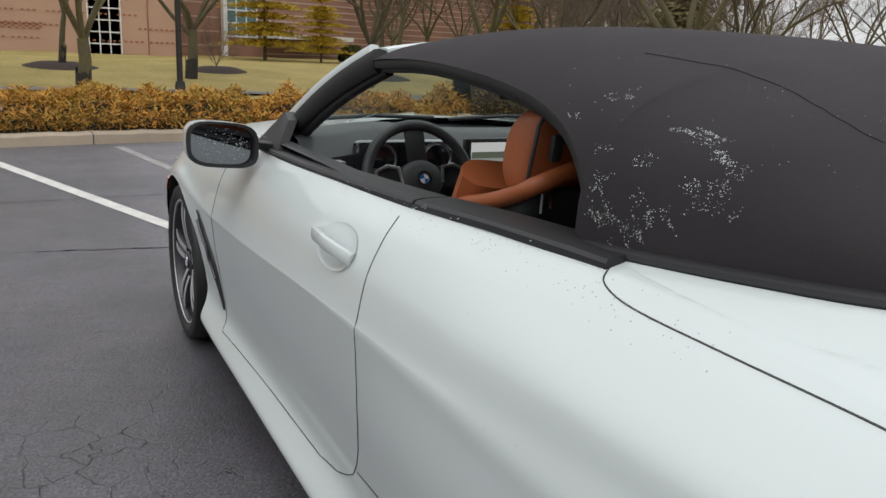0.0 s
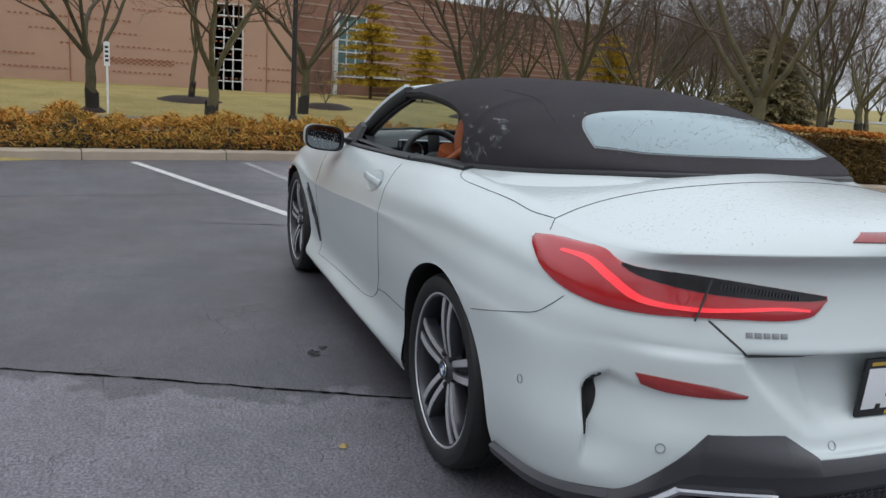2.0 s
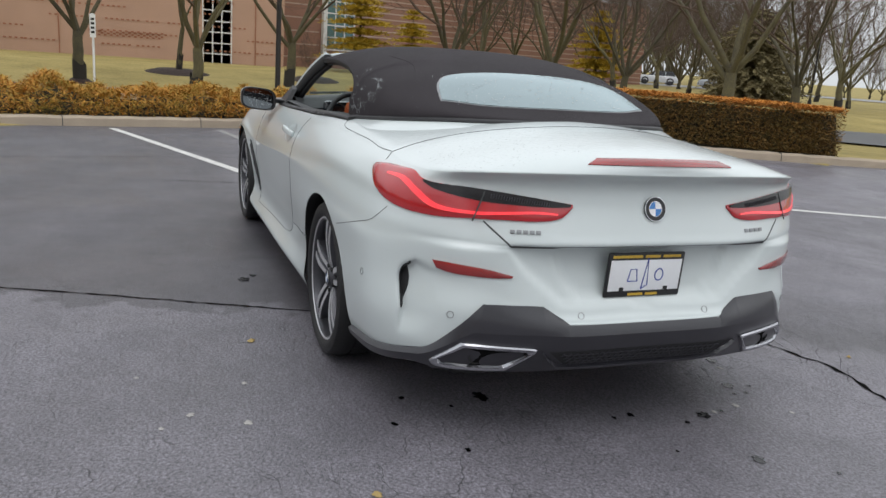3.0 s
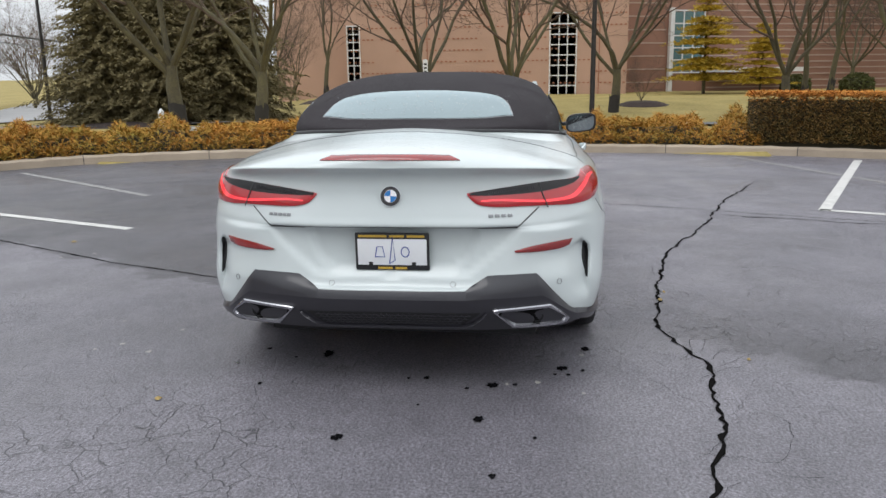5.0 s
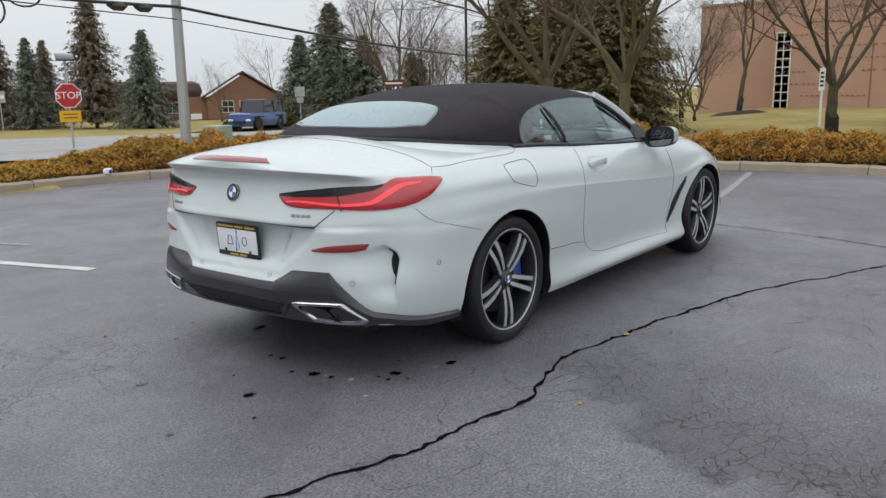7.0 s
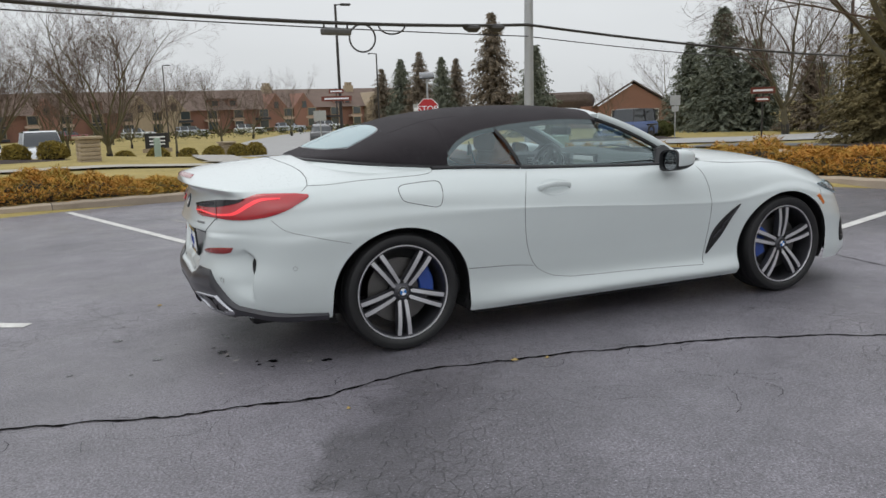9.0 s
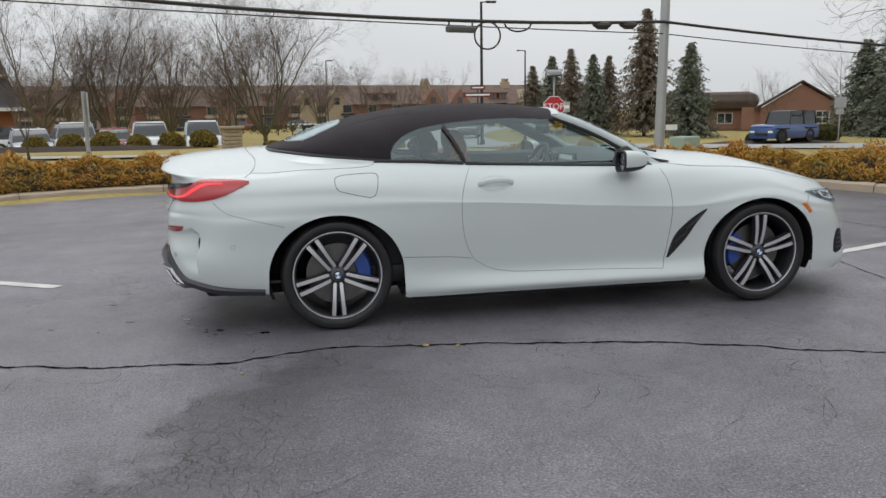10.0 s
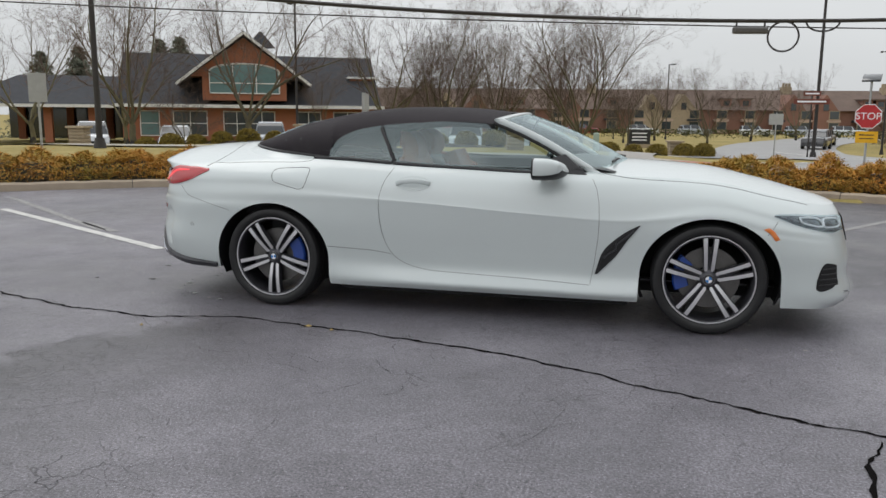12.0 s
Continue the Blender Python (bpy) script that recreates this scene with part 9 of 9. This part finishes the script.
def post(parent, h, r, mat, lean=(0, 0), z0=-0.4, sides=12, taper=1.0, name="post"):
    bm = bmesh.new()
    tube(bm, [(0, 0, z0), (lean[0] * 0.5, lean[1] * 0.5, h / 2), (lean[0], lean[1], h)], [r, r * (1 + taper) / 2, r * taper], sides)
    return part(name, bm, mat, parent)


# stop sign; its face looks along -y of its own axes
stop = thing("stop_sign", at(9.3, 21.45, -20, -0.22), "red octagonal stop sign with yellow plate and solar panel", "sign")
post(stop, 3.1, 0.035, POLE)
for rr, y0, mat, nm in ((0.40, -0.050, WHITE, "white_border"), (0.375, -0.056, SIGNRED, "red_face")):
    bm = bmesh.new()
    a = [bm.verts.new((rr * math.cos(q), y0, 1.93 + rr * math.sin(q))) for q in (math.pi / 8 + math.pi / 4 * k for k in range(8))]
    b = [bm.verts.new((v.co.x, -0.035, v.co.z)) for v in a]
    bm.faces.new(a), bm.faces.new(b)
    for k in range(8):
        bm.faces.new((a[k], a[(k + 1) % 8], b[(k + 1) % 8], b[k]))
    part(nm, bm, mat, stop, "", True)
writing("STOP", Matrix.Translation((0, -0.062, 1.93)) @ pose(0, 0, 0, 90, 0, 0), 0.30, WHITE, stop)
block("yellow_plate", SIGNYELLOW, stop, -0.31, 0.31, -0.055, -0.04, 1.12, 1.47, "yellow plate with dark bars")
for z in (1.36, 1.25):
    block("text_bar", TRIMBLACK, stop, -0.2, 0.2, -0.060, -0.054, z - 0.014, z + 0.014)
bm = bmesh.new()
box(bm, -0.26, 0.26, -0.22, 0.22, -0.03, 0.03, 0.01, Matrix.Translation((0, 0, 3.1)) @ pose(0, 0, 0, 28, 0, 0))
part("solar_panel", bm, SCREEN, stop, "small solar panel")


def board_sign(x, y, turn, h, boards, mat, label, r=0.04, pmat=None):
    sg = thing("street_sign", at(x, y, turn), label, "sign")
    post(sg, h, r, pmat or BRONZE)
    for w, hh, z, bars in boards:
        bd = block("board", mat, sg, -w / 2, w / 2, -r - 0.03, -r - 0.01, z - hh / 2, z + hh / 2)
        if bars:
            block("text_bar", WHITE, bd, -w * 0.4, w * 0.4, -r - 0.036, -r - 0.03, z - hh * 0.16, z + hh * 0.16)
    return sg


board_sign(26.5, 23.0, -48, 2.55, [(1.05, 0.28, 2.35, True), (0.6, 0.22, 1.95, True)], SIGNBROWN, "brown street name sign on a dark post")
board_sign(11.3, 40.4, -12, 3.6, [(1.75, 0.28, 3.0, True), (0.85, 0.24, 3.42, True)], SIGNBROWN, "brown double street name sign on a dark post")
board_sign(-17.1, 17.0, 35, 2.5, [(0.55, 0.95, 2.0, False)], SIGNGREY, "back of a plain grey traffic sign", 0.04, POLE)
board_sign(8.6, 34.0, -15, 2.2, [(0.62, 0.5, 1.9, False)], SIGNGREY, "back of a plain grey traffic sign", 0.03, POLE)
board_sign(-4.7, 14.3, 100, 1.75, [(0.75, 0.75, 1.35, False)], SIGNGREY, "edge of a grey traffic sign on its post", 0.05, POLE)
board_sign(24.8, 62.0, -20, 3.3, [(0.75, 0.9, 2.7, True)], SIGNGREY, "small white traffic sign", 0.05, POLE)
board_sign(33.2, 37.2, -42, 2.9, [(0.65, 0.65, 2.45, False), (0.45, 0.35, 1.9, False)], SIGNGREY, "back of a round traffic sign on its post", 0.04, POLE)
hp = board_sign(24.1, 2.95, -92, 2.35, [(0.17, 0.70, 1.98, False)], WHITE, "narrow white sign on a thin white post", 0.035, WHITE)
for z in (2.18, 2.05, 1.92, 1.79):
    block("text_bar", TRIMBLACK, hp, -0.05, 0.05, -0.071, -0.064, z - 0.034, z + 0.034)


def lamp_mast(x, y, h, label, arm=(0.5, 0), r=0.075):
    ms = thing("street_lamp", at(x, y, 0), label, "street lamp", "street lamps")
    post(ms, h, r, BRONZE, taper=0.7, name="mast")
    bm = bmesh.new()
    bmesh.ops.create_cone(bm, segments=12, radius1=r * 2.2, radius2=r * 1.4, depth=0.5, cap_ends=True, matrix=Matrix.Translation((0, 0, 0.1)))
    part("base", bm, BRONZE, ms)
    bm = bmesh.new()
    tube(bm, [(0, 0, h - 0.05), (arm[0] * 0.5, arm[1] * 0.5, h), (arm[0], arm[1], h)], 0.035, 6)
    part("arm", bm, BRONZE, ms)
    block("lamp_head", BRONZE, ms, arm[0] * 0.8 - 0.18, arm[0] * 1.2 + 0.18, arm[1] - 0.14, arm[1] + 0.14, h - 0.07, h + 0.05, "flat bronze lamp head", 0.03)
    return ms


lamp_mast(11.7, 41.0, 8.4, "dark bronze street lamp mast at the junction", (0.6, 0), 0.10)
lamp_mast(27.5, 19.3, 9.5, "dark bronze street lamp mast by the road")
lamp_mast(26.2, -3.05, 8.5, "dark bronze lamp mast on the lawn", (-0.5, 0), 0.10)
lamp_mast(19.2, 56.2, 7.1, "slim dark lamp mast beyond the junction", (-0.6, 0))
lamp_mast(-16.0, 35.3, 8.0, "dark lamp mast in front of the bank", (-0.3, 0))
lamp_mast(-15.6, 18.0, 8.5, "dark lamp mast beside the bank drive", (0.4, 0), 0.11)
lamp_mast(38, -40, 7.5, "dark lamp mast in the far car park")
lamp_mast(5.5, 90, 8.5, "slim dark lamp mast far off")

up = thing("utility_pole", at(13.3, 21.3, 0), "grey metal utility pole carrying cables", "pole")
post(up, 10.5, 0.19, POLE, (0.32, 0.30), taper=0.75, name="shaft")
block("sign_plate", WHITE, up, 0.15, 0.6, -0.2, -0.18, 0.85, 1.05)


def cable(name, a, b, sag, r, label, mat=None):
    bm = bmesh.new()
    a, b = Vector(a), Vector(b)
    tube(bm, [a.lerp(b, t) - Vector((0, 0, sag * 4 * t * (1 - t))) for t in np.linspace(0, 1, 25)], r, 6)
    return tagged(part(name, bm, mat or BRONZE, None, label), label, "cable")


pz = 4.31
cable("main_cable", (-29.9, 8.7, 7.5), (13.3, 21.2, pz), 1.43, 0.055, "thick black overhead cable with splices")
cable("right_cable", (13.3, 21.2, pz), (60, 27, 3.9), 0.9, 0.05, "thick black overhead cable past the pole")
cable("lower_cable", (-29.9, 9.0, 5.0), (13.3, 21.3, pz - 0.40), 0.35, 0.018, "thin black overhead cable")
cable("lower_cable", (13.3, 21.3, pz - 0.40), (60, 27.4, 3.4), 0.8, 0.018, "thin black overhead cable")
cable("upper_cable", (13.5, 21.5, 6.8), (60, 27.4, 5.4), 0.6, 0.018, "thin black overhead cable")
cable("far_cable", (13.4, 21.4, 6.2), (27.5, 19.3, 5.6), 0.2, 0.015, "thin black overhead cable")


def on_cable(x):
    t = (x + 29.9) / 43.2
    return Vector((x, 8.7 + 12.5 * t, 7.5 + (pz - 7.5) * t - 1.43 * 4 * t * (1 - t)))


p = on_cable(5.35)
bx = thing("cable_box", Matrix.Translation(p) @ pose(0, 0, 0, 0, 0, 13), "grey splice box hung under the cable", "cable box")
block("case", STEEL, bx, -0.5, 0.5, -0.09, 0.09, -0.36, -0.16, "grey metal case", 0.05)
for x in (-0.4, 0.4):
    block("strap", BRONZE, bx, x - 0.02, x + 0.02, -0.02, 0.02, -0.17, 0.02)
for x, r in ((6.3, 0.42), (7.4, 0.28)):
    p = on_cable(x)
    bm = bmesh.new()
    n_ = 25 if r > 0.4 else 14
    span = 2 * math.pi if r > 0.4 else math.pi
    tube(bm, [p + Vector((r * math.sin(a) * (1 if r > 0.4 else -1) if r > 0.4 else r * 1.6 * math.cos(a), 0.1, -r * (1 - math.cos(a)) if r > 0.4 else -r * math.sin(a))) for a in np.linspace(0, span, n_)], 0.028, 6)
    tagged(part("cable_coil", bm, BRONZE, None, "loose loop of black cable"), "loose loop of black cable hanging below the line", "cable coil")
for x in (10.6, 11.7):
    p = on_cable(x)
    bm = bmesh.new()
    tube(bm, [p + Vector((-0.3, 0, -0.06)), p + Vector((-0.1, 0, -0.10)), p + Vector((0.2, 0, -0.10)), p + Vector((0.35, 0, -0.05))], [0.05, 0.13, 0.13, 0.05], 8)
    tagged(part("cable_splice", bm, BRONZE, None, "black splice case"), "black splice case on the overhead cable", "cable splice")

for x, y, turn, h in ((9.80, 1.80, -95, 0.42), (1.0, 9.6, -20, 0.46), (9.3, 5.2, -70, 0.48)):
    fl = thing("ground_light", Matrix.Translation((x, y, h - 0.13)) @ pose(0, 0, 0, 0, 0, turn), "small ground floodlight with pale face in the hedge", "ground light", "ground lights")
    block("housing", TRIMBLACK, fl, -0.13, 0.13, -0.05, 0.06, 0.0, 0.13, "", 0.015)
    block("glass_face", WHITE, fl, -0.12, 0.12, -0.062, -0.05, 0.05, 0.125)
    post(fl, 0.0, 0.02, TRIMBLACK, z0=-0.35)
hy = thing("fire_hydrant", at(21.5, 11.6, 0), "small pale fire hydrant on the verge", "hydrant")
bm = bmesh.new()
revolve(bm, [(0.12, -0.05), (0.12, 0.04), (0.09, 0.06), (0.09, 0.42), (0.11, 0.44), (0.10, 0.52), (0.04, 0.60), (0.01, 0.62)], False, 14)
part("barrel", bm, WHITE, hy)
ub = thing("utility_box", at(13.4, 19.6, 20), "low pale green utility pedestal", "utility box")
block("case", UTILGREEN, ub, -0.4, 0.4, -0.35, 0.35, -0.2, 0.62, "pale green metal case", 0.04)
bo = thing("bollard", at(0.6, 29.9, 0), "short pale green bollard", "bollard")
block("shaft", UTILGREEN, bo, -0.13, 0.13, -0.13, 0.13, -0.1, 1.0, "", 0.05)
ms = thing("monument_sign", at(2.5, 62, 10), "low dark monument sign on the lawn", "sign")
block("panel", TRIMBLACK, ms, -0.9, 0.9, -0.12, 0.12, 0.3, 1.5, "", 0.03)
block("foot", STONE, ms, -1.1, 1.1, -0.2, 0.2, -0.2, 0.32)
for z in (1.2, 0.9, 0.65):
    block("text_bar", WHITE, ms, -0.6, 0.6, -0.125, -0.12, z - 0.05, z + 0.05)


# ---- rain beads on the car ----
def beads(name, spots, mat, label):
    """Small flattened drops lying on a surface; spots are (place, normal, radius)."""
    v, f = [], []
    for p, n, r in spots:
        a = n.orthogonal().normalized()
        b = n.cross(a)
        i = len(v)
        for rr, h in ((1.0, 0.0), (0.72, 0.5)):
            v += [p + (a * math.cos(q) + b * math.sin(q)) * r * rr + n * r * h for q in (k * math.pi / 3 for k in range(6))]
        v.append(p + n * r * 0.7)
        for k in range(6):
            f.append((i + k, i + (k + 1) % 6, i + 6 + (k + 1) % 6, i + 6 + k))
            f.append((i + 6 + k, i + 6 + (k + 1) % 6, i + 12))
    ob = raw(name, v, f, mat)
    smooth(ob.data)
    return tagged(ob, label, "rain beads", kind="stuff")


BEAD = material("rain_drop", (0.50, 0.53, 0.54), 0.12, 0, 0.1, 8, 90, spec=0.6)
rnd = random.Random(77)
spots = []
# crusts of fine drops behind the window, in small streaky clumps
for x, y, z, w, n_ in ((0.422, 0.654, 1.232, 0.010, 14), (0.397, 0.641, 1.230, 0.008, 12), (0.285, 0.645, 1.172, 0.010, 36), (0.235, 0.639, 1.168, 0.020, 190), (0.17, 0.656, 1.147, 0.017, 170), (0.159, 0.688, 1.117, 0.018, 130), (0.197, 0.69, 1.121, 0.012, 60), (0.285, 0.693, 1.134, 0.010, 46), (0.364, 0.718, 1.148, 0.014, 60), (0.34, 0.72, 1.11, 0.012, 60), (0.324, 0.736, 1.071, 0.020, 150), (0.267, 0.73, 1.061, 0.026, 200), (0.479, 0.701, 1.191, 0.012, 24), (0.25, 0.69, 1.12, 0.09, 90)):
    for k in range(max(2, n_ // 14)):
        u, v_, slant = rnd.gauss(0, w), rnd.gauss(0, w * 0.7), rnd.uniform(-0.8, 0.8)
        for q in range(14):
            along_x = rnd.gauss(0, 0.0052)
            p, n = on_hood((x + u + along_x, y, z + v_ + along_x * slant + rnd.gauss(0, 0.0042)), 0.0)
            if p.y > 0.3:
                spots.append((p, n, 0.00035 + 0.0009 * rnd.random() ** 2))
for k in range(60):
    p, n = on_hood((rnd.uniform(-0.2, 0.6), rnd.uniform(0.45, 0.7), 1.2), 0.0)
    spots.append((p, n, rnd.uniform(0.0004, 0.0009)))
for k in range(160):
    p, n = on_hood((rnd.uniform(-0.1, 0.5), -0.75, rnd.uniform(1.04, 1.2)), 0.0)
    spots.append((p, n, rnd.uniform(0.0005, 0.0011)))
beads("rain_beads", spots, BEAD, "fine rain beads on the black fabric soft top")
spots = []
for k in range(240):
    p, n = on_hood((rnd.uniform(-0.26, 0.08), rnd.uniform(-0.46, 0.46), 1.2), 0.0075)
    spots.append((p, n, rnd.uniform(0.0012, 0.0030)))
beads("rain_beads", spots, BEAD, "rain beads on the glass rear window")
spots = []
for k in range(2600):
    x, y = rnd.uniform(-0.96, -0.28), rnd.uniform(-0.74, 0.74)
    p, n = above(x, y)
    if p.z > 0.9 and n.z > 0.6:
        spots.append((p, n, 0.0006 + 0.0015 * rnd.random() ** 3))
for s in (1, -1):
    for k in range(260):
        p, n = skin((rnd.uniform(0.0, 1.9), s * rnd.uniform(0.78, 0.84), rnd.uniform(0.93, 1.0)))
        spots.append((p + n * (0.012 if p.z > 0.96 else 0.0), n, rnd.uniform(0.0008, 0.0016)))
    for k in range(180):
        p, n = across(rnd.uniform(0.1, 2.2), rnd.uniform(0.45, 0.93), s)
        spots.append((p, n, rnd.uniform(0.0006, 0.0012)))
beads("rain_beads", spots, BEAD, "rain beads on the white boot lid and flanks")
spots = []
for s in (1, -1):
    for k in range(130):
        a, r = rnd.uniform(0, 6.283), math.sqrt(rnd.random())
        cy = 0.85 * r * math.cos(a)
        spots.append((Vector((1.776 + 0.016 * (1 - cy), s * (0.965 + 0.095 * cy), 0.986 + 0.052 * r * math.sin(a) - 0.010 * (1 - cy))), Vector((-1, 0, 0)), rnd.uniform(0.0008, 0.0022)))
beads("rain_beads", spots, BEAD, "rain beads on the wing mirror glass")

pk = thing("litter_packet", Matrix.Translation((3.2, 8.66, 0.128)) @ pose(0, 0, 0, 0, 0, 25), "crumpled white and blue packet on the kerb", "litter")
block("wrapper", WHITE, pk, -0.07, 0.07, -0.05, 0.05, 0.0, 0.09, "crumpled white wrapper", 0.025)
block("print_patch", INK, pk, -0.045, 0.045, -0.053, -0.050, 0.02, 0.07, "blue printed patch")
